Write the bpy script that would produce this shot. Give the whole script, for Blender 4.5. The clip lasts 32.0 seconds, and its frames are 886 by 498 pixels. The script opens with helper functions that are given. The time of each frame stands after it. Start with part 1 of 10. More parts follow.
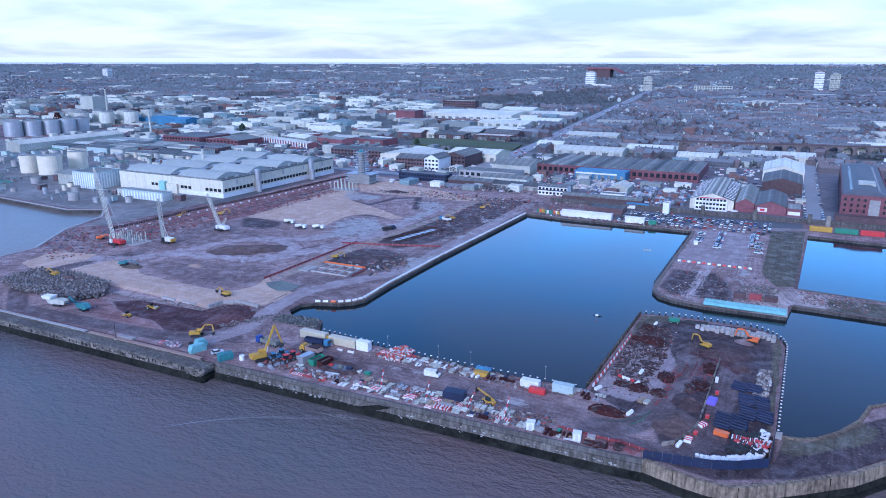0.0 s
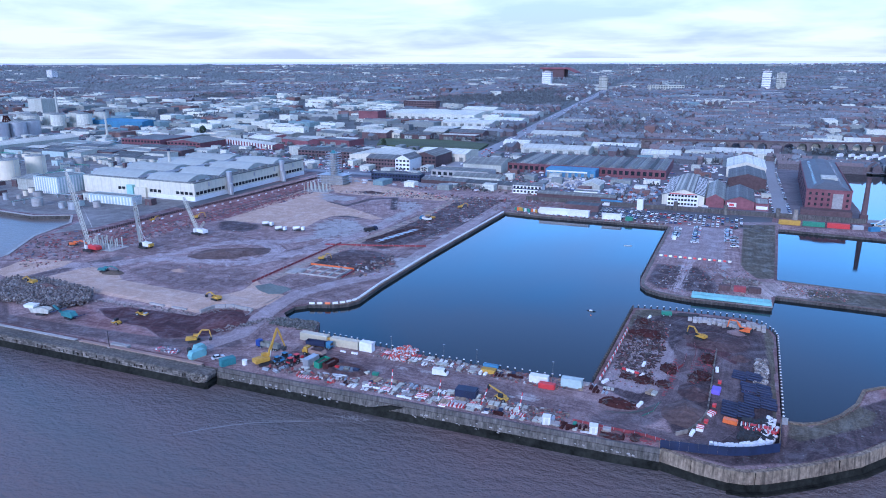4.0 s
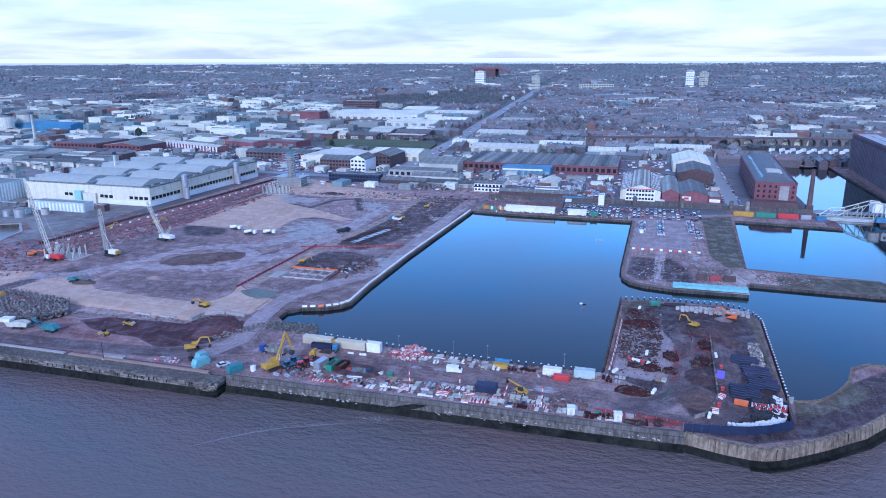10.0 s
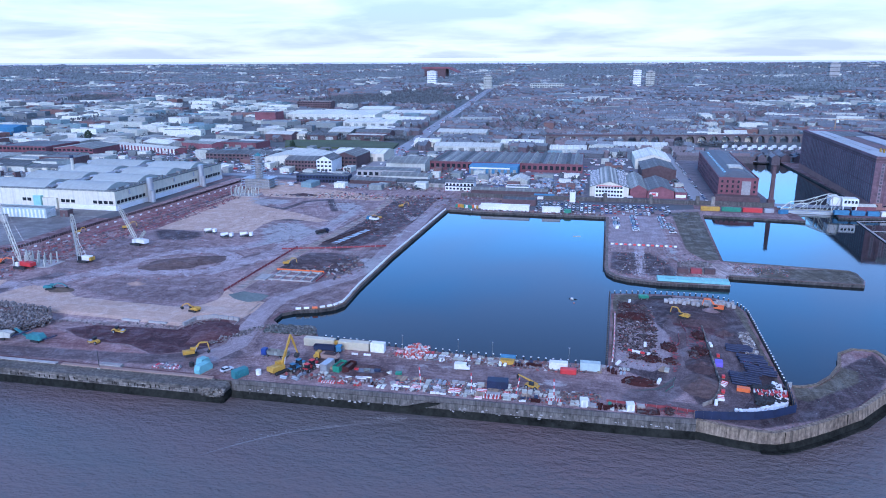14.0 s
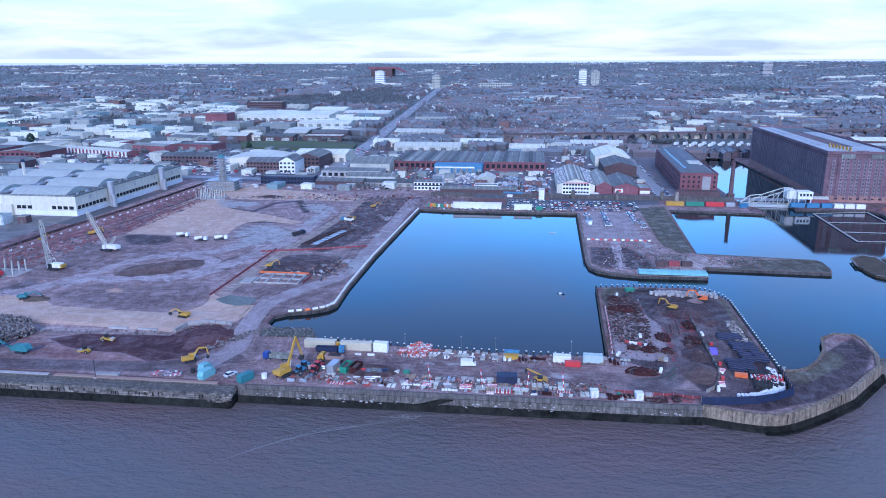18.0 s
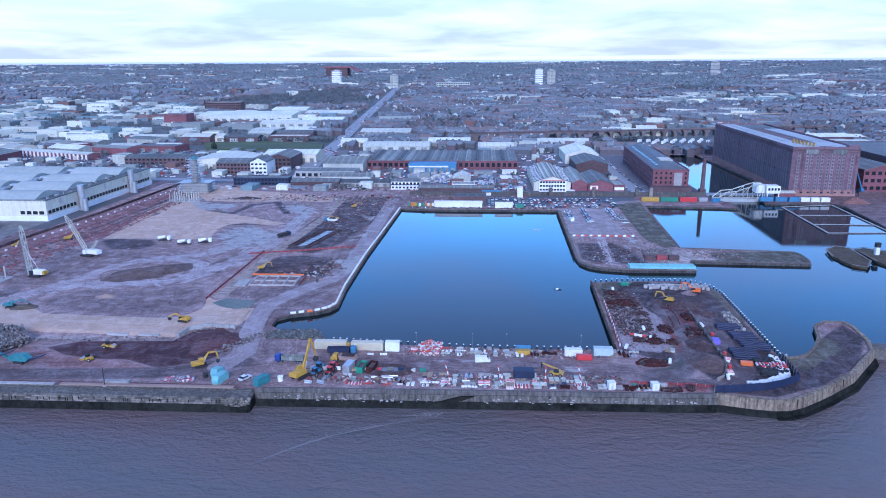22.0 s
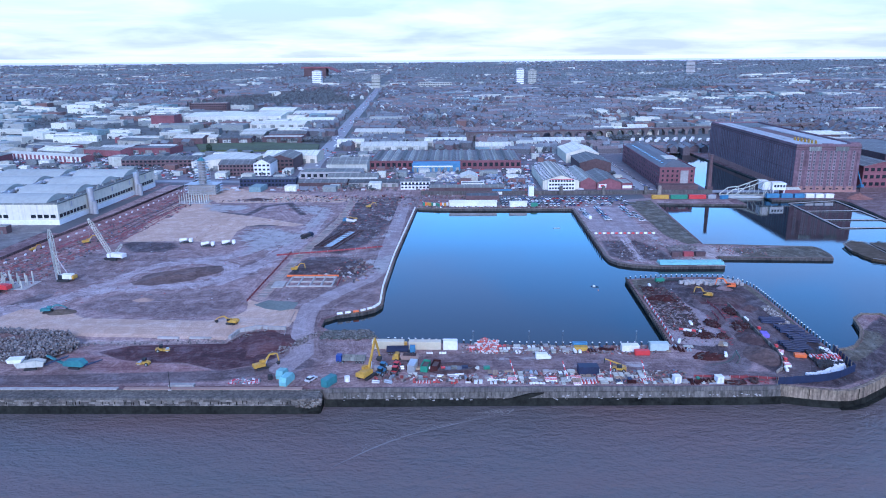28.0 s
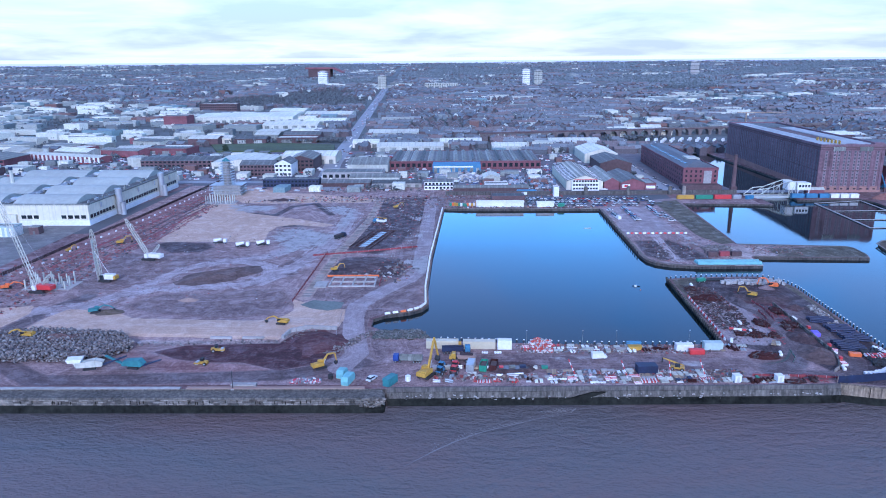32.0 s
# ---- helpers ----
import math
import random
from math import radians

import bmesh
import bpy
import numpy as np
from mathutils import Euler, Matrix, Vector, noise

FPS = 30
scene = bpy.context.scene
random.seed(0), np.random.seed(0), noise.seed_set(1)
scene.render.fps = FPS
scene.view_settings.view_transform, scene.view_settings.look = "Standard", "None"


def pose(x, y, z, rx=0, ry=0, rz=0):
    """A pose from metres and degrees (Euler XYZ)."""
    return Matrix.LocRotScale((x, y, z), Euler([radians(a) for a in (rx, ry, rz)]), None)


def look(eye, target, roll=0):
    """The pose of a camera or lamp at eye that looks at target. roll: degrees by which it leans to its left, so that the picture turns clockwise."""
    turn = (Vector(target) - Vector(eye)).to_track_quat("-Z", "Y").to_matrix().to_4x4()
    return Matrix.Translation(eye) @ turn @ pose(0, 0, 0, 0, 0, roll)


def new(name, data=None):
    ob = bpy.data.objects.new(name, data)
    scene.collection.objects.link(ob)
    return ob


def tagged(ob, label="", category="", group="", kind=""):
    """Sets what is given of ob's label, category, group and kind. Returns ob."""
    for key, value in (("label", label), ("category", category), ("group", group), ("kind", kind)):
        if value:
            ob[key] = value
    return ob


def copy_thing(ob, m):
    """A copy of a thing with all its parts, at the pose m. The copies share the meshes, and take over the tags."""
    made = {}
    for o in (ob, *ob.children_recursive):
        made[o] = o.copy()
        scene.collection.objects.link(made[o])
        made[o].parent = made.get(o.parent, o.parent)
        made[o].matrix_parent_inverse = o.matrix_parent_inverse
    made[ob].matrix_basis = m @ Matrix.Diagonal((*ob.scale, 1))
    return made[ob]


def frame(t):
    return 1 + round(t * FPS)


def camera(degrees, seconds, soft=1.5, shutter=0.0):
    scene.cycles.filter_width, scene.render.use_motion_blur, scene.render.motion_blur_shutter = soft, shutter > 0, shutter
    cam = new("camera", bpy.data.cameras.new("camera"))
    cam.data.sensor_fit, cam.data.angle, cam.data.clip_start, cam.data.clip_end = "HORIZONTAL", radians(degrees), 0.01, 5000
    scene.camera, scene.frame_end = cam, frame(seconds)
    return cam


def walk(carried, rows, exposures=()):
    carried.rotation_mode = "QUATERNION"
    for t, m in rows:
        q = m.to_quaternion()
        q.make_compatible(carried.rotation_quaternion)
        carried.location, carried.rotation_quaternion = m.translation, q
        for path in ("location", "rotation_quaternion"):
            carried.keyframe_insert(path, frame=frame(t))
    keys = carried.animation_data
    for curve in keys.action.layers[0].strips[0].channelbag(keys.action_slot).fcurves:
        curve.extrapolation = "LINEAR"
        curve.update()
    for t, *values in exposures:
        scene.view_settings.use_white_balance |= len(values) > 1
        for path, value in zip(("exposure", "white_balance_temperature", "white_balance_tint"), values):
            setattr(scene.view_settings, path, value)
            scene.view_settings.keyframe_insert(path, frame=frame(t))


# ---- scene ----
cam = camera(64.9, 32.0, soft=1.0)
METRES, EYE, TILT, LEAN, TURN = 150.0, 98.75, -15.0, 0.0, 26.0
ROWS = [
    (0.0, 0.0, 0.0, 0.0, -0.0, 0.0, 0.0),
    (0.5, -0.0132, -0.0006, -0.0005, -0.44, -0.01, 0.14),
    (1.0, -0.0263, -0.0012, -0.0007, -0.89, 0.02, 0.28),
    (1.5, -0.0398, -0.0015, -0.0012, -1.34, 0.03, 0.43),
    (2.0, -0.0534, -0.0017, -0.002, -1.8, 0.02, 0.57),
    (2.5, -0.067, -0.0019, -0.0023, -2.28, 0.01, 0.73),
    (3.0, -0.0809, -0.002, -0.0023, -2.75, 0.01, 0.87),
    (3.5, -0.095, -0.0023, -0.002, -3.21, -0.0, 0.99),
    (5.5, -0.1531, -0.0029, -0.0011, -5.05, -0.05, 1.5),
    (6.0, -0.1674, -0.0024, -0.0012, -5.51, -0.05, 1.62),
    (6.5, -0.1818, -0.0017, -0.0013, -6.0, -0.07, 1.77),
    (7.0, -0.1965, -0.0009, -0.0014, -6.48, -0.08, 1.91),
    (7.5, -0.2112, 0.0, -0.0013, -6.94, -0.11, 2.03),
    (8.0, -0.2259, 0.0009, -0.001, -7.39, -0.13, 2.17),
    (8.5, -0.2407, 0.002, -0.0007, -7.87, -0.16, 2.3),
    (9.0, -0.2558, 0.0031, -0.0001, -8.39, -0.17, 2.42),
    (9.5, -0.2708, 0.0043, 0.0003, -8.91, -0.19, 2.57),
    (10.0, -0.286, 0.0058, 0.0006, -9.44, -0.22, 2.7),
    (10.5, -0.3011, 0.0074, 0.0006, -9.96, -0.25, 2.84),
    (11.0, -0.3164, 0.0092, 0.0009, -10.46, -0.28, 2.97),
    (11.5, -0.3318, 0.0112, 0.0011, -10.97, -0.31, 3.11),
    (12.0, -0.3473, 0.0132, 0.0016, -11.49, -0.34, 3.25),
    (12.5, -0.3626, 0.0154, 0.0023, -12.03, -0.38, 3.4),
    (13.0, -0.3783, 0.0177, 0.003, -12.57, -0.41, 3.54),
    (13.5, -0.3939, 0.0199, 0.0037, -13.11, -0.43, 3.68),
    (14.0, -0.4096, 0.0224, 0.0045, -13.66, -0.47, 3.84),
    (14.5, -0.4254, 0.0251, 0.005, -14.21, -0.49, 3.99),
    (16.5, -0.4894, 0.0367, 0.0079, -16.47, -0.67, 4.6),
    (17.0, -0.5054, 0.0401, 0.0087, -17.03, -0.71, 4.76),
    (17.5, -0.5212, 0.0437, 0.0094, -17.6, -0.76, 4.91),
    (18.0, -0.5372, 0.0474, 0.0103, -18.18, -0.82, 5.06),
    (18.5, -0.5532, 0.0511, 0.0112, -18.8, -0.87, 5.23),
    (19.0, -0.5691, 0.0551, 0.0123, -19.5, -0.95, 5.4),
    (19.5, -0.5839, 0.059, 0.0135, -20.22, -1.03, 5.58),
    (20.0, -0.5998, 0.0633, 0.0148, -20.99, -1.11, 5.77),
    (20.5, -0.6157, 0.0677, 0.0161, -21.77, -1.2, 5.97),
    (21.0, -0.6322, 0.0728, 0.0175, -22.03, -1.23, 6.05),
    (21.5, -0.6478, 0.0778, 0.0189, -22.03, -1.24, 6.07),
    (22.0, -0.6636, 0.083, 0.0204, -22.02, -1.24, 6.08),
    (22.5, -0.6785, 0.0879, 0.0219, -22.25, -1.27, 6.16),
    (23.0, -0.6941, 0.0931, 0.0235, -23.07, -1.38, 6.35),
    (23.5, -0.7097, 0.0987, 0.0251, -23.82, -1.46, 6.52),
    (24.0, -0.7257, 0.1042, 0.0268, -24.26, -1.51, 6.65),
    (24.5, -0.741, 0.1098, 0.0285, -24.26, -1.51, 6.66),
    (25.0, -0.756, 0.1156, 0.03, -24.26, -1.51, 6.67),
    (25.5, -0.7713, 0.1217, 0.0316, -24.25, -1.5, 6.68),
    (27.5, -0.8318, 0.1451, 0.0381, -24.26, -1.5, 6.74),
    (28.0, -0.8469, 0.1511, 0.0399, -24.27, -1.49, 6.73),
    (28.5, -0.8618, 0.1571, 0.0412, -24.28, -1.48, 6.74),
    (29.0, -0.8766, 0.1631, 0.0427, -24.28, -1.48, 6.74),
    (29.5, -0.8916, 0.169, 0.0443, -24.29, -1.48, 6.76),
    (30.0, -0.9066, 0.1753, 0.0463, -24.3, -1.47, 6.75),
    (30.5, -0.9214, 0.1811, 0.0477, -24.3, -1.46, 6.78),
    (31.0, -0.9366, 0.1872, 0.0498, -24.33, -1.46, 6.78),
    (31.5, -0.9519, 0.1932, 0.0517, -24.34, -1.45, 6.78),
    (32.0, -0.9672, 0.1992, 0.0536, -24.34, -1.45, 6.78),
]
walk(cam, [(t, pose(0, 0, EYE, TILT, LEAN, TURN) @ pose(METRES * x, METRES * y, METRES * z, 90 + pitch, roll, yaw)) for t, x, y, z, yaw, pitch, roll in ROWS],
     [(0.0, 1.74, 4860.0, 34.0), (32.0, 1.85, 4860.0, 34.0)])

# ---- sky, sun ----
world = bpy.data.worlds.new("sky")
scene.world = world
world.use_nodes = True
wn, wl = world.node_tree.nodes, world.node_tree.links
wn.clear()
SUN_EL, SUN_AZ = radians(24), radians(178)
sky = wn.new("ShaderNodeTexSky")
sky.sky_type, sky.sun_disc, sky.sun_elevation, sky.sun_rotation = "NISHITA", False, SUN_EL, SUN_AZ
sky.air_density, sky.dust_density, sky.ozone_density = 1.2, 0.6, 2.0
tc = wn.new("ShaderNodeTexCoord")
sep = wn.new("ShaderNodeSeparateXYZ")
wl.new(tc.outputs["Generated"], sep.inputs[0])
# cloud deck: the direction is laid on a flat layer high above
zc = wn.new("ShaderNodeMath"); zc.operation = "MAXIMUM"; zc.inputs[1].default_value = 0.0
wl.new(sep.outputs[2], zc.inputs[0])
za = wn.new("ShaderNodeMath"); za.operation = "ADD"; za.inputs[1].default_value = 0.11
wl.new(zc.outputs[0], za.inputs[0])
dv = wn.new("ShaderNodeVectorMath"); dv.operation = "DIVIDE"
cz = wn.new("ShaderNodeCombineXYZ")
for i in range(3):
    wl.new(za.outputs[0], cz.inputs[i])
wl.new(tc.outputs["Generated"], dv.inputs[0]); wl.new(cz.outputs[0], dv.inputs[1])
cn = wn.new("ShaderNodeTexNoise")
cn.inputs["Scale"].default_value, cn.inputs["Detail"].default_value, cn.inputs["Roughness"].default_value = 0.8, 6, 0.52
cn.inputs["Distortion"].default_value = 0.3
wl.new(dv.outputs[0], cn.inputs["Vector"])
cr = wn.new("ShaderNodeValToRGB")
cr.color_ramp.elements[0].position, cr.color_ramp.elements[0].color = 0.38, (0.0, 0.0, 0.0, 1)
cr.color_ramp.elements[1].position, cr.color_ramp.elements[1].color = 0.62, (1, 1, 1, 1)
wl.new(cn.outputs["Fac"], cr.inputs[0])
# cloud cover is near full towards the skyline, broken higher up, thick again overhead
cov = wn.new("ShaderNodeValToRGB")
cov.color_ramp.interpolation = "EASE"
for i, (at, v) in enumerate(((0.0, 0.99), (0.085, 0.94), (0.2, 0.34), (0.33, 0.14), (0.6, 0.12), (0.85, 0.85))):
    e = cov.color_ramp.elements[i] if i < 2 else cov.color_ramp.elements.new(at)
    e.position, e.color = at, (v, v, v, 1)
wl.new(zc.outputs[0], cov.inputs[0])
tone = wn.new("ShaderNodeMixRGB")
tone.inputs[1].default_value, tone.inputs[2].default_value = (1.95, 2.15, 2.5, 1), (3.1, 3.22, 3.45, 1)
wl.new(cr.outputs[0], tone.inputs[0])
low = wn.new("ShaderNodeMapRange")
low.inputs["From Min"].default_value, low.inputs["From Max"].default_value = 0.0, 0.55
low.inputs["To Min"].default_value, low.inputs["To Max"].default_value = 1.0, 0.8
wl.new(zc.outputs[0], low.inputs["Value"])
tint = wn.new("ShaderNodeMixRGB"); tint.blend_type = "MULTIPLY"; tint.inputs[0].default_value = 1
wl.new(tone.outputs[0], tint.inputs[1]); wl.new(low.outputs[0], tint.inputs[2])
mixw = wn.new("ShaderNodeMixRGB")
gain = wn.new("ShaderNodeMixRGB"); gain.blend_type = "MULTIPLY"; gain.inputs[0].default_value = 1
gain.inputs[2].default_value = (0.7, 1.3, 1.47, 1)
deep = wn.new("ShaderNodeMapRange")
deep.inputs["From Min"].default_value, deep.inputs["From Max"].default_value = 0.2, 0.48
deep.inputs["To Min"].default_value, deep.inputs["To Max"].default_value = 1.0, 0.44
wl.new(zc.outputs[0], deep.inputs["Value"])
dmul = wn.new("ShaderNodeMixRGB"); dmul.blend_type = "MULTIPLY"; dmul.inputs[0].default_value = 1
wl.new(sky.outputs[0], dmul.inputs[1]); wl.new(deep.outputs[0], dmul.inputs[2])
wl.new(dmul.outputs[0], gain.inputs[1])
brk = wn.new("ShaderNodeMapRange")
brk.inputs["To Min"].default_value, brk.inputs["To Max"].default_value = -0.2, 0.24
wl.new(cr.outputs[0], brk.inputs["Value"])
csum = wn.new("ShaderNodeMath"); csum.use_clamp = True
lift_ = wn.new("ShaderNodeMapRange")
lift_.inputs["From Min"].default_value, lift_.inputs["From Max"].default_value = 0.1, 0.2
wl.new(zc.outputs[0], lift_.inputs["Value"])
bml = wn.new("ShaderNodeMath"); bml.operation = "MULTIPLY"
wl.new(brk.outputs[0], bml.inputs[0]); wl.new(lift_.outputs[0], bml.inputs[1])
wl.new(cov.outputs[0], csum.inputs[0]); wl.new(bml.outputs[0], csum.inputs[1])
wl.new(csum.outputs[0], mixw.inputs[0]); wl.new(gain.outputs[0], mixw.inputs[1]); wl.new(tint.outputs[0], mixw.inputs[2])
bg = wn.new("ShaderNodeBackground"); bg.inputs[1].default_value = 0.1
wo = wn.new("ShaderNodeOutputWorld")
wl.new(mixw.outputs[0], bg.inputs[0]); wl.new(bg.outputs[0], wo.inputs[0])
sun = new("sun", bpy.data.lights.new("sun", "SUN"))
sun.data.energy, sun.data.angle, sun.data.color = 0.66, radians(14), (1.0, 0.9, 0.76)
sun.matrix_world = look((math.sin(SUN_AZ) * 100, math.cos(SUN_AZ) * 100, 100 * math.tan(SUN_EL)), (0, 0, 0))

# ---- materials ----
def mat(name, col, rough=0.8, var=0.25, fine=1.2, broad=0.06, bump=0.15, metal=0.0, rand=0.0, island=False, col2=None, wet=0.0, spec=0.5):
    """A surface with colour variation at a broad and a fine scale (in 1/m), relief, and wet patches."""
    m = bpy.data.materials.new(name)
    m.use_nodes = True
    n, l = m.node_tree.nodes, m.node_tree.links
    b = n["Principled BSDF"]
    b.inputs["Roughness"].default_value, b.inputs["Metallic"].default_value = rough, metal
    b.inputs["Specular IOR Level"].default_value = spec
    geo = n.new("ShaderNodeNewGeometry")
    def noise_at(scale, detail=5):
        t = n.new("ShaderNodeTexNoise")
        t.inputs["Scale"].default_value, t.inputs["Detail"].default_value, t.inputs["Roughness"].default_value = scale, detail, 0.62
        l.new(geo.outputs["Position"], t.inputs["Vector"])
        return t.outputs["Fac"]
    big, small = noise_at(broad), noise_at(fine)
    add = n.new("ShaderNodeMath"); add.operation = "ADD"
    l.new(big, add.inputs[0]); l.new(small, add.inputs[1])
    mr = n.new("ShaderNodeMapRange")
    mr.inputs["From Min"].default_value, mr.inputs["From Max"].default_value = 0.72, 1.28
    l.new(add.outputs[0], mr.inputs["Value"])
    c2 = col2 or [min(1, c * (1 + var)) for c in col]
    mix = n.new("ShaderNodeMixRGB")
    mix.inputs[1].default_value = (*[c * (1 - var) for c in col], 1)
    mix.inputs[2].default_value = (*c2, 1)
    l.new(mr.outputs[0], mix.inputs[0])
    out = mix.outputs[0]
    if rand:
        src = geo.outputs["Random Per Island"] if island else n.new("ShaderNodeObjectInfo").outputs["Random"]
        rr = n.new("ShaderNodeMapRange")
        rr.inputs["To Min"].default_value, rr.inputs["To Max"].default_value = 1 - rand, 1 + rand
        l.new(src, rr.inputs["Value"])
        mul = n.new("ShaderNodeMixRGB"); mul.blend_type = "MULTIPLY"; mul.inputs[0].default_value = 1
        l.new(out, mul.inputs[1]); l.new(rr.outputs[0], mul.inputs[2])
        out = mul.outputs[0]
    l.new(out, b.inputs["Base Color"])
    if wet:
        wr = n.new("ShaderNodeMapRange")
        wr.inputs["From Min"].default_value, wr.inputs["From Max"].default_value = 0.5 - 0.12, 0.5 + 0.1
        wr.inputs["To Min"].default_value, wr.inputs["To Max"].default_value = rough, wet
        l.new(noise_at(broad * 0.7 + 0.01, 6), wr.inputs["Value"])
        l.new(wr.outputs[0], b.inputs["Roughness"])
    if bump:
        bp = n.new("ShaderNodeBump")
        bp.inputs["Strength"].default_value, bp.inputs["Distance"].default_value = min(1, bump), 0.25
        l.new(small, bp.inputs["Height"]); l.new(bp.outputs[0], b.inputs["Normal"])
    return m


def many(name, cols, rough=0.75, dirt=0.25, fine=0.8, metal=0.0, obj=False):
    """Pieces in several colours, one colour for each loose piece (or each object)."""
    m = bpy.data.materials.new(name)
    m.use_nodes = True
    n, l = m.node_tree.nodes, m.node_tree.links
    b = n["Principled BSDF"]
    b.inputs["Roughness"].default_value, b.inputs["Metallic"].default_value = rough, metal
    geo = n.new("ShaderNodeNewGeometry")
    src = n.new("ShaderNodeObjectInfo").outputs["Random"] if obj else geo.outputs["Random Per Island"]
    ramp = n.new("ShaderNodeValToRGB")
    ramp.color_ramp.interpolation = "CONSTANT"
    while len(ramp.color_ramp.elements) < len(cols):
        ramp.color_ramp.elements.new(0.5)
    for i, c in enumerate(cols):
        e = ramp.color_ramp.elements[i]
        e.position, e.color = i / len(cols), (*c, 1)
    l.new(src, ramp.inputs[0])
    t = n.new("ShaderNodeTexNoise")
    t.inputs["Scale"].default_value, t.inputs["Detail"].default_value = fine, 5
    l.new(geo.outputs["Position"], t.inputs["Vector"])
    rr = n.new("ShaderNodeMapRange")
    rr.inputs["From Min"].default_value, rr.inputs["From Max"].default_value = 0.3, 0.7
    rr.inputs["To Min"].default_value, rr.inputs["To Max"].default_value = 1 - dirt, 1 + dirt
    l.new(t.outputs["Fac"], rr.inputs["Value"])
    mul = n.new("ShaderNodeMixRGB"); mul.blend_type = "MULTIPLY"; mul.inputs[0].default_value = 1
    l.new(ramp.outputs[0], mul.inputs[1]); l.new(rr.outputs[0], mul.inputs[2])
    l.new(mul.outputs[0], b.inputs["Base Color"])
    return m


def water(name, col, rough, ripples, spec=0.5, col2=None):
    """Water: dark body, mirror-like skin, ripples as (scale, stretch, strength, distance)."""
    m = bpy.data.materials.new(name)
    m.use_nodes = True
    n, l = m.node_tree.nodes, m.node_tree.links
    b = n["Principled BSDF"]
    b.inputs["Base Color"].default_value = (*col, 1)
    b.inputs["Roughness"].default_value, b.inputs["IOR"].default_value = rough, 1.33
    b.inputs["Specular IOR Level"].default_value = spec
    geo = n.new("ShaderNodeNewGeometry")
    if col2:
        # silt drifts in broad bands
        mp = n.new("ShaderNodeMapping"); mp.inputs["Scale"].default_value = (0.006, 0.02, 0.01)
        l.new(geo.outputs["Position"], mp.inputs["Vector"])
        t = n.new("ShaderNodeTexNoise"); t.inputs["Scale"].default_value, t.inputs["Detail"].default_value, t.inputs["Distortion"].default_value = 1.0, 5, 0.8
        l.new(mp.outputs[0], t.inputs["Vector"])
        mr = n.new("ShaderNodeMapRange"); mr.inputs["From Min"].default_value, mr.inputs["From Max"].default_value = 0.4, 0.6
        l.new(t.outputs["Fac"], mr.inputs["Value"])
        mx = n.new("ShaderNodeMixRGB"); mx.inputs[1].default_value, mx.inputs[2].default_value = (*col, 1), (*col2, 1)
        l.new(mr.outputs[0], mx.inputs[0]); l.new(mx.outputs[0], b.inputs["Base Color"])
    prev = None
    for scale, stretch, strength, dist in ripples:
        mp = n.new("ShaderNodeMapping"); mp.inputs["Scale"].default_value = (scale, scale * stretch, scale)
        mp.inputs["Rotation"].default_value = (0, 0, 0.12)
        l.new(geo.outputs["Position"], mp.inputs["Vector"])
        t = n.new("ShaderNodeTexNoise"); t.inputs["Scale"].default_value, t.inputs["Detail"].default_value = 1.0, 3
        l.new(mp.outputs[0], t.inputs["Vector"])
        bp = n.new("ShaderNodeBump"); bp.inputs["Strength"].default_value, bp.inputs["Distance"].default_value = strength, dist
        l.new(t.outputs["Fac"], bp.inputs["Height"])
        if prev:
            l.new(prev.outputs[0], bp.inputs["Normal"])
        prev = bp
    l.new(prev.outputs[0], b.inputs["Normal"])
    return m


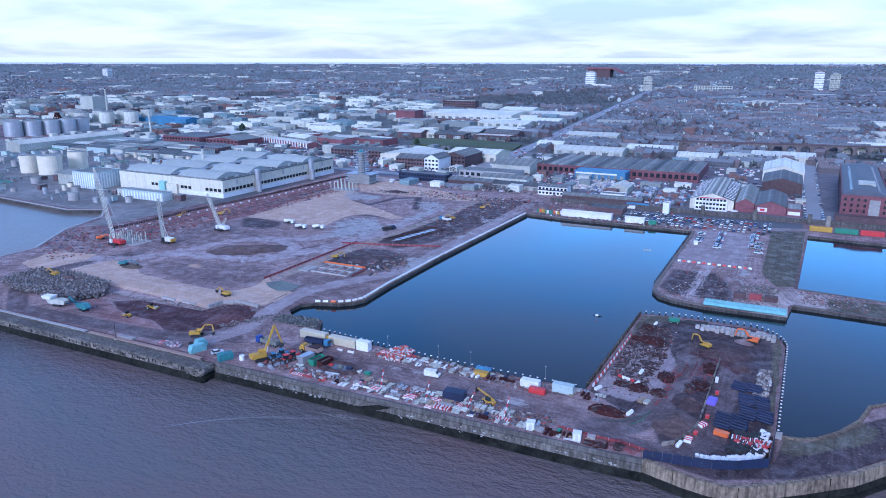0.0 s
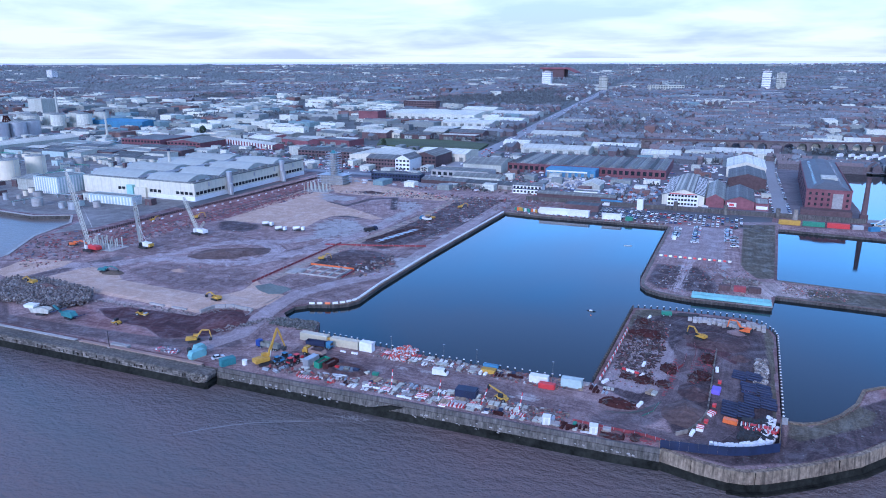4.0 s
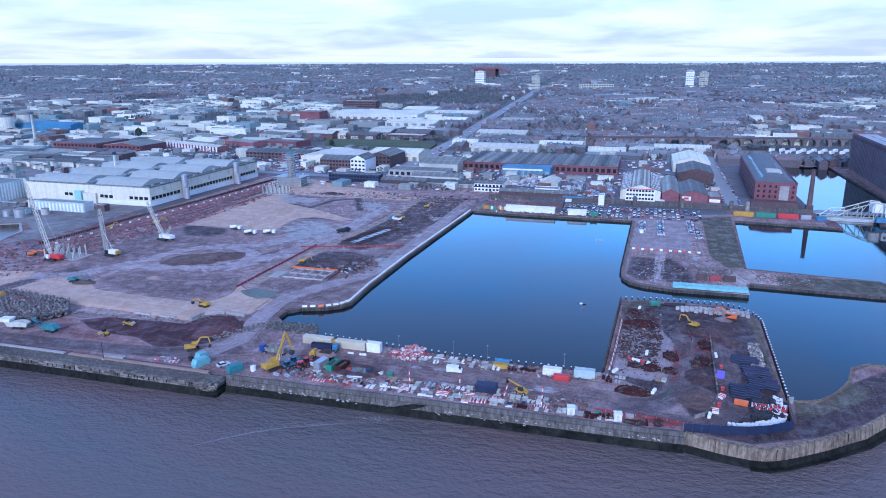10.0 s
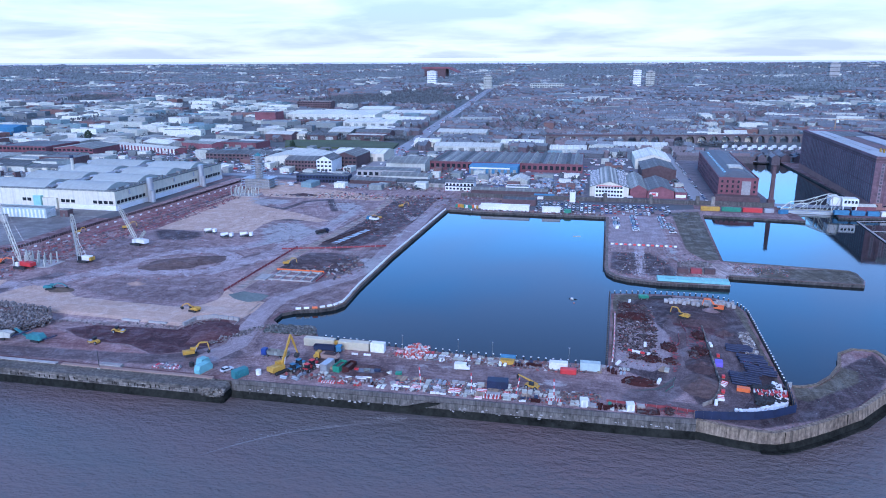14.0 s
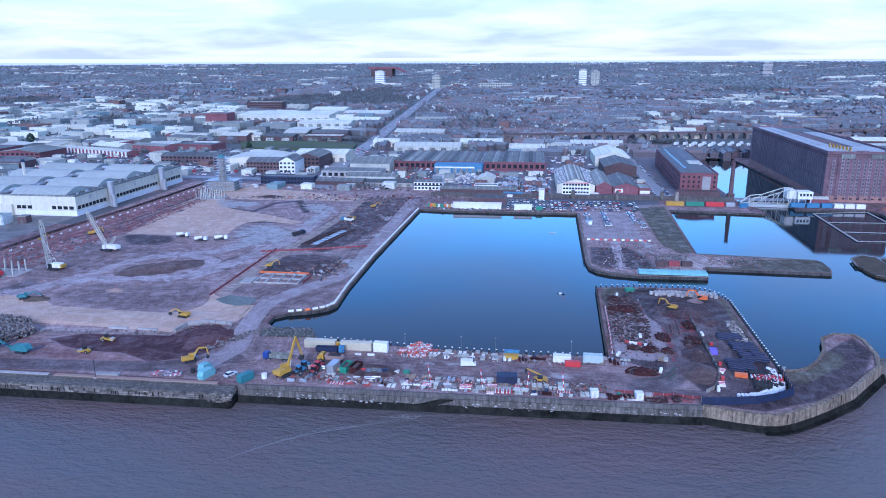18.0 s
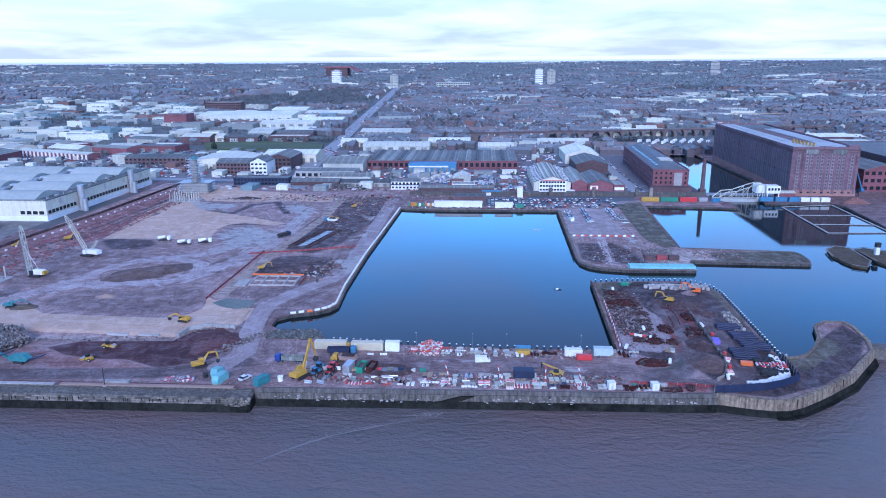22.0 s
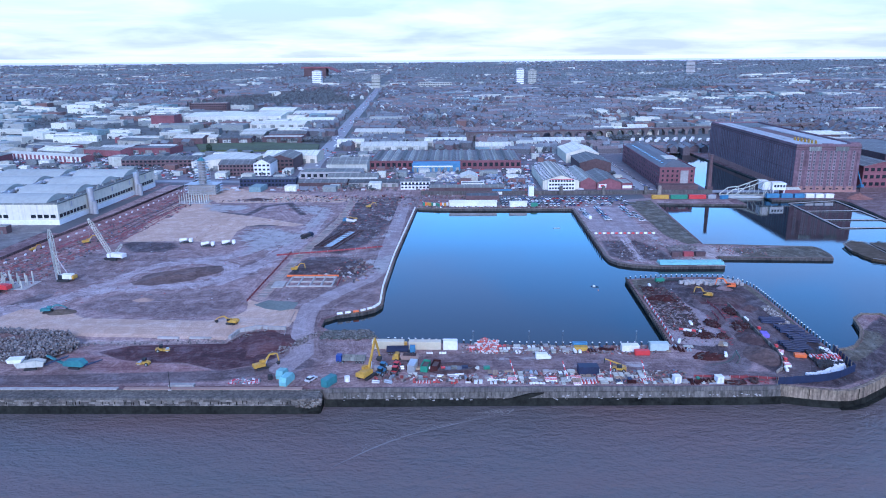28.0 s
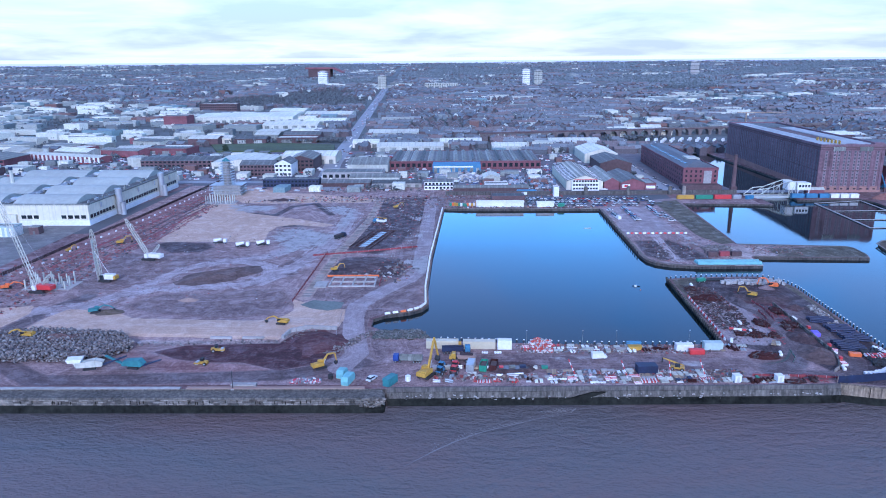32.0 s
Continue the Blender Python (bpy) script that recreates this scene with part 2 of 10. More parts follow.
def earth(name, dark, mid, light, scale=0.09, fine=0.8, turn=0.5, wet=0.4, spec=0.3, spread=0.09):
    """Churned ground: blotches at three sizes, wheel ruts drawn out along one way, damp patches."""
    m = bpy.data.materials.new(name)
    m.use_nodes = True
    n, l = m.node_tree.nodes, m.node_tree.links
    b = n["Principled BSDF"]
    b.inputs["Specular IOR Level"].default_value = spec
    geo = n.new("ShaderNodeNewGeometry")

    def field(sx, sy, detail, rough, warp, share_, rot=0.0):
        mp = n.new("ShaderNodeMapping"); mp.inputs["Scale"].default_value = (sx, sy, sx)
        mp.inputs["Rotation"].default_value = (0, 0, rot)
        l.new(geo.outputs["Position"], mp.inputs["Vector"])
        t = n.new("ShaderNodeTexNoise")
        t.inputs["Scale"].default_value, t.inputs["Detail"].default_value, t.inputs["Roughness"].default_value, t.inputs["Distortion"].default_value = 1.0, detail, rough, warp
        l.new(mp.outputs[0], t.inputs["Vector"])
        k = n.new("ShaderNodeMath"); k.operation = "MULTIPLY"; k.inputs[1].default_value = share_
        l.new(t.outputs["Fac"], k.inputs[0])
        return t.outputs["Fac"], k.outputs[0]
    fields = [field(0.016, 0.016, 3, 0.5, 0.4, 0.25), field(scale, scale, 9, 0.72, 0.8, 0.35), field(fine, fine, 5, 0.7, 0.0, 0.2), field(0.05, 0.75, 4, 0.6, 1.6, 0.2, turn)]
    tot = fields[0][1]
    for f in fields[1:]:
        a = n.new("ShaderNodeMath"); a.operation = "ADD"
        l.new(tot, a.inputs[0]); l.new(f[1], a.inputs[1])
        tot = a.outputs[0]
    ramp = n.new("ShaderNodeValToRGB")
    ramp.color_ramp.elements.new(0.5)
    for e, at, c in zip(ramp.color_ramp.elements, (0.5 - spread, 0.5, 0.5 + spread), (dark, mid, light)):
        e.position, e.color = at, (c[0] * 1.09, c[1] * 0.96, c[2] * 0.97, 1)
    l.new(tot, ramp.inputs[0])
    l.new(ramp.outputs[0], b.inputs["Base Color"])
    wr = n.new("ShaderNodeMapRange")
    wr.inputs["From Min"].default_value, wr.inputs["From Max"].default_value = 0.45, 0.62
    wr.inputs["To Min"].default_value, wr.inputs["To Max"].default_value = 0.9, wet
    l.new(fields[1][0], wr.inputs["Value"])
    l.new(wr.outputs[0], b.inputs["Roughness"])
    bp = n.new("ShaderNodeBump")
    bp.inputs["Strength"].default_value, bp.inputs["Distance"].default_value = 0.5, 0.5
    l.new(tot, bp.inputs["Height"]); l.new(bp.outputs[0], b.inputs["Normal"])
    return m


M_DOCK = water("dock_water", (0.004, 0.011, 0.013), 0.05, [(0.5, 1.5, 0.05, 0.1)])
M_RIVER = water("river_water", (0.138, 0.1, 0.093), 0.22, [(0.05, 1.8, 0.5, 1.6), (0.16, 1.7, 0.7, 1.0), (0.4, 1.6, 0.9, 0.8), (1.1, 1.4, 1.0, 0.4)], 0.35, (0.118, 0.103, 0.098))
M_MUD = earth("site_mud", (0.062, 0.037, 0.037), (0.16, 0.103, 0.098), (0.25, 0.188, 0.175), 0.1, 0.9, 0.6, 0.45)
M_QUAY = earth("quay_gravel", (0.068, 0.045, 0.043), (0.13, 0.09, 0.083), (0.2, 0.155, 0.142), 0.12, 1.2, 0.02, 0.5)
M_SAND = earth("sand_fill", (0.225, 0.17, 0.14), (0.285, 0.225, 0.18), (0.33, 0.27, 0.215), 0.06, 0.6, 0.3, 0.85, 0.2, 0.13)
M_BROWN = earth("brown_earth", (0.035, 0.014, 0.016), (0.078, 0.033, 0.032), (0.14, 0.085, 0.08), 0.12, 0.9, 0.1, 0.6)
M_PEAT = earth("dark_soil", (0.024, 0.016, 0.018), (0.06, 0.041, 0.04), (0.118, 0.085, 0.078), 0.2, 1.1, 0.4, 0.6)
M_ROAD = mat("asphalt", (0.085, 0.085, 0.09), 0.8, 0.2, 0.6, 0.03, 0.1)
M_CONC = mat("concrete", (0.33, 0.31, 0.29), 0.9, 0.25, 0.6, 0.05, 0.15)
M_STONE = mat("granite_wall", (0.14, 0.122, 0.102), 0.9, 0.55, 0.7, 0.09, 0.6, rand=0.6)
M_STONEB = mat("granite_block", (0.14, 0.122, 0.1), 0.9, 0.6, 0.9, 0.12, 0.5, rand=0.65, island=True)
M_WEED = mat("weedy_stone", (0.012, 0.013, 0.011), 0.95, 0.5, 0.7, 0.15, 0.4, col2=(0.032, 0.032, 0.026), spec=0.05)
M_GRASS = mat("grass", (0.06, 0.078, 0.032), 0.95, 0.4, 0.4, 0.02, 0.3)
M_ROUGHGRASS = earth("rough_grass", (0.04, 0.035, 0.026), (0.085, 0.075, 0.05), (0.14, 0.12, 0.1), 0.15, 1.0, 0.3, 0.9, 0.15)
# town ground lifted a little, distance haze put into its colour
M_CITY = mat("town_ground", (0.09, 0.1, 0.1), 0.95, 0.45, 0.05, 0.006, 0.1, col2=(0.145, 0.157, 0.152))
M_BRICK = mat("red_brick", (0.185, 0.07, 0.078), 0.9, 0.35, 0.5, 0.04, 0.15, rand=0.18)
M_BRICKD = mat("dark_brick", (0.105, 0.063, 0.063), 0.9, 0.35, 0.5, 0.04, 0.15, rand=0.2)
M_WHGLASS = mat("dusty_glass", (0.06, 0.06, 0.068), 0.3, 0.3, 0.3, 0.1, 0)
M_GLASS = mat("dark_glass", (0.02, 0.025, 0.03), 0.15, 0.3, 0.3, 0.1, 0)
M_SHEET = mat("pale_sheet", (0.46, 0.455, 0.385), 0.8, 0.25, 0.5, 0.04, 0.02, rand=0.2, spec=0.3)
M_GREYROOF = mat("grey_roof", (0.205, 0.212, 0.19), 0.75, 0.28, 0.5, 0.05, 0.03, rand=0.3, spec=0.3)
M_BARREL = mat("barrel_roof", (0.35, 0.37, 0.335), 0.7, 0.14, 0.3, 0.04, 0.02, spec=0.3)
M_CREAM = mat("cream_cladding", (0.62, 0.575, 0.45), 0.7, 0.14, 0.25, 0.04, 0.02, spec=0.3)
M_DARKROOF = mat("slate_roof", (0.105, 0.11, 0.108), 0.75, 0.3, 0.6, 0.05, 0.05, rand=0.3, spec=0.3)
M_WHITE = mat("white_paint", (0.7, 0.69, 0.67), 0.6, 0.14, 0.8, 0.1, 0.02)
M_BLUE = mat("blue_sheet", (0.055, 0.18, 0.3), 0.6, 0.2, 0.4, 0.05, 0.02)
M_BLUEDEEP = mat("deep_blue_paint", (0.02, 0.05, 0.22), 0.5, 0.15, 1.0, 0.2, 0.03)
M_NAVY = mat("navy_paint", (0.012, 0.02, 0.055), 0.6, 0.3, 0.5, 0.1, 0.02)
M_AQUA = mat("aqua_paint", (0.17, 0.38, 0.38), 0.6, 0.2, 0.6, 0.1, 0.03)
M_YELLOW = mat("yellow_paint", (0.43, 0.25, 0.03), 0.6, 0.25, 1.5, 0.3, 0.03)
M_ORANGE = mat("orange_paint", (0.65, 0.14, 0.03), 0.5, 0.15, 1.5, 0.3, 0.03)
M_RED = mat("red_paint", (0.5, 0.035, 0.035), 0.5, 0.15, 1.0, 0.2, 0.03)
M_GREEN = mat("green_paint", (0.03, 0.2, 0.12), 0.5, 0.15, 1.0, 0.2, 0.03)
M_TEAL = mat("teal_paint", (0.04, 0.17, 0.18), 0.6, 0.25, 1.0, 0.2, 0.03)
M_PURPLE = mat("purple_tarp", (0.18, 0.12, 0.5), 0.6, 0.15, 1.0, 0.2, 0.03)
M_RUBBER = mat("rubber", (0.025, 0.025, 0.026), 0.85, 0.3, 2, 0.3, 0.05)
M_STEEL = mat("galvanised_steel", (0.42, 0.43, 0.44), 0.45, 0.15, 1.5, 0.2, 0.02, metal=0.6)
M_RUST = mat("rusty_steel", (0.048, 0.017, 0.016), 0.95, 0.5, 1.2, 0.2, 0.4, spec=0.15)
M_TIMBER = mat("timber", (0.32, 0.23, 0.15), 0.85, 0.3, 1.5, 0.2, 0.1, rand=0.25)
# greyed and lifted to sit with the haze-pale trees further off
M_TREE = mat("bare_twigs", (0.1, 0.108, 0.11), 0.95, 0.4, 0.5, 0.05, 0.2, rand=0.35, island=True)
M_EVERGREEN = mat("evergreen_leaves", (0.03, 0.05, 0.025), 0.9, 0.4, 0.6, 0.1, 0.3)

M_FOAM = mat("river_foam", (0.16, 0.145, 0.14), 0.8, 0.2, 2, 0.3, 0)
M_HEAP = earth("brown_heap_soil", (0.045, 0.032, 0.03), (0.1, 0.075, 0.066), (0.165, 0.13, 0.115), 0.16, 1.0, 0.4, 0.8)
M_PUDDLE = mat("puddle_water", (0.13, 0.11, 0.105), 0.2, 0.25, 0.3, 0.05, 0.0)
# pale blue-grey base, with the sky's reflection put into the colour
M_POOL = mat("sky_pale_pool", (0.3, 0.32, 0.335), 0.25, 0.2, 0.5, 0.1, 0.0)
M_TRACK = earth("haul_road", (0.125, 0.093, 0.088), (0.195, 0.158, 0.15), (0.24, 0.205, 0.195), 0.1, 1.0, 1.2, 0.35, 0.4, 0.11)
M_REDMESH = mat("red_barrier_mesh", (0.23, 0.045, 0.05), 0.8, 0.4, 1.5, 0.1, 0.05)
M_BAG = mat("white_bulk_bag", (0.72, 0.72, 0.71), 0.7, 0.2, 1.5, 0.2, 0.2)
M_DEBRIS = many("site_debris", [(0.2, 0.18, 0.17), (0.38, 0.36, 0.34), (0.11, 0.07, 0.06), (0.17, 0.15, 0.14), (0.15, 0.07, 0.065), (0.06, 0.055, 0.06), (0.17, 0.14, 0.12), (0.24, 0.17, 0.12), (0.13, 0.16, 0.2), (0.07, 0.05, 0.05), (0.3, 0.07, 0.06), (0.12, 0.1, 0.1)])
M_REDDEBRIS = many("red_and_grey_debris", [(0.17, 0.055, 0.055), (0.13, 0.105, 0.1), (0.21, 0.06, 0.06), (0.07, 0.055, 0.055), (0.3, 0.28, 0.27), (0.25, 0.06, 0.055), (0.08, 0.1, 0.14), (0.14, 0.07, 0.06), (0.06, 0.05, 0.05), (0.18, 0.15, 0.14)])
M_ROCKS = many("broken_stone", [(0.19, 0.17, 0.16), (0.13, 0.115, 0.11), (0.25, 0.23, 0.215), (0.1, 0.085, 0.085), (0.17, 0.14, 0.13)], 0.9)
M_PALEWOOD = many("pale_timber_and_pallets", [(0.3, 0.27, 0.24), (0.42, 0.4, 0.37), (0.16, 0.14, 0.13), (0.22, 0.18, 0.15), (0.09, 0.08, 0.08)], 0.9)
M_OLDWOOD = many("weathered_jetty", [(0.1, 0.095, 0.09), (0.06, 0.06, 0.055), (0.17, 0.165, 0.155), (0.045, 0.05, 0.045), (0.12, 0.12, 0.11), (0.07, 0.085, 0.075)], 0.9)
M_SCRAP = many("rusty_scrap", [(0.05, 0.02, 0.019), (0.035, 0.022, 0.022), (0.065, 0.026, 0.023), (0.03, 0.023, 0.025), (0.1, 0.075, 0.07), (0.07, 0.06, 0.058)], 0.95)


def streaked(name, col, col2, rough=0.9, low=0.5):
    """Weathered masonry: rain streaks running down, lime, broad blotches."""
    m = mat(name, col, rough, 0.35, 0.9, 0.08, 0.35, col2=col2, rand=0.18)
    n, l = m.node_tree.nodes, m.node_tree.links
    b = n["Principled BSDF"]
    src = b.inputs["Base Color"].links[0].from_socket
    geo = n.new("ShaderNodeNewGeometry")
    mp = n.new("ShaderNodeMapping"); mp.inputs["Scale"].default_value = (1.1, 1.1, 0.1)
    l.new(geo.outputs["Position"], mp.inputs["Vector"])
    t = n.new("ShaderNodeTexNoise"); t.inputs["Scale"].default_value, t.inputs["Detail"].default_value, t.inputs["Roughness"].default_value = 1.0, 6, 0.7
    l.new(mp.outputs[0], t.inputs["Vector"])
    r = n.new("ShaderNodeMapRange")
    r.inputs["From Min"].default_value, r.inputs["From Max"].default_value = 0.38, 0.62
    r.inputs["To Min"].default_value, r.inputs["To Max"].default_value = low, 1.15
    l.new(t.outputs["Fac"], r.inputs["Value"])
    mul = n.new("ShaderNodeMixRGB"); mul.blend_type = "MULTIPLY"; mul.inputs[0].default_value = 1
    l.new(src, mul.inputs[1]); l.new(r.outputs[0], mul.inputs[2])
    l.new(mul.outputs[0], b.inputs["Base Color"])
    return m


M_WALL = streaked("river_wall_stone", (0.075, 0.066, 0.056), (0.22, 0.195, 0.165))
M_WALLC = streaked("river_wall_concrete", (0.1, 0.088, 0.078), (0.15, 0.135, 0.122))
M_LIME = streaked("lime_streaked_stone", (0.085, 0.074, 0.062), (0.2, 0.178, 0.15), 0.9, 0.4)
M_QUAYSIDE = streaked("dock_wall_stone", (0.05, 0.044, 0.04), (0.13, 0.115, 0.1), 0.9, 0.4)
M_WHITEROOF = mat("pale_roof_sheet", (0.6, 0.6, 0.51), 0.8, 0.2, 0.3, 0.03, 0.02, rand=0.2, spec=0.3)
M_BASIN = water("basin_water", (0.17, 0.145, 0.125), 0.3, [(0.3, 1.4, 0.6, 0.4), (1.2, 1.3, 0.6, 0.15)], 0.35)
M_WORKSYARD = earth("works_concrete", (0.11, 0.117, 0.11), (0.17, 0.182, 0.17), (0.25, 0.262, 0.24), 0.08, 0.7, 0.2, 0.6)
M_STRIPE = mat("pale_blue_cladding", (0.38, 0.46, 0.44), 0.7, 0.2, 0.5, 0.05, 0.02)


def seamed(m, pitch, depth, glow):
    """Sheet joints and rooflight strips at an even pitch, in the thing's own axes, with rain streaks."""
    n, l = m.node_tree.nodes, m.node_tree.links
    b = n["Principled BSDF"]
    src = b.inputs["Base Color"].links[0].from_socket
    tco = n.new("ShaderNodeTexCoord")
    sp = n.new("ShaderNodeSeparateXYZ")
    l.new(tco.outputs["Object"], sp.inputs[0])
    out = src
    for axis, step, width, gain_ in ((0, pitch, 0.35, 1 - depth), (1, pitch, 0.35, 1 - depth), (0, pitch * 2.5, 1.3, glow), (1, pitch * 3.5, 0.9, glow)):
        md = n.new("ShaderNodeMath"); md.operation = "MODULO"; md.inputs[1].default_value = step
        ad = n.new("ShaderNodeMath"); ad.operation = "ADD"; ad.inputs[1].default_value = 1000 * step + step * 0.37
        l.new(sp.outputs[axis], ad.inputs[0]); l.new(ad.outputs[0], md.inputs[0])
        lt = n.new("ShaderNodeMath"); lt.operation = "LESS_THAN"; lt.inputs[1].default_value = width
        l.new(md.outputs[0], lt.inputs[0])
        mx = n.new("ShaderNodeMixRGB"); mx.blend_type = "MULTIPLY"
        mx.inputs[2].default_value = (gain_, gain_, gain_, 1)
        l.new(lt.outputs[0], mx.inputs[0]); l.new(out, mx.inputs[1])
        out = mx.outputs[0]
    l.new(out, b.inputs["Base Color"])


for m_, p_, d_, g_ in ((M_SHEET, 3.0, 0.16, 1.08), (M_GREYROOF, 2.6, 0.2, 1.35), (M_WHITEROOF, 3.2, 0.14, 0.85), (M_DARKROOF, 2.6, 0.2, 1.4), (M_CREAM, 4.0, 0.12, 0.92)):
    seamed(m_, p_, d_, g_)

# ---- building blocks ----
def bm_box(bm, x0, x1, y0, y1, z0, z1, m=None):
    vs = [bm.verts.new(p) for p in ((x0, y0, z0), (x1, y0, z0), (x1, y1, z0), (x0, y1, z0), (x0, y0, z1), (x1, y0, z1), (x1, y1, z1), (x0, y1, z1))]
    for f in ((0, 3, 2, 1), (4, 5, 6, 7), (0, 1, 5, 4), (1, 2, 6, 5), (2, 3, 7, 6), (3, 0, 4, 7)):
        bm.faces.new([vs[i] for i in f])
    if m is not None:
        for v in vs:
            v.co = m @ v.co
    return vs


def box(x0, x1, y0, y1, z0, z1, bevel=0.0):
    bm = bmesh.new()
    bm_box(bm, x0, x1, y0, y1, z0, z1)
    if bevel:
        bmesh.ops.bevel(bm, geom=bm.edges[:], offset=bevel, segments=1, affect="EDGES")
    return bm


def prism(points, z0, z1):
    """An upright prism on a ring of plan points."""
    bm = bmesh.new()
    a = [bm.verts.new((x, y, z0)) for x, y in points]
    b = [bm.verts.new((x, y, z1)) for x, y in points]
    k = len(points)
    for i in range(k):
        bm.faces.new((a[i], a[(i + 1) % k], b[(i + 1) % k], b[i]))
    bm.faces.new(b)
    bm.faces.new(a[::-1])
    bmesh.ops.recalc_face_normals(bm, faces=bm.faces[:])
    bmesh.ops.triangulate(bm, faces=[f for f in bm.faces if len(f.verts) > 4])
    return bm


def profile(pts, y0, y1, axis="y"):
    """A section (u, z) drawn along y (or x)."""
    bm = bmesh.new()
    put = (lambda u, w, z: (u, w, z)) if axis == "y" else (lambda u, w, z: (w, u, z))
    a = [bm.verts.new(put(u, y0, z)) for u, z in pts]
    b = [bm.verts.new(put(u, y1, z)) for u, z in pts]
    k = len(pts)
    for i in range(k):
        bm.faces.new((a[i], a[(i + 1) % k], b[(i + 1) % k], b[i]))
    bm.faces.new(a)
    bm.faces.new(b[::-1])
    bmesh.ops.recalc_face_normals(bm, faces=bm.faces[:])
    return bm


def bm_bar(bm, p, q, w, w2=None, sides=4):
    """A straight bar from p to q."""
    p, q = Vector(p), Vector(q)
    d = (q - p).normalized()
    s = d.orthogonal().normalized()
    u = d.cross(s)
    w2 = w if w2 is None else w2
    ra, rb = [], []
    for i in range(sides):
        a = (i + 0.5) * math.tau / sides
        o = s * math.cos(a) + u * math.sin(a)
        ra.append(bm.verts.new(p + o * w / 2 * 1.3)); rb.append(bm.verts.new(q + o * w2 / 2 * 1.3))
    for i in range(sides):
        bm.faces.new((ra[i], ra[(i + 1) % sides], rb[(i + 1) % sides], rb[i]))
    bm.faces.new(ra[::-1]); bm.faces.new(rb)


def cyl(r, z0, z1, r2=None, seg=20, x=0, y=0):
    bm = bmesh.new()
    bm_cyl(bm, r, z0, z1, r2, seg, x, y)
    return bm


def bm_cyl(bm, r, z0, z1, r2=None, seg=20, x=0, y=0, m=None):
    r2 = r if r2 is None else r2
    a = [bm.verts.new((x + r * math.cos(i * math.tau / seg), y + r * math.sin(i * math.tau / seg), z0)) for i in range(seg)]
    b = [bm.verts.new((x + r2 * math.cos(i * math.tau / seg), y + r2 * math.sin(i * math.tau / seg), z1)) for i in range(seg)]
    for i in range(seg):
        bm.faces.new((a[i], a[(i + 1) % seg], b[(i + 1) % seg], b[i]))
    bm.faces.new(a[::-1]); bm.faces.new(b)
    if m is not None:
        for v in a + b:
            v.co = m @ v.co


def mesh_of(name, bm, material):
    me = bpy.data.meshes.new(name)
    bm.to_mesh(me)
    bm.free()
    for m in material if isinstance(material, (list, tuple)) else [material]:
        me.materials.append(m)
    return me


def part(name, bm, material, parent=None, label="", kind=""):
    ob = new(name, mesh_of(name, bm, material))
    ob.parent = parent
    return tagged(ob, label, kind=kind)


def share(name, me, parent, m):
    ob = new(name, me)
    ob.parent = parent
    ob.matrix_basis = m
    return ob


def thing(name, x, y, z=0.0, turn=0.0, label="", category="", group="", kind=""):
    ob = new(name)
    ob.matrix_basis = pose(x, y, z, 0, 0, turn)
    return tagged(ob, label, category, group, kind)


def solid(name, bm, material, label="", category="", group="", kind="", m=None):
    ob = new(name, mesh_of(name, bm, material))
    if m is not None:
        ob.matrix_basis = m
    return tagged(ob, label, category, group, kind)


def from_lists(name, vs, fs, material, kind="stuff", label="", category="", smooth=False):
    me = bpy.data.meshes.new(name)
    me.from_pydata(vs, [], fs)
    me.materials.append(material)
    me.update()
    return tagged(new(name, me), label, category, kind=kind)


# ---- water, quays, ground ----
CX, CY = -72.0, -18.0
RIVER_Z, DOCK_Z = -5.0, -1.35


def smooth(a, b, x):
    u = min(1.0, max(0.0, (x - a) / (b - a)))
    return u * u * (3 - 2 * u)


def height(x, y):
    """The rise of the land behind the docks."""
    r = math.hypot(x - CX, y - CY)
    if r < 800:
        return 0.0
    g = 30 * (r - 800) / 1250 if r < 2050 else 30 + 57 * ((r - 2050) / 2700) ** 1.15
    g += 6 * noise.noise((x / 700, y / 700, 0.3)) * smooth(1000, 2000, r) * (1 - smooth(2800, 4200, r)) + 1 * noise.noise((x / 260, y / 260, 5)) * smooth(3000, 4500, r)
    return max(0.0, g) * smooth(740, 1000, y)


solid("water_river", prism([(-4600, -4600), (4600, -4600), (4600, 209), (41, 209), (20, 186), (0, 171), (-4600, 171)], -12, RIVER_Z), M_RIVER,
      "brown rippled tidal river water", "water", kind="structure")
solid("water_dock", prism([(-345, 174), (0, 174), (19, 189), (40, 210), (1400, 210), (1400, 758), (-345, 758)], -12, DOCK_Z), M_DOCK,
      "dark still dock water", "water", kind="structure")

solid("water_basin", prism([(-4600, 172), (-346, 172), (-346, 758), (-4600, 758)], -12, -2.4), M_BASIN, "grey ruffled basin water", "water", kind="structure")

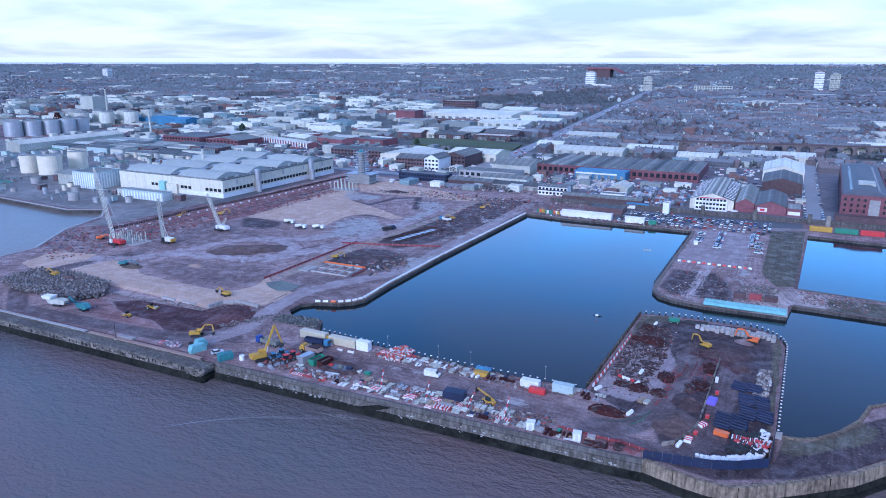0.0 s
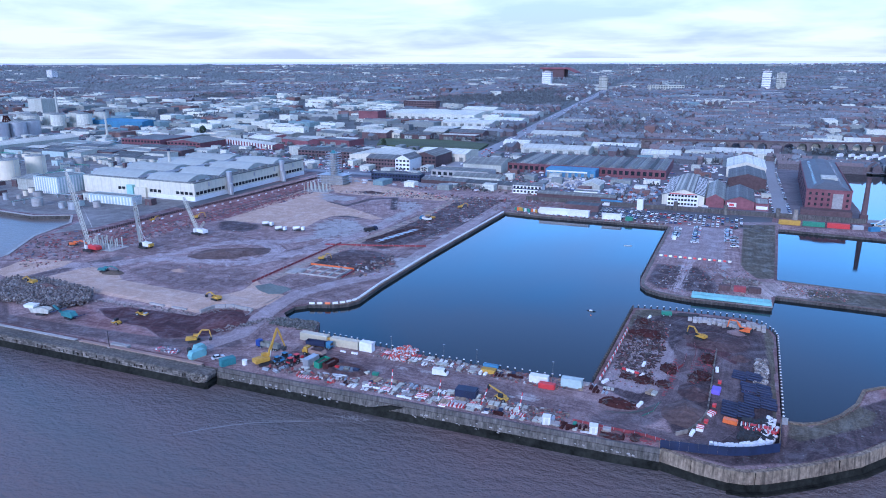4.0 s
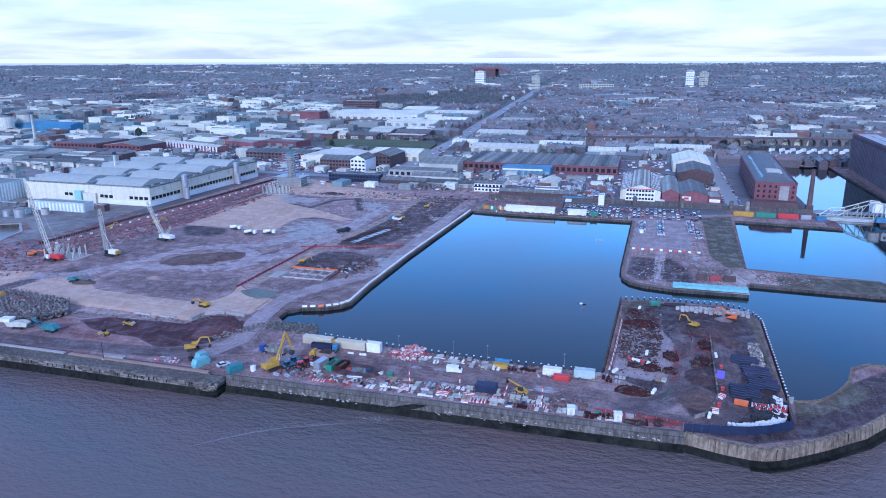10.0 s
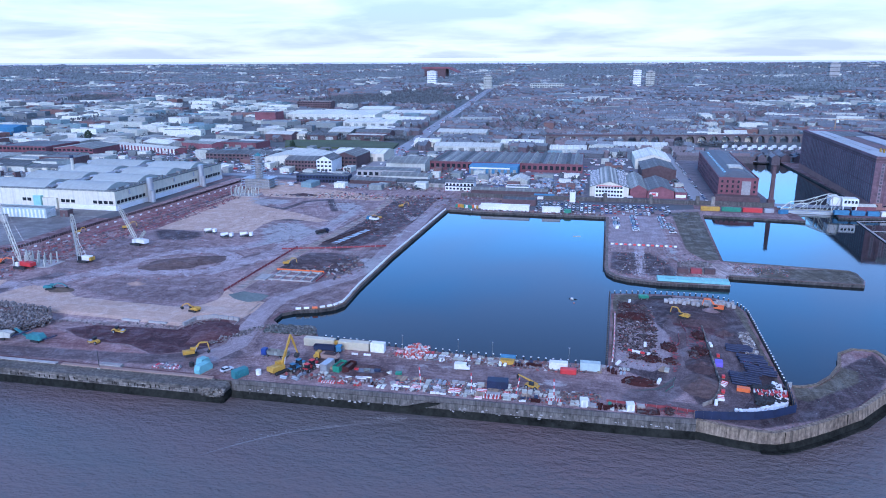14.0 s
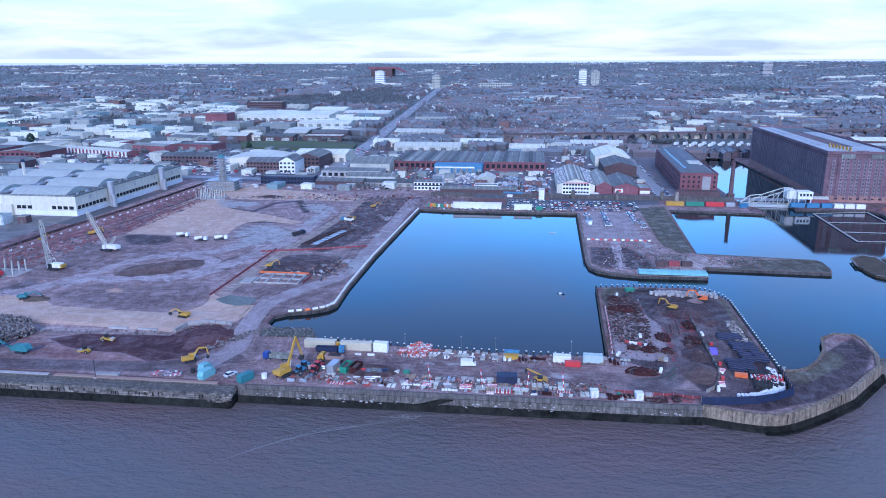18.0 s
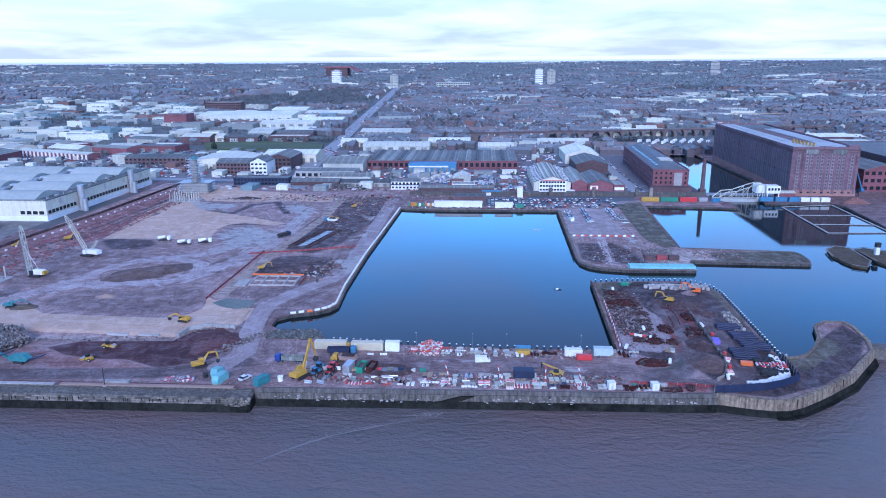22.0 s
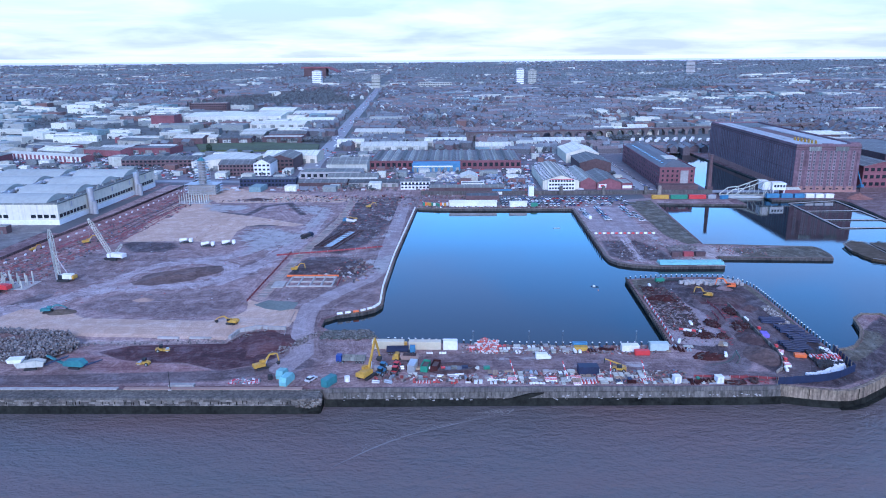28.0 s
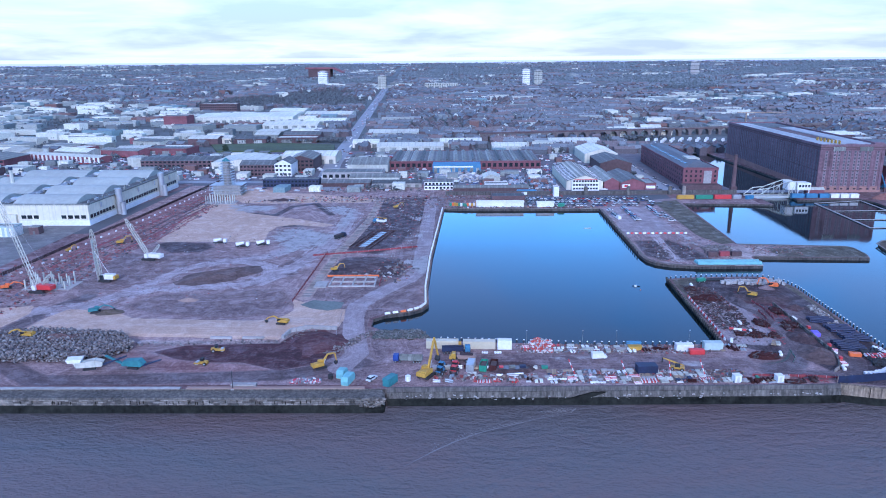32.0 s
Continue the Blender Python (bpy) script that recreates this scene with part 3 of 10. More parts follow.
SITE = [(-4600, 324), (-528, 319), (-441, 311), (-418, 322), (-400, 305), (-389, 270), (-364, 234), (-364, 163), (-169.5, 163), (-163, 163), (-109, 163.7), (-34, 164.4),
        (-23, 165.5), (-13, 162.6), (-7, 161.9), (-3, 162.2), (1.4, 164.3), (8, 168.6), (13, 172.4), (24.6, 181.9), (34.9, 193.8), (41, 200.6), (44.4, 210.4), (45.8, 224), (44, 228.6), (37.5, 229.1), (31.5, 224), (28, 213),
        (22.6, 203.6), (17, 197), (12.7, 194.4), (6.8, 193.4), (8.6, 262), (7, 269), (3, 275), (-2.5, 278.5), (-29, 278.2), (-44.3, 275.4), (-47.1, 198.6),
        (-74, 197), (-100, 197.4), (-125, 199.7), (-151.5, 202.3), (-156.8, 212.4), (-171, 211.4), (-176, 216), (-176, 224), (-171.8, 228), (-162, 231.5), (-157, 235.5), (-154.6, 241), (-155.6, 265), (-155, 317),
        (-150.4, 438.5), (-124, 435), (-44, 434.2), (-45.6, 370), (-46.6, 316), (-45.8, 308), (-42.5, 302), (-36, 298), (-23.3, 295.4), (8.6, 296), (10.6, 312), (68.4, 309.2), (70.8, 316), (71.4, 329), (69, 332.6), (12.6, 339),
        (18.6, 452), (68, 447.6), (80, 446.5), (80, 466), (73, 474), (73, 735), (131, 735), (133, 505), (106, 476), (104, 462), (150, 465), (154.5, 453), (147, 374), (330, 366), (330, 300), (1400, 300), (1400, 760), (-4600, 760)]
ground = solid("ground", prism(SITE, -11.5, 0), [M_MUD, M_QUAYSIDE], "muddy cleared dockland ground", "ground", kind="structure")

for p in ground.data.polygons:
    if abs(p.normal.z) < 0.5:
        p.material_index = 1

# land behind: one sheet up to the skyline
vs, fs = [], []
xs = [-4700 + 9400 * i / 160 for i in range(161)]
for j in range(91):
    y = 756 + (4660 - 756) * (j / 90) ** 1.3
    for x in xs:
        vs.append((x, y, height(x, y) - 0.05))
for j in range(90):
    for i in range(160):
        a = j * 161 + i
        fs.append((a, a + 1, a + 162, a + 161))
land = from_lists("ground_inland", vs, fs, M_CITY, "structure", "winter town ground rising to low hills", "ground")
for p in land.data.polygons:
    p.use_smooth = True


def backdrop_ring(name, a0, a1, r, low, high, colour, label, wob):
    """Hazy far distance, well past the town; the haze is put into colour and glow."""
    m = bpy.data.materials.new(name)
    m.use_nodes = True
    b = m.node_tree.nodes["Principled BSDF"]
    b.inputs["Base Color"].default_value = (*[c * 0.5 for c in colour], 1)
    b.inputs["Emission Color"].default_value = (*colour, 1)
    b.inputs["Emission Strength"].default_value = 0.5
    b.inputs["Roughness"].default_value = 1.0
    vs, fs = [], []
    k = 160
    for i in range(k + 1):
        a = radians(a0 + (a1 - a0) * i / k)
        h = high + wob * (noise.noise((i / 14, r / 50, 0)) + 0.4 * noise.noise((i / 4, 3, r)))
        for rr, z in ((r, low), (r + 12, h), (r + 60, low)):
            vs.append((CX + rr * math.sin(a), CY + rr * math.cos(a), z))
    for i in range(k):
        q = i * 3
        fs += [(q, q + 3, q + 4, q + 1), (q + 1, q + 4, q + 5, q + 2)]
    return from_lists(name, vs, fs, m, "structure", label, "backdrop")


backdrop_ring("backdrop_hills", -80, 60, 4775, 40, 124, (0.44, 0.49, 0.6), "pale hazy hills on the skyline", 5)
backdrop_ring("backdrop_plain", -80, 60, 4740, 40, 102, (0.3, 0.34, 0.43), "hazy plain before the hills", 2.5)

# ---- large buildings ----
FOOT = []


def simple_building(name, x0, x1, y0, y1, h, wall, roof, label, category="building", rise=0.0, axis="y", z=0.0, bays=0, rows=1, group="", doors=0, turn=0.0):
    """A building on the plan rectangle, flat or gabled, with windows or loading doors towards the docks."""
    b = thing(name, (x0 + x1) / 2, (y0 + y1) / 2, z, turn, label, category, group)
    FOOT.append((x0, x1, y0, y1))
    w, d = x1 - x0, y1 - y0
    if rise:
        u, L = ((w, d) if axis == "y" else (d, w))
        part("wall", profile([(-u / 2, -1.5), (u / 2, -1.5), (u / 2, h), (0, h + rise - 0.2), (-u / 2, h)], -L / 2, L / 2, axis), wall, b)
        for s in (-1, 1):
            e = s * (u / 2 + 0.35)
            part("roof", profile([(e, h - 0.05), (e, h + 0.25), (0, h + rise + 0.25), (0, h + rise - 0.05)], -L / 2 - 0.3, L / 2 + 0.3, axis), roof, b)
    else:
        part("wall", box(-w / 2, w / 2, -d / 2, d / 2, -1.5, h), wall, b)
        part("roof", box(-w / 2 + 0.3, w / 2 - 0.3, -d / 2 + 0.3, d / 2 - 0.3, h + 0.004, h + 0.25), roof, b)
        bm = bmesh.new()
        for x0_, x1_, y0_, y1_ in ((-w / 2, w / 2, -d / 2, -d / 2 + 0.3), (-w / 2, w / 2, d / 2 - 0.3, d / 2), (-w / 2, -w / 2 + 0.3, -d / 2 + 0.3, d / 2 - 0.3), (w / 2 - 0.3, w / 2, -d / 2 + 0.3, d / 2 - 0.3)):
            bm_box(bm, x0_, x1_, y0_, y1_, h + 0.004, h + 0.6)
        part("parapet", bm, wall, b)
    if bays:
        pw, rh = w / bays, h / rows
        me = mesh_of("window", box(-pw * 0.3, pw * 0.3, -0.1, 0.06, -rh * 0.22, rh * 0.25), M_GLASS)
        for r in range(rows):
            for i in range(bays):
                share("window", me, b, pose(-w / 2 + pw * (i + 0.5), -d / 2, rh * (r + 0.55)))
    for i in range(doors):
        pw = w / doors
        part("loading_door", box(-w / 2 + pw * (i + 0.25), -w / 2 + pw * (i + 0.75), -d / 2 - 0.1, -d / 2 + 0.05, 0, min(h * 0.7, 4.5)), M_GREYROOF, b)
    return b


# the tall dock warehouse
wh = thing("dock_warehouse", 158.5, 610.5, 0, 0, "giant dark red brick dock warehouse with ranks of small windows", "warehouse")
M_OLDBRICK = mat("weathered_plum_brick", (0.168, 0.1, 0.114), 0.9, 0.4, 0.4, 0.04, 0.15, rand=0.12)
part("wall", box(-24.5, 24.5, -111.5, 111.5, -1, 35.5), M_OLDBRICK, wh)
part("plinth", box(-24.9, 24.9, -111.9, 111.9, -1, 4.6), mat("pink_stone", (0.3, 0.16, 0.13), 0.9, 0.25, 0.7, 0.08, 0.2), wh, "pinkish stone base storey")
for z0, z1, o in ((17.2, 17.7, 0.25), (34.2, 34.7, 0.3), (35.504, 36.6, 0.45)):
    part("string_course", box(-24.5 - o, 24.5 + o, -111.5 - o, 111.5 + o, z0, z1), M_BRICKD, wh)
M_BAY = mat("sooty_stone_bay", (0.19, 0.14, 0.15), 0.85, 0.3, 0.6, 0.06, 0.1, rand=0.15)
bay = mesh_of("window_bay", box(-0.12, 0.0, -1.5, 1.5, 4.7, 33.6), M_BAY)
pil = mesh_of("pilaster", box(-0.32, 0.0, -0.95, 0.95, 0, 32.5), M_OLDBRICK)
for i in range(45):
    share("pilaster", pil, wh, pose(-24.5, -111 + 222 * i / 44, 1.6))
    if i < 44:
        share("window_bay", bay, wh, pose(-24.5, -111 + 222 * (i + 0.5) / 44, 0))
pil2 = mesh_of("pilaster_front", box(-1.1, 1.1, -0.5, 0.0, 0, 32.5), M_OLDBRICK)
for x in (-23.4, -15.6, -7.8, 0, 7.8, 15.6, 23.4):
    share("pilaster", pil2, wh, pose(x, -111.5, 1.6))
bm = bmesh.new()
for i in range(44):
    yc = -111 + 222 * (i + 0.5) / 44
    for r in range(11):
        bm_box(bm, -24.72, -24.4, yc - 0.6, yc + 0.6, 5.8 + r * 2.62, 7.1 + r * 2.62)
part("glazing", bm, M_WHGLASS, wh, "small dark warehouse windows", "stuff")
bay2 = mesh_of("window_bay_front", box(-1.15, 1.15, -0.14, 0.0, 4.7, 33.2), M_BAY)
me = mesh_of("window", box(-0.6, 0.6, -0.24, 0.1, -0.7, 0.7), M_WHGLASS)
for x0 in (-15.6, -7.8, 0, 7.8):
    for k in (0.29, 0.71):
        share("window_bay", bay2, wh, pose(x0 + 7.8 * k, -111.5, 0))
        for r in range(11):
            share("window", me, wh, pose(x0 + 7.8 * k, -111.5, 6.3 + r * 2.62))
for x0 in (-23.6, 15.6):
    share("window_bay", bay2, wh, pose(x0 + 4, -111.5, 0))
    for r in range(11):
        share("window", me, wh, pose(x0 + 4, -111.5, 6.3 + r * 2.62))
me = mesh_of("basement_window", box(-0.9, 0.9, -0.12, 0.1, -0.5, 0.5), M_GLASS)
for i in range(9):
    share("window", me, wh, pose(-20 + i * 5, -111.9, 2.6))
M_WHROOF = mat("pale_felt_roof", (0.33, 0.34, 0.34), 0.7, 0.2, 0.3, 0.03, 0.05)
part("roof", box(-22, 22, -109, -70, 36.604, 37.4), M_WHROOF, wh)
part("roof", box(-22, -6, -69.9, 109, 36.604, 37.4), M_WHROOF, wh)
part("roof", box(8, 22, -69.9, 60, 36.604, 37.3), M_WHROOF, wh)
part("courtyard_floor", box(-5.9, 7.9, -69.9, 60, 36.604, 36.7), M_BRICKD, wh)
part("roof", box(-5.9, 22, 60.1, 109, 36.604, 37.2), M_DARKROOF, wh)
for x0, x1, y0, y1 in ((-24.5, 24.5, -111.5, -110.9), (-24.5, -23.9, -110.88, 111.5), (23.9, 24.5, -110.88, 111.5), (-23.88, 23.88, 110.9, 111.5)):
    part("parapet", box(x0, x1, y0, y1, 36.61, 38.4), M_OLDBRICK, wh)
part("turret", box(16.5, 23.9, -110.7, -104, 36.604, 39.6, 0.2), M_OLDBRICK, wh, "brick corner block")
part("turret", box(-4, 4, -110.7, -107, 36.604, 38.6, 0.2), M_OLDBRICK, wh)
part("glazed_cornice", box(-15, -6, -112.6, -111.97, 33.2, 36.4), M_GREYROOF, wh)
part("glazed_cornice", box(5, 15, -112.6, -111.97, 33.2, 36.4), M_GREYROOF, wh)
for i in range(7):
    part("yellow_panel", box(-11 + i * 0.9, -10.4 + i * 0.9, -73 - i * 4.6, -70 - i * 4.6, 37.41, 40.2), M_YELLOW, wh, "yellow scaffold screen")
for i in range(5):
    part("roof_walkway", box(-15, -13.6, -60 + i * 32, -34 + i * 32, 37.404, 37.5), M_GREYROOF, wh)

wh.matrix_basis = pose(159.5, 592.5, 0, 0, 0, -2) @ Matrix.Diagonal((0.96, 0.895, 0.94, 1))
tc_ = thing("tower_crane", 196, 790, height(196, 790), 0, "orange lattice tower crane with long jib", "crane")
part("mast", box(-0.5, 0.5, -0.5, 0.5, 0, 38), M_TIMBER, tc_)
part("jib", box(-10, 46, -0.3, 0.3, 38.1, 38.7), M_TIMBER, tc_)
part("cab", box(0.95, 2.8, -1, 1, 35, 37.4), M_WHITE, tc_)

# brick warehouse beside the lock
bw = thing("brick_warehouse", 54, 588.5, 0, -2.6, "long red brick warehouse with grey slate roof", "warehouse")
bw.matrix_basis = bw.matrix_basis @ Matrix.Diagonal((1, 1, 0.9, 1))
part("wall", box(-13.5, 13.5, -77, 77, -1, 17.5), M_BRICK, bw)
part("parapet", box(-13.8, 13.8, -77.3, -76.5, 17.504, 18.3), M_BRICK, bw)
for sx in (-1, 1):
    part("parapet", box(*sorted((sx * 13.8, sx * 13.1)), -76.4, 77, 17.504, 18.3), M_BRICK, bw)
bm = bmesh.new()
vb = [bm.verts.new(p) for p in ((-13, -76.4, 17.6), (13, -76.4, 17.6), (13, 77, 17.6), (-13, 77, 17.6), (-3, -66, 22), (3, -66, 22), (3, 66, 22), (-3, 66, 22))]
for f in ((0, 1, 5, 4), (1, 2, 6, 5), (2, 3, 7, 6), (3, 0, 4, 7), (4, 5, 6, 7), (3, 2, 1, 0)):
    bm.faces.new([vb[i] for i in f])
part("roof", bm, mat("plain_slates", (0.1, 0.108, 0.118), 0.7, 0.25, 0.8, 0.06, 0.1), bw, "grey slate hipped roof")
for k in range(14):
    for sx in (-1, 1):
        part("rooflight", box(-0.9, 0.9, -1.6, 1.6, -0.02, 0.1), M_GLASS, bw).matrix_basis = pose(sx * 8, -60 + k * 9, 19.85, 0, sx * 23.7, 0)
part("roof_cover", box(-4, 6, -52, -36, 21.2, 22.9, 0.2), M_SHEET, bw, "pale sheeted roof repair")
me = mesh_of("window", box(-0.7, 0.7, -0.1, 0.1, -1, 1), M_GLASS)
for r in range(4):
    for i in range(7):
        if not (i in (4, 5)):
            share("window", me, bw, pose(-11 + i * 3.7, -77, 3 + r * 4.0))
part("blocked_bay", box(2.5, 8.5, -77.35, -76.9, 2, 15.5), M_CONC, bw, "grey rendered window bay")
me = mesh_of("window_side", box(-0.1, 0.1, -0.8, 0.8, -1, 1), M_GLASS)
for r in range(4):
    for i in range(24):
        share("window", me, bw, pose(-13.5, -73 + i * 6.4, 3 + r * 4.0))
part("annexe", box(-16, 14, -87, -77.4, -1, 4.5), M_BRICKD, bw)
ch = thing("brick_chimney", 69, 492, 0, 0, "tapered brown brick mill chimney", "chimney")
part("base", box(-2.2, 2.2, -2.2, 2.2, -1, 5, 0.1), M_BRICKD, ch)
part("shaft", cyl(1.75, 5, 28, 1.25, 8), M_BRICKD, ch)
part("cap", cyl(1.5, 28.01, 29, 1.5, 8), M_BRICKD, ch)

# bascule bridge
br = thing("bascule_bridge", 94, 479, 0, 0, "white steel bascule road bridge with lattice girders", "bridge")
part("deck", box(-22, 22, -4.5, 4.5, -1.2, -0.2), M_STEEL, br)
for ys in (-4.6, 4.6):
    top = [(-20, 0.6), (-14, 5.4), (-6, 6.2), (2, 9.2), (9, 11.5), (14, 11)]
    bars = [(a, b_, 0.5) for a, b_ in zip(top, top[1:])] + [((-20, 0.2), (16, 0.2), 0.5)] + [(a, (a[0], 0.2), 0.34) for a in top[1:]] + [((a[0], 0.2), b_, 0.34) for a, b_ in zip(top, top[1:])]
    for a, b_, w_ in bars:
        bm = bmesh.new()
        bm_bar(bm, (a[0], ys, a[1]), (b_[0], ys, b_[1]), w_)
        part("girder_bar", bm, M_SHEET, br)
part("counterweight", box(8, 14, -4, 4, 5, 11, 0.3), M_WHITE, br)
part("control_cabin", box(15, 25, -4.5, 4.5, 4.8, 10, 0.2), M_WHITE, br, "white control cabin on steel legs")
for i in range(4):
    part("window", box(16.2 + i * 2.2, 17.6 + i * 2.2, -4.6, -4.4, 7, 8.8), M_GLASS, br)
for x in (16, 24):
    for y in (-4, 4):
        part("leg", box(x - 0.3, x + 0.3, y - 0.3, y + 0.3, -0.2, 4.8), M_WHITE, br)
part("abutment", box(13.5, 30, -7, 7, -3.5, -1.25), M_STONE, br)

# the works hall with barrel roofs
hall = thing("works_hall", -374, 391, 0, -1, "long cream clad treatment works hall with grey barrel roofs", "hall")
part("wall", box(-112, 0, 0, 140, -1, 13.2), M_CREAM, hall)
part("plinth", box(-45.2, 0.2, -0.2, 140.2, -1, 3.4), M_WHITE, hall)
for c, (xa, xb) in enumerate(((-50, -9), (-110, -60))):
    for k in range(4):
        ya, yb = 3 + k * 34.5 + c * 2, 29.5 + k * 34.5 + c * 2
        pts = [(ya + (yb - ya) * i / 12, 13.3 + 3.9 * math.sin(math.pi * i / 12)) for i in range(13)]
        part("barrel_roof", profile(pts, xa, xb, "x"), M_BARREL, hall)
        part("duct", box(xa - 6, xa - 1, ya + 8, ya + 12, 13.21, 16, 0.4), M_STEEL, hall)
        part("roof_fan", cyl(1.3, 13.21, 15.6, 1.0, 12, xa - 4, yb - 6), M_STEEL, hall)
part("flat_roof", box(-111.5, -1.5, 0.9, 139.5, 13.204, 13.26), M_DARKROOF, hall, "dark grey flat roof between the barrels")
hr = random.Random(4)
for k in range(38):
    xk, yk, wk = hr.choice((hr.uniform(-8.5, -2.5), hr.uniform(-58.5, -52))), hr.uniform(3, 137), hr.uniform(0.6, 1.8)
    part("roof_plant", box(xk - wk / 2, xk + wk / 2, yk - wk, yk + wk, 13.27, 13.27 + hr.uniform(0.6, 2), 0.1), hr.choice((M_STEEL, M_GREYROOF, M_SHEET)), hall)
for k in range(3):
    bm = bmesh.new()
    bm_bar(bm, (-53 - k * 1.6, 3, 14.2 + k * 0.3), (-53 - k * 1.6, 137, 14.2 + k * 0.3), 0.6, sides=8)
    part("roof_pipe", bm, M_STEEL, hall)
part("roof_edge", box(-1.4, 0.35, -0.35, 140.35, 13.21, 14.0), M_GREYROOF, hall)
part("roof_edge", box(-112, -1.45, -0.35, 1.2, 13.21, 14.0), M_GREYROOF, hall)
for yc in (36, 104):
    part("stair_drum", cyl(2.2, -0.5, 17.5, 2.2, 20, 2.3, yc), M_STEEL, hall, "round silver stair drum")
    part("stair_drum", cyl(1.8, -0.5, 8.5, 1.8, 20, 5.6, yc - 2.5), M_STEEL, hall)
me = mesh_of("window", box(-0.05, 0.12, -1.55, 1.55, -1.15, 1.15), M_GLASS)
for i in range(34):
    if abs(i * 4 + 3 - 36) > 3.5 and abs(i * 4 + 3 - 104) > 3.5:
        share("window", me, hall, pose(0, 3 + i * 4, 5.6))
me = mesh_of("window_front", box(-1.55, 1.55, -0.12, 0.05, -1.1, 1.1), M_GLASS)
for x in (-3.5, -7.8, -12, -16.2, -34, -38.2, -42, -70, -74):
    share("window", me, hall, pose(x, 0, 5.6))
part("green_stair", box(-64, -58, -3, -0.02, 0, 9), mat("green_glass", (0.3, 0.55, 0.5), 0.3, 0.15, 0.5, 0.1, 0), hall, "pale green glazed stair")
part("porch", box(-57.5, -46, -2, -0.02, 0, 7.5, 0.1), M_CREAM, hall)
for k in range(5):
    part("side_duct", box(0.3, 1.0, 14 + k * 27, 15.5 + k * 27, 9.2, 12.5, 0.2), M_STEEL, hall)

sc = thing("scaffold_tower", -319, 497, 0, 0, "old brick tower wrapped in steel scaffolding", "tower")
part("tower_core", cyl(3.2, 0, 26, 2.8, 8), M_CONC, sc)
part("base_core", box(-10, 11, -6, 5, 0, 8), M_CONC, sc)
for lv in range(13):
    part("scaffold_deck", box(-4.6, 4.6, -4.6, 4.6, 1.9 + lv * 2, 2.02 + lv * 2), M_STEEL, sc)
for lv in range(4):
    part("scaffold_deck", box(-12, 13, -7.6, 7, 2 + lv * 2.05, 2.12 + lv * 2.05), M_STEEL, sc)
bm = bmesh.new()
for x in (-4.6, -1.5, 1.5, 4.6):
    for y in (-4.6, 4.6):
        bm_bar(bm, (x, y, 0), (x, y, 28), 0.16)
for x in range(-12, 14, 3):
    for y in (-7.6, 7):
        bm_bar(bm, (x, y, 0), (x, y, 9.6), 0.16)
part("scaffold_poles", bm, M_STEEL, sc)
part("roof_cap", cyl(3.4, 26.01, 28.4, 0.4, 8), M_TEAL, sc)

# sheds and offices along the dock road
B = simple_building
g = B("gable_works", -55, -26.5, 508, 590, 6.8, M_CREAM, M_GREYROOF, "black and white gabled works with office front", "works", 4.6)
for sx in (-1, 1):
    part("roof_band", box(-3.9, 3.9, -41.3, 41.3, 0.004, 0.02), M_DARKROOF, g).matrix_basis = pose(sx * 10.4, 0, 8.46, 0, sx * 17.9, 0)
    for kx in (2.4, 5.6):
        part("roof_band", box(-0.7, 0.7, -41.3, 41.3, 0.01, 0.03), M_SHEET, g).matrix_basis = pose(sx * kx, 0, 11.67 - 0.323 * kx, 0, sx * 17.9, 0)
part("office_front", box(-10.5, 10.5, -45, -41.1, 0, 8.0, 0.1), M_WHITE, g)
for r in range(3):
    for i in range(9):
        part("window", box(-9.8 + i * 2.2, -8.2 + i * 2.2, -45.1, -44.9, 1 + r * 2.9, 2.4 + r * 2.9), M_GLASS, g)
part("sign_band", box(-9, 9, -45.12, -44.95, 8.5, 9.0), M_RED, g, "red lettered sign band of plain bars")
for i in range(7):
    for sx in (-1, 1):
        part("rooflight", box(-3.6, 3.6, -0.8, 0.8, 0.02, 0.12), M_WHITE, g).matrix_basis = pose(sx * 10.6, -38 + i * 11, 8.44, 0, sx * 17.9, 0)
        part("rooflight", box(-3.6, 3.6, -0.6, 0.6, 0.02, 0.12), M_WHITE, g).matrix_basis = pose(sx * 10.6, -32.5 + i * 11, 8.44, 0, sx * 17.9, 0)
B("brick_shed", -25.5, -13.5, 508, 575, 6, M_BRICK, M_GREYROOF, "narrow brick shed with ridged grey roof", "shed", 3.5)
b2 = B("brick_shed", -13, 6, 507, 560, 5.5, M_BRICK, M_DARKROOF, "brick gabled shed with painted sign panel", "shed", 3.5)
part("sign_panel", box(-8, -2, -26.8, -26.6, 1.6, 4.4), M_WHITE, b2)
part("sign_stripe", box(-6.5, -3.5, -26.85, -26.75, 2.2, 3.8), M_RED, b2)
b2 = B("brick_shed", 6.5, 15, 507, 530, 4.5, M_BRICK, M_GREYROOF, "low brick lean-to with white shop panels", "shed")
part("sign_panel", box(-3.6, 3.6, -11.7, -11.45, 1, 3.2), M_WHITE, b2)
B("round_roof_shed", -12, 16, 590, 640, 9, M_BRICKD, M_DARKROOF, "dark brick shed with low gables", "shed", 4)
B("white_roof_shed", -14, 18, 655, 715, 9, M_CREAM, M_WHITEROOF, "shed with bright white pitched roof", "shed", 5)
B("long_works", -204, -62, 618, 700, 7.5, M_BRICK, M_DARKROOF, "long low brick works with northlight roof", "works", bays=28)
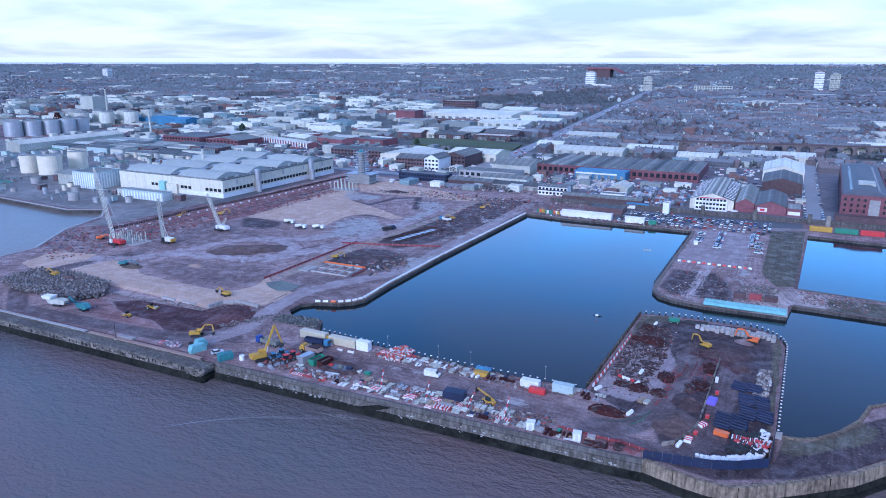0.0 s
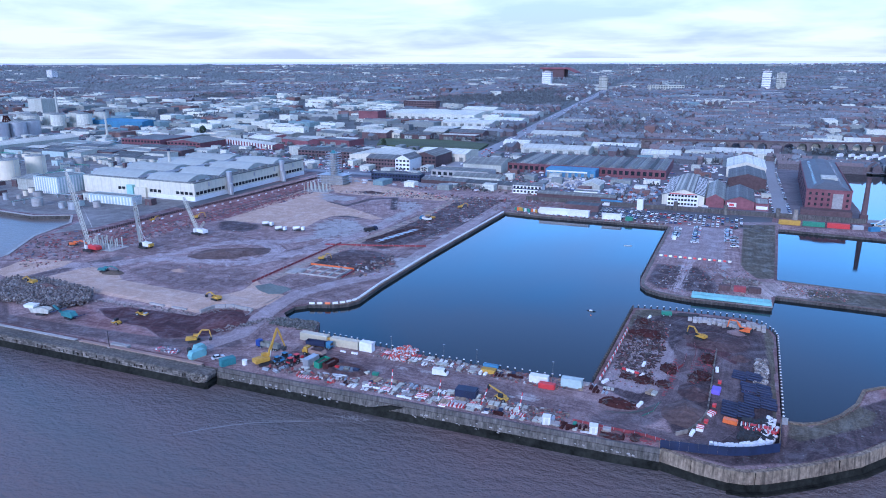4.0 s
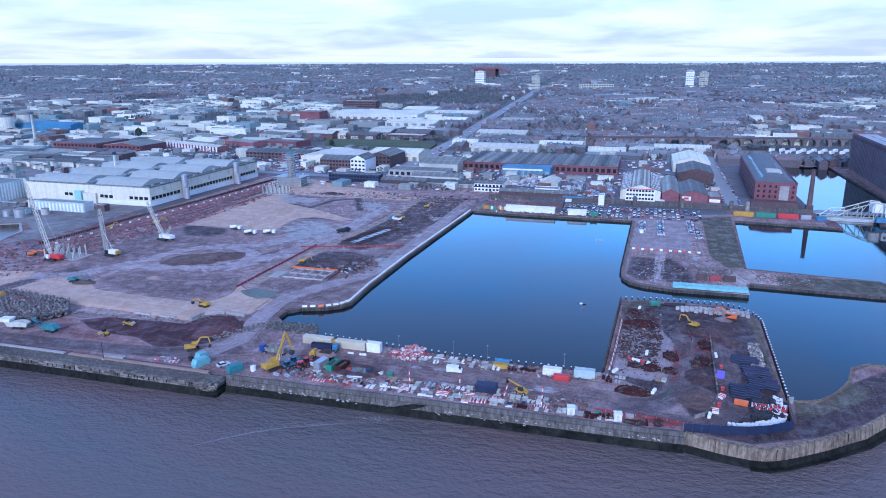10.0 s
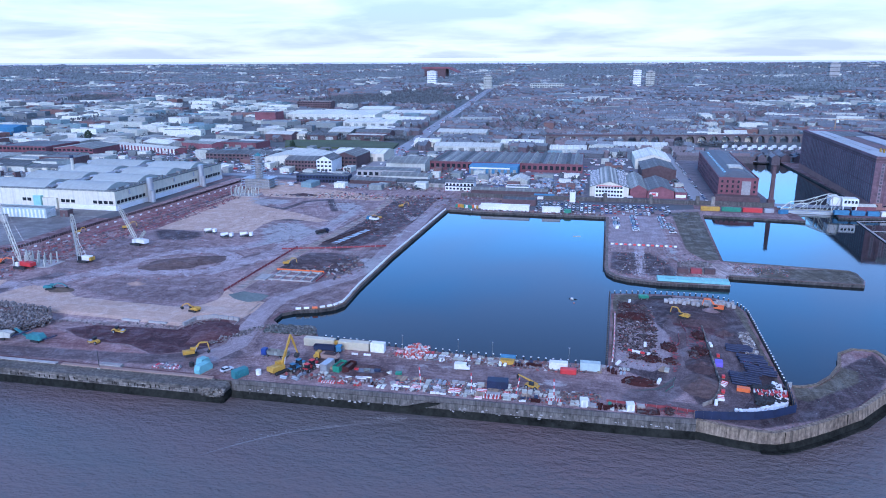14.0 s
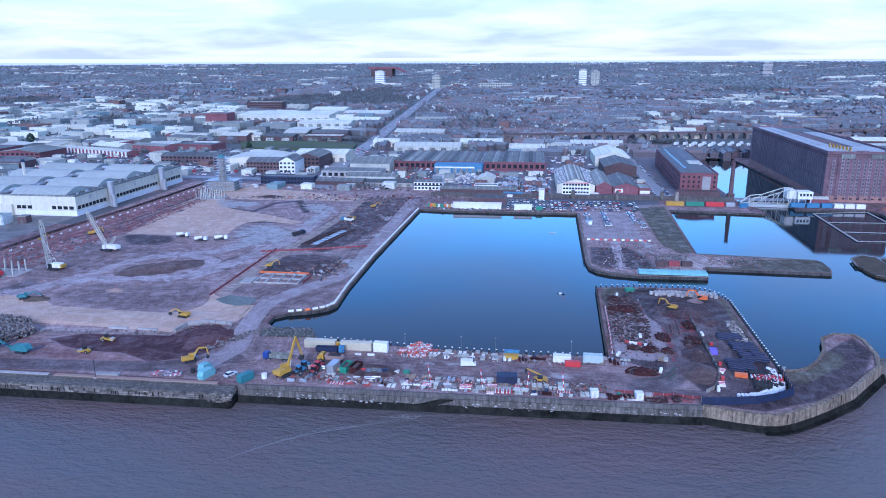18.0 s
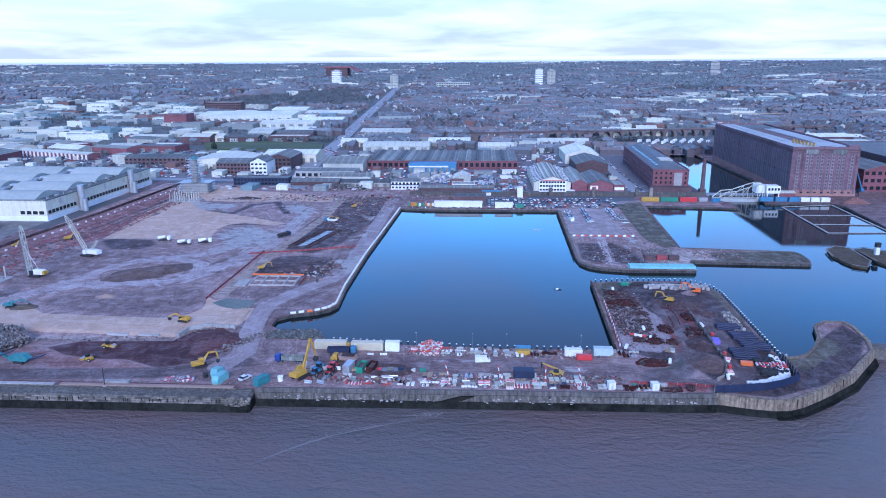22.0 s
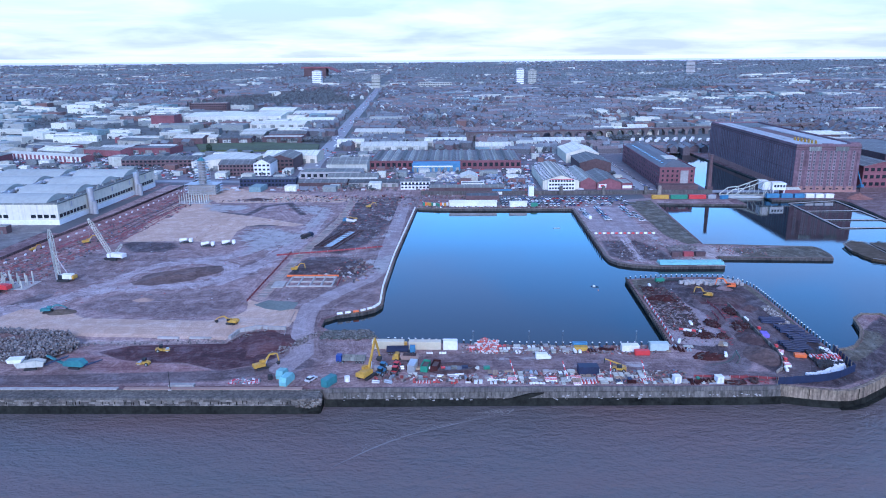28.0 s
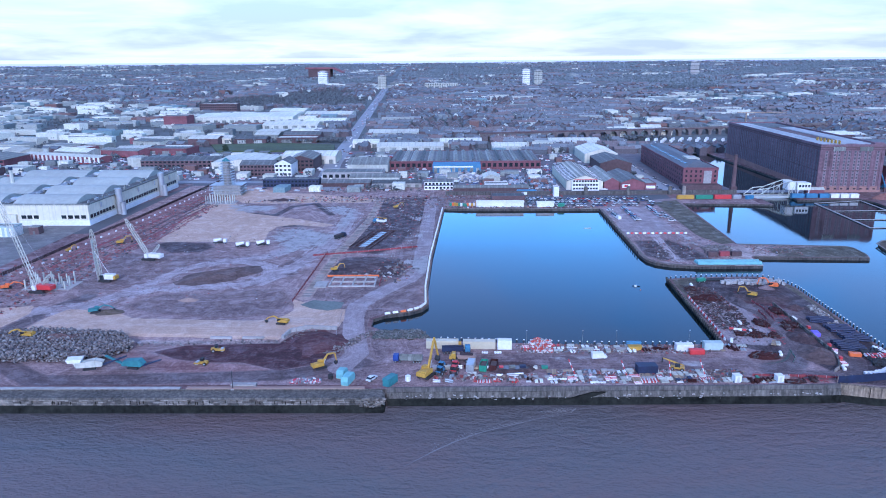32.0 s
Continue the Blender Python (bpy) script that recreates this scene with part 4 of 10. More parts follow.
for i in range(17):
    solid("roof_ridge", profile([(-2.4, 0), (2.4, 0), (0, 1.9)], 0, 74), M_GREYROOF if i % 3 else M_DARKROOF, "northlight ridge on the works roof", "roof", "works ridges", m=pose(-199 + i * 8.2, 622, 7.754))
b3 = B("blue_depot", -163, -119, 598, 617, 7, M_BLUE, M_BLUE, "blue and white loading depot with open bays", "depot", doors=8)
part("white_band", box(-21, 15, -9.75, -9.5, 4.9, 6.2), M_WHITE, b3)
B("grey_gable_works", -241, -204, 597, 640, 8, M_SHEET, M_GREYROOF, "grey sheeted double works hall", "works", 4, "x")
b4 = B("white_office", -167, -144, 510, 520, 6.6, M_WHITE, M_DARKROOF, "white painted two-storey office with dark trim", "office", 1.5, "x", bays=8, rows=2)
part("dark_band", box(-11.6, 11.6, -5.14, -5.0, 3.6, 4.4), M_NAVY, b4)
B("white_workshop", -119, -101, 510, 520, 4.4, M_WHITE, M_GREYROOF, "small white workshop with square windows", "workshop", bays=6, rows=2)
B("brick_range", -144, -86, 496, 506, 4, M_BRICKD, M_GREYROOF, "low brick range along the dock road", "range", 1.5, "x")
B("white_canopy", -119, -105, 540, 562, 4.5, M_SHEET, M_WHITEROOF, "white sheeted canopy building", "shed", 3)
solid("parked_trailer", box(-7.5, 7.5, -1.25, 1.25, 0.9, 4.0, 0.08), M_BLUE, "blue box trailer parked at the road wall", "trailer", m=pose(-88, 492.5, -0.85))
B("low_shed", -252, -212, 526, 541, 3.4, M_BRICKD, M_DARKROOF, "low grey shed along the road", "shed", 1.6, "x")
B("low_shed", -210, -170, 522, 539, 3.6, M_CONC, M_DARKROOF, "low grey shed along the road", "shed", 1.4, "x", doors=6)
B("low_shed", -232, -190, 548, 566, 4.2, M_SHEET, M_GREYROOF, "grey sheeted lock-up sheds", "shed", 2, "x")
B("flat_depot", -258, -205, 562, 585, 6, M_CONC, M_GREYROOF, "flat roofed concrete depot", "depot", bays=10)
B("cabin_block", -300, -254, 527, 538, 6, M_NAVY, M_GREYROOF, "two-storey navy site cabin block", "cabin", bays=16, rows=2)
B("brick_terrace", -304, -289, 583, 610, 11, M_WHITE, M_DARKROOF, "three-storey terrace with white gable end", "terrace", 4, "y", bays=4, rows=3)
B("brick_terrace", -336, -304.2, 585, 606, 10, M_BRICKD, M_DARKROOF, "dark brick mill terrace", "terrace", 3, "x", bays=10, rows=3)
B("dark_brick_mill", -299, -275, 612, 655, 11, M_BRICKD, M_GREYROOF, "dark brick mill with arched roof", "mill", 4, "y", bays=6, rows=3)
B("white_roof_depot", -372, -318, 616, 668, 8, M_CREAM, M_WHITEROOF, "depot with pale twin roofs", "depot", 3, "y", doors=6)
B("white_roof_depot", -316, -262, 660, 700, 8, M_CREAM, M_WHITEROOF, "depot with pale twin roofs", "depot", 3, "x", doors=6)
B("white_block", -465, -451, 645, 660, 9, M_SHEET, M_GREYROOF, "plain white rendered block", "building")
B("brick_offices", -450, -372, 640, 664, 7, M_BRICKD, M_DARKROOF, "low brown brick offices", "office", 2.5, "x", bays=18, rows=2)
b6 = B("striped_shops", -607, -500, 690, 706, 6, M_BRICK, M_SHEET, "row of red and white fronted trade units", "shops", 1.5, "x", turn=-20)
for i in range(18):
    part("white_pier", box(-52 + i * 6, -49.4 + i * 6, -8.25, -8.0, 0, 6), M_WHITE, b6)
B("brick_mill", -700, -640, 636, 690, 10, M_BRICK, M_DARKROOF, "red brick mill with stepped roofs", "mill", bays=12, rows=2)
B("brick_mill", -638, -588, 645, 690, 8, M_BRICK, M_GREYROOF, "red brick mill with stepped roofs", "mill", 3, bays=9, rows=2)
B("blue_factory", -960, -846, 816, 850, 9, M_BLUE, M_BLUE, "bright blue clad factory", "factory", 3, "x", z=height(-900, 830))
B("long_transit_shed", -800, -775, 500, 640, 9, M_SHEET, M_SHEET, "long pale transit shed", "shed", 4)
fr = random.Random(12)
for j in range(4):
    x = -770.0
    while x < -565:
        w = fr.uniform(18, 42)
        B("works_range", x, x + w, 535 + j * 25, 556 + j * 25, fr.uniform(3.5, 6.5), fr.choice((M_SHEET, M_CONC, M_STRIPE, M_SHEET, M_BRICKD)), fr.choice((M_GREYROOF, M_DARKROOF, M_GREYROOF, M_SHEET)), "low grey roofed works range", "works", fr.choice((0, 1.2, 2)), "x", group="works ranges")
        x += w + fr.uniform(1.5, 6)
def stripes(b, w, d, h, n, m_):
    """Upright cladding stripes on the front and one side."""
    for i in range(n):
        part("cladding_stripe", box(-w / 2 + w * (i + 0.15) / n, -w / 2 + w * (i + 0.6) / n, -d / 2 - 0.12, -d / 2 - 0.01, 0.3, h - 0.3), m_, b)
        part("cladding_stripe", box(w / 2 + 0.01, w / 2 + 0.12, -d / 2 + d * (i + 0.15) / n, -d / 2 + d * (i + 0.6) / n, 0.3, h - 0.3), m_, b)


stripes(B("clad_plant", -518, -492, 374, 400, 13, M_STRIPE, M_GREYROOF, "blue and white striped clad plant house", "plant"), 26, 26, 13, 10, M_WHITE)
B("plant_house", -545, -521, 380, 402, 9, M_SHEET, M_GREYROOF, "grey clad plant house beside the tanks", "plant", 2, "x")
cb = B("plant_cabins", -446, -404, 361, 370, 6, M_STRIPE, M_GREYROOF, "row of pale plant cabins with white doors", "cabin")
stripes(cb, 42, 9, 6, 14, M_WHITE)
bigs = [(-540, 1044, 150, 100, 13), (-455, 1160, 60, 60, 12), (-256, 886, 66, 40, 9), (-231, 757, 76, 34, 8), (-388, 1120, 78, 50, 10), (-366, 1020, 60, 44, 9), (-420, 980, 80, 40, 8),
        (-160, 800, 50, 30, 8), (-100, 760, 40, 24, 7), (-30, 790, 60, 40, 8)]
for x, y, w, d, h in bigs:
    h *= 0.7
    B("trade_warehouse", x, x + w, y, y + d, h, M_SHEET, M_WHITEROOF, "large pale trade warehouse with shallow roof", "warehouse", 3, "x", z=height(x + w / 2, y + d / 2), doors=max(3, int(w / 12)))
B("brick_office_slab", -593, -527, 1215, 1235, 16, M_BRICKD, M_SHEET, "long brick office slab with window bands", "office", bays=20, rows=4, z=height(-560, 1220))
B("brick_block", -567, -533, 990, 1020, 16, M_BRICK, M_GREYROOF, "tall plain brick store", "store", z=height(-550, 1000))

# dock road wall and roads
solid("wall_dock_road", box(-150, 19, 487.5, 489, -0.5, 2.7), M_WALLC, "tall grey granite dock boundary wall", "wall", kind="structure")
solid("wall_dock_road_east", box(20, 70, 487.4, 488.9, -0.5, 3), M_WALLC, "grey granite dock boundary wall", "wall", kind="structure")
for x, s in ((19.6, 1), (30, 1), (-12, 1), (-44, 1)):
    solid("gate_pier", cyl(1.6, 0, 6.5, 1.3, 10), M_STONE, "round granite gate pier", "pier", "gate piers", m=pose(x, 486, 0))


def strip(name, pts, w, z, material, label, kind="structure"):
    """A road: a band of the given width along plan points, laid on the land."""
    pts = [Vector((*p, 0)) for p in pts]
    fine = []
    for a, b in zip(pts, pts[1:]):
        k = max(1, int((b - a).length / 20))
        fine += [a.lerp(b, i / k) for i in range(k)]
    fine.append(pts[-1])
    bm = bmesh.new()
    prev = None
    for i, p in enumerate(fine):
        d = (fine[min(i + 1, len(fine) - 1)] - fine[max(i - 1, 0)]).normalized()
        s = Vector((-d.y, d.x, 0)) * w / 2
        q = [bm.verts.new((*(p + o).xy, height(p.x, p.y) + z)) for o in (s, -s)]
        if prev:
            bm.faces.new((prev[0], prev[1], q[1], q[0]))
        prev = q
    bmesh.ops.recalc_face_normals(bm, faces=bm.faces[:])
    return solid(name, bm, material, label, "road", kind=kind)


M_ROADL = mat("pale_asphalt", (0.25, 0.26, 0.275), 0.8, 0.15, 0.6, 0.03, 0.05)
solid("ground_streets", prism([(-900, 575), (-420, 545), (-345, 545), (-334, 528), (-262, 506), (-150, 490), (72.5, 490), (72.5, 734), (150, 757), (-900, 757)], -0.3, 0.03),
      earth("worn_street_asphalt", (0.075, 0.08, 0.088), (0.125, 0.132, 0.145), (0.19, 0.2, 0.213), 0.06, 0.5, 0.1, 0.8, 0.3, 0.1), "worn grey asphalt of yards and streets", "ground", kind="structure")
strip("road_dock", [(-900, 560), (-420, 560), (-300, 552), (-264, 505), (-200, 497.5), (24, 497.5), (132, 497)], 11, 0.05, M_ROADL, "grey dock road")
strip("road_inland", [(-240, 506), (-253, 551), (-264, 653), (-271, 762), (-278, 900), (-288, 1100), (-298, 1300), (-308, 1500), (-320, 1740), (-340, 2100)], 17, 0.35, M_ROADL, "straight road climbing inland")
strip("road_side", [(23, 500), (23, 720), (30, 900)], 11, 0.06, M_ROADL, "side street of parked cars")
strip("road_cross", [(-1000, 730), (-500, 726), (-276, 722), (60, 728), (400, 735)], 10, 0.04, M_ROADL, "cross street")
strip("works_yard", [(-470, 378), (-368, 378), (-352, 545)], 22, 0.05, M_ROAD, "dark asphalt works yard")
solid("park", prism([(-414, 757.5), (-280, 757.5), (-288, 812), (-360, 836), (-442, 822)], -0.5, 2.0), M_GRASS, "green playing field", "park", kind="structure")

# tanks and silos of the treatment works
def tank(x, y, r, h, material, label, cone=1.0):
    t = thing("storage_tank", x, y, height(x, y), 0, label, "tank", "storage tanks")
    part("shell", cyl(r, -1, h, r, 28), material, t)
    part("roof", cyl(r + 0.1, h + 0.01, h + cone, r * 0.2, 28), M_GREYROOF, t)
    bm = bmesh.new()
    bm_bar(bm, (r + 0.2, 0, 0), (r + 0.2, 0, h), 0.3)
    part("ladder", bm, M_STEEL, t)


M_TANKW = mat("cream_tank", (0.68, 0.6, 0.45), 0.5, 0.1, 0.3, 0.05, 0.02)
for x, y, r, h in ((-628, 411, 7.5, 16), (-602, 414, 10, 17), (-604, 444, 8.5, 17), (-470, 498, 7, 10)):
    tank(x, y, r, h, M_TANKW, "cream cylindrical sludge tank")
for x, y in ((-985, 590), (-957, 612), (-948, 634), (-941, 656), (-937, 679), (-940, 703)):
    tank(x, y, 12, 20, M_STEEL, "silver cylindrical storage silo", 2)
for i in range(8):
    tank(-1040 + i * 16 - (i % 2) * 14, 738 + i * 10 + (i % 2) * 22, 11, 22, M_SHEET, "pale grey storage silo", 2)
# plant between the tanks, the hall and the basin
solid("works_ground", prism([(-1400, 328), (-528, 324), (-443, 316), (-418, 327), (-398, 312), (-386, 280), (-374, 300), (-374, 540), (-430, 545), (-560, 532), (-1400, 640)], -0.3, 0.06), M_WORKSYARD, "stained concrete yard of the treatment works", "yard", kind="structure")
pr = random.Random(21)
PLANT = []
for i in range(330):
    x, y = pr.uniform(-760, -395), pr.uniform(322, 530)
    if x > -492 and y > 372 or y < 330 + max(0, x + 440) * 0.1 or any(a - 4 < x < b + 4 and c - 4 < y < d + 4 for a, b, c, d in FOOT + PLANT) or (-645 < x < -588 and 398 < y < 458):
        continue
    k = pr.random()
    w, d, h = pr.uniform(3, 9), pr.uniform(3, 7), pr.uniform(2.5, 6)
    PLANT.append((x - w / 2, x + w / 2, y - d / 2, y + d / 2))
    if k < 0.45:
        t = thing("process_tank", x, y, 0.05, 0, "small grey process tank with a railed top", "tank", "process tanks")
        part("shell", cyl(w / 2, 0, h, w / 2, 20), pr.choice((M_CONC, M_SHEET, M_STEEL, M_TANKW)), t)
        part("lid", cyl(w / 2 + 0.1, h + 0.01, h + 0.3, w / 2 - 0.4, 20), M_GREYROOF, t)
    elif k < 0.8:
        t = thing("plant_cabin", x, y, 0.05, pr.gauss(0, 3), "small flat roofed plant cabin", "cabin", "plant cabins")
        part("body", box(-w / 2, w / 2, -d / 2, d / 2, 0, h), pr.choice((M_SHEET, M_STRIPE, M_CONC, M_BRICKD)), t)
        part("roof", box(-w / 2 - 0.2, w / 2 + 0.2, -d / 2 - 0.2, d / 2 + 0.2, h + 0.004, h + 0.3), M_GREYROOF, t)
        part("door", box(-0.6, 0.6, -d / 2 - 0.06, -d / 2 - 0.005, 0, 2.1), M_DARKROOF, t)
    else:
        t = thing("pipe_rack", x, y, 0.05, pr.choice((0, 90)), "grey pipes carried on a steel rack", "pipes", "pipe racks")
        for q in range(3):
            bm = bmesh.new()
            bm_bar(bm, (-9, q * 0.8, 3), (9, q * 0.8, 3), 0.5, sides=6)
            part("pipe", bm, pr.choice((M_STEEL, M_GREYROOF, M_GREEN)), t)
        for q in (-8, 0, 8):
            part("trestle", box(q - 0.15, q + 0.15, -0.3, 2, 0, 2.7), M_STEEL, t)
B("white_mill_block", -1180, -1146, 888, 920, 28, M_SHEET, M_SHEET, "tall white mill block", "mill", z=height(-1160, 900))
for x, y, h in ((-1100, 880, 48), (-797, 704, 38), (-470, 470, 26)):
    s = thing("vent_stack", x, y, height(x, y), 0, "slim pale steel vent stack", "stack", "stacks")
    part("shaft", cyl(1.6, 0, h, 1.1, 12), M_SHEET, s)
    part("rim", cyl(1.5, h - 2, h + 0.2, 1.5, 12), M_NAVY, s)
wt = thing("lattice_dome", -985, 700, 0, 0, "dark lattice dome hopper", "dome")
bm = bmesh.new()
for i in range(14):
    a, b_ = i * math.tau / 14, (i + 3) * math.tau / 14
    bm_bar(bm, (15 * math.cos(a), 15 * math.sin(a), 0), (3 * math.cos(b_), 3 * math.sin(b_), 26), 0.7)
    bm_bar(bm, (15 * math.cos(b_), 15 * math.sin(b_), 0), (3 * math.cos(a), 3 * math.sin(a), 26), 0.7)
part("lattice", bm, M_RUST, wt)

# railway viaduct with arches
via = thing("railway_viaduct", 0, 868, 0, 9, "long brick railway viaduct with round arches", "viaduct")
arch = [(0, -2), (2, -2)] + [(7 - 5 * math.cos(math.pi * i / 10), 3.5 + 5 * math.sin(math.pi * i / 10)) for i in range(11)] + [(12, -2), (14, -2), (14, 10.2), (0, 10.2)]
bm = profile(arch, -4, 4)
bmesh.ops.triangulate(bm, faces=[f for f in bm.faces if len(f.verts) > 4])
M_VIA = mat("sooty_sandstone", (0.13, 0.105, 0.098), 0.9, 0.4, 0.5, 0.05, 0.3, rand=0.15)
me = mesh_of("arch", bm, M_VIA)
for i in range(-8, 26):
    share("arch", me, via, pose(i * 14, 0, height(i * 14, 868 + i * 2)))
part("parapet", box(-112, 364, -4.3, 4.3, 10.3, 11.4), M_BRICKD, via)
for i in range(16):
    lorry = thing("white_lorry", 96 + (i % 8) * 11 + (i // 8) * 14, 835 - (i // 8) * 16 + (i % 8) * 1.5, height(120, 830), 60, "parked white box lorry", "lorry", "lorries by the viaduct")
    part("box_body", box(-5, 4, -1.25, 1.25, 0.9, 4, 0.08), M_WHITE, lorry)
    part("cab", box(4.1, 6.2, -1.2, 1.2, 0.5, 3.0, 0.15), M_WHITE, lorry)

# towers on the skyline
def tower(x, y, w, d, h, floors, material, label, name="tower_block"):
    t = thing(name, x, y, height(x, y), 0, label, "tower block", "tower blocks")
    part("wall", box(-w / 2, w / 2, -d / 2, d / 2, -3, h), material, t)
    part("roof_plant", box(-w / 4, w / 4, -d / 4, d / 4, h + 0.01, h + 3), M_CONC, t)
    for f in range(floors):
        part("window_band", box(-w / 2 - 0.1, w / 2 + 0.1, -d / 2 - 0.1, d / 2 + 0.1, h * (f + 0.45) / floors, h * (f + 0.75) / floors), M_GLASS if f % 2 else M_GREYROOF, t)
        part("column", box(-w / 2 + w * (f + 0.2) / floors, -w / 2 + w * (f + 0.5) / floors, -d / 2 - 0.4, -d / 2 - 0.12, 0, h), material, t)


tower(-519, 2030, 26, 20, 42, 8, M_WHITE, "white high-rise flats above the town")
tower(-337, 1915, 22, 18, 34, 8, M_SHEET, "grey high-rise flats above the town")
tower(58, 1955, 20, 20, 46, 8, M_WHITE, "one of two pale twin high-rise flats")
tower(92, 1962, 22, 20, 42, 8, M_SHEET, "one of two pale twin high-rise flats")
tower(-2243, 1815, 26, 22, 30, 8, M_WHITE, "white high-rise flats above the town")
tower(700, 2500, 30, 24, 48, 8, M_CONC, "grey high-rise flats above the town")
st = thing("football_stadium", -620, 2600, height(-620, 2600), 0, "red football stadium stand with raking roof", "stadium")
part("stand", box(-50, 30, -30, 30, -5, 34), M_BRICKD, st)
part("roof", profile([(-60, 34.2), (40, 34.2), (75, 20), (76, 23), (40, 40), (-60, 40)], -34, 34), M_BRICK, st)
B("long_flats", -220, -131, 1885, 1905, 14, M_SHEET, M_WHITE, "long pale block of flats", "flats", bays=14, rows=3, z=height(-180, 1890))

# ---- the town behind ----
rng = random.Random(7)


def in_view(x, y):
    a = math.degrees(math.atan2(x - CX, y - CY))
    return -66 < a < 40


def reserved(x, y):
    """Plan stretches kept free for the park, the main roads and the large buildings."""
    if -445 < x < -272 and 750 < y < 850:
        return True
    if abs(x + 264 + (y - 653) * 0.051) < 17:
        return True
    if y > 700 and -8 < x - 23 < 8 and y < 900:
        return True
    for bx, by, w, d, h in bigs:
        if bx - 12 < x < bx + w + 12 and by - 10 < y < by + d + 10:
            return True
    if -70 < x < 380 and 856 < y < 930 and abs(y - 868 - 0.158 * x) < 14:
        return True
    if 60 < x < 215 and 770 < y < 885 + 0.158 * x:
        return True
    return -460 < x < -60 and y < 760


walls, roofs, flats = ([], []), ([], []), ([], [])


def add_box(store, m, w, d, z0, z1):
    vs, fs = store
    k = len(vs)
    for z in (z0, z1):
        for x, y in ((-w, -d), (w, -d), (w, d), (-w, d)):
            p = m @ Vector((x / 2, y / 2, z))
            vs.append(p[:])
    fs += [(k, k + 1, k + 5, k + 4), (k + 1, k + 2, k + 6, k + 5), (k + 2, k + 3, k + 7, k + 6), (k + 3, k, k + 4, k + 7), (k + 4, k + 5, k + 6, k + 7)]


def add_gable(m, w, d, h, rise):
    """A house row: ridge along x."""
    vs, fs = walls
    k = len(vs)
    for x, y, z in ((-w / 2, -d / 2, -2), (w / 2, -d / 2, -2), (w / 2, d / 2, -2), (-w / 2, d / 2, -2), (-w / 2, -d / 2, h), (w / 2, -d / 2, h), (w / 2, d / 2, h), (-w / 2, d / 2, h), (-w / 2, 0, h + rise), (w / 2, 0, h + rise)):
        vs.append((m @ Vector((x, y, z)))[:])
    fs += [(k, k + 1, k + 5, k + 4), (k + 2, k + 3, k + 7, k + 6), (k + 1, k + 2, k + 6, k + 9, k + 5), (k + 3, k, k + 4, k + 8, k + 7)]
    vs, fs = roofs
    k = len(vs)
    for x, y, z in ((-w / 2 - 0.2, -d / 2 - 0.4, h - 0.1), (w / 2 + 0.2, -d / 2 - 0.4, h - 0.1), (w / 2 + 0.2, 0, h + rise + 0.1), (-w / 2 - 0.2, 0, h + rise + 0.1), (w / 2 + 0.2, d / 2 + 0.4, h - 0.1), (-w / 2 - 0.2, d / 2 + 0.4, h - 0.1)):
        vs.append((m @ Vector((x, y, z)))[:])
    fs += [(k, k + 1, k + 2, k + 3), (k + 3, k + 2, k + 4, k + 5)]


def kind_at(x, y):
    """Which sort of district: trade sheds, terraces, woodland."""
    v = noise.noise((x / 320, y / 320, 9.1)) + 0.5 * noise.noise((x / 120, y / 120, 2.2))
    r = math.hypot(x - CX, y - CY)
    trade = smooth(150, 500, -x - 40) * (1 - smooth(1200, 1900, r))
    if v + trade * 0.95 > 0.42:
        return "trade"
    if v < -0.6 + 0.28 * smooth(1100, 1500, r) + 0.42 * smooth(1500, 2900, r):
        return "wood"
    return "homes"


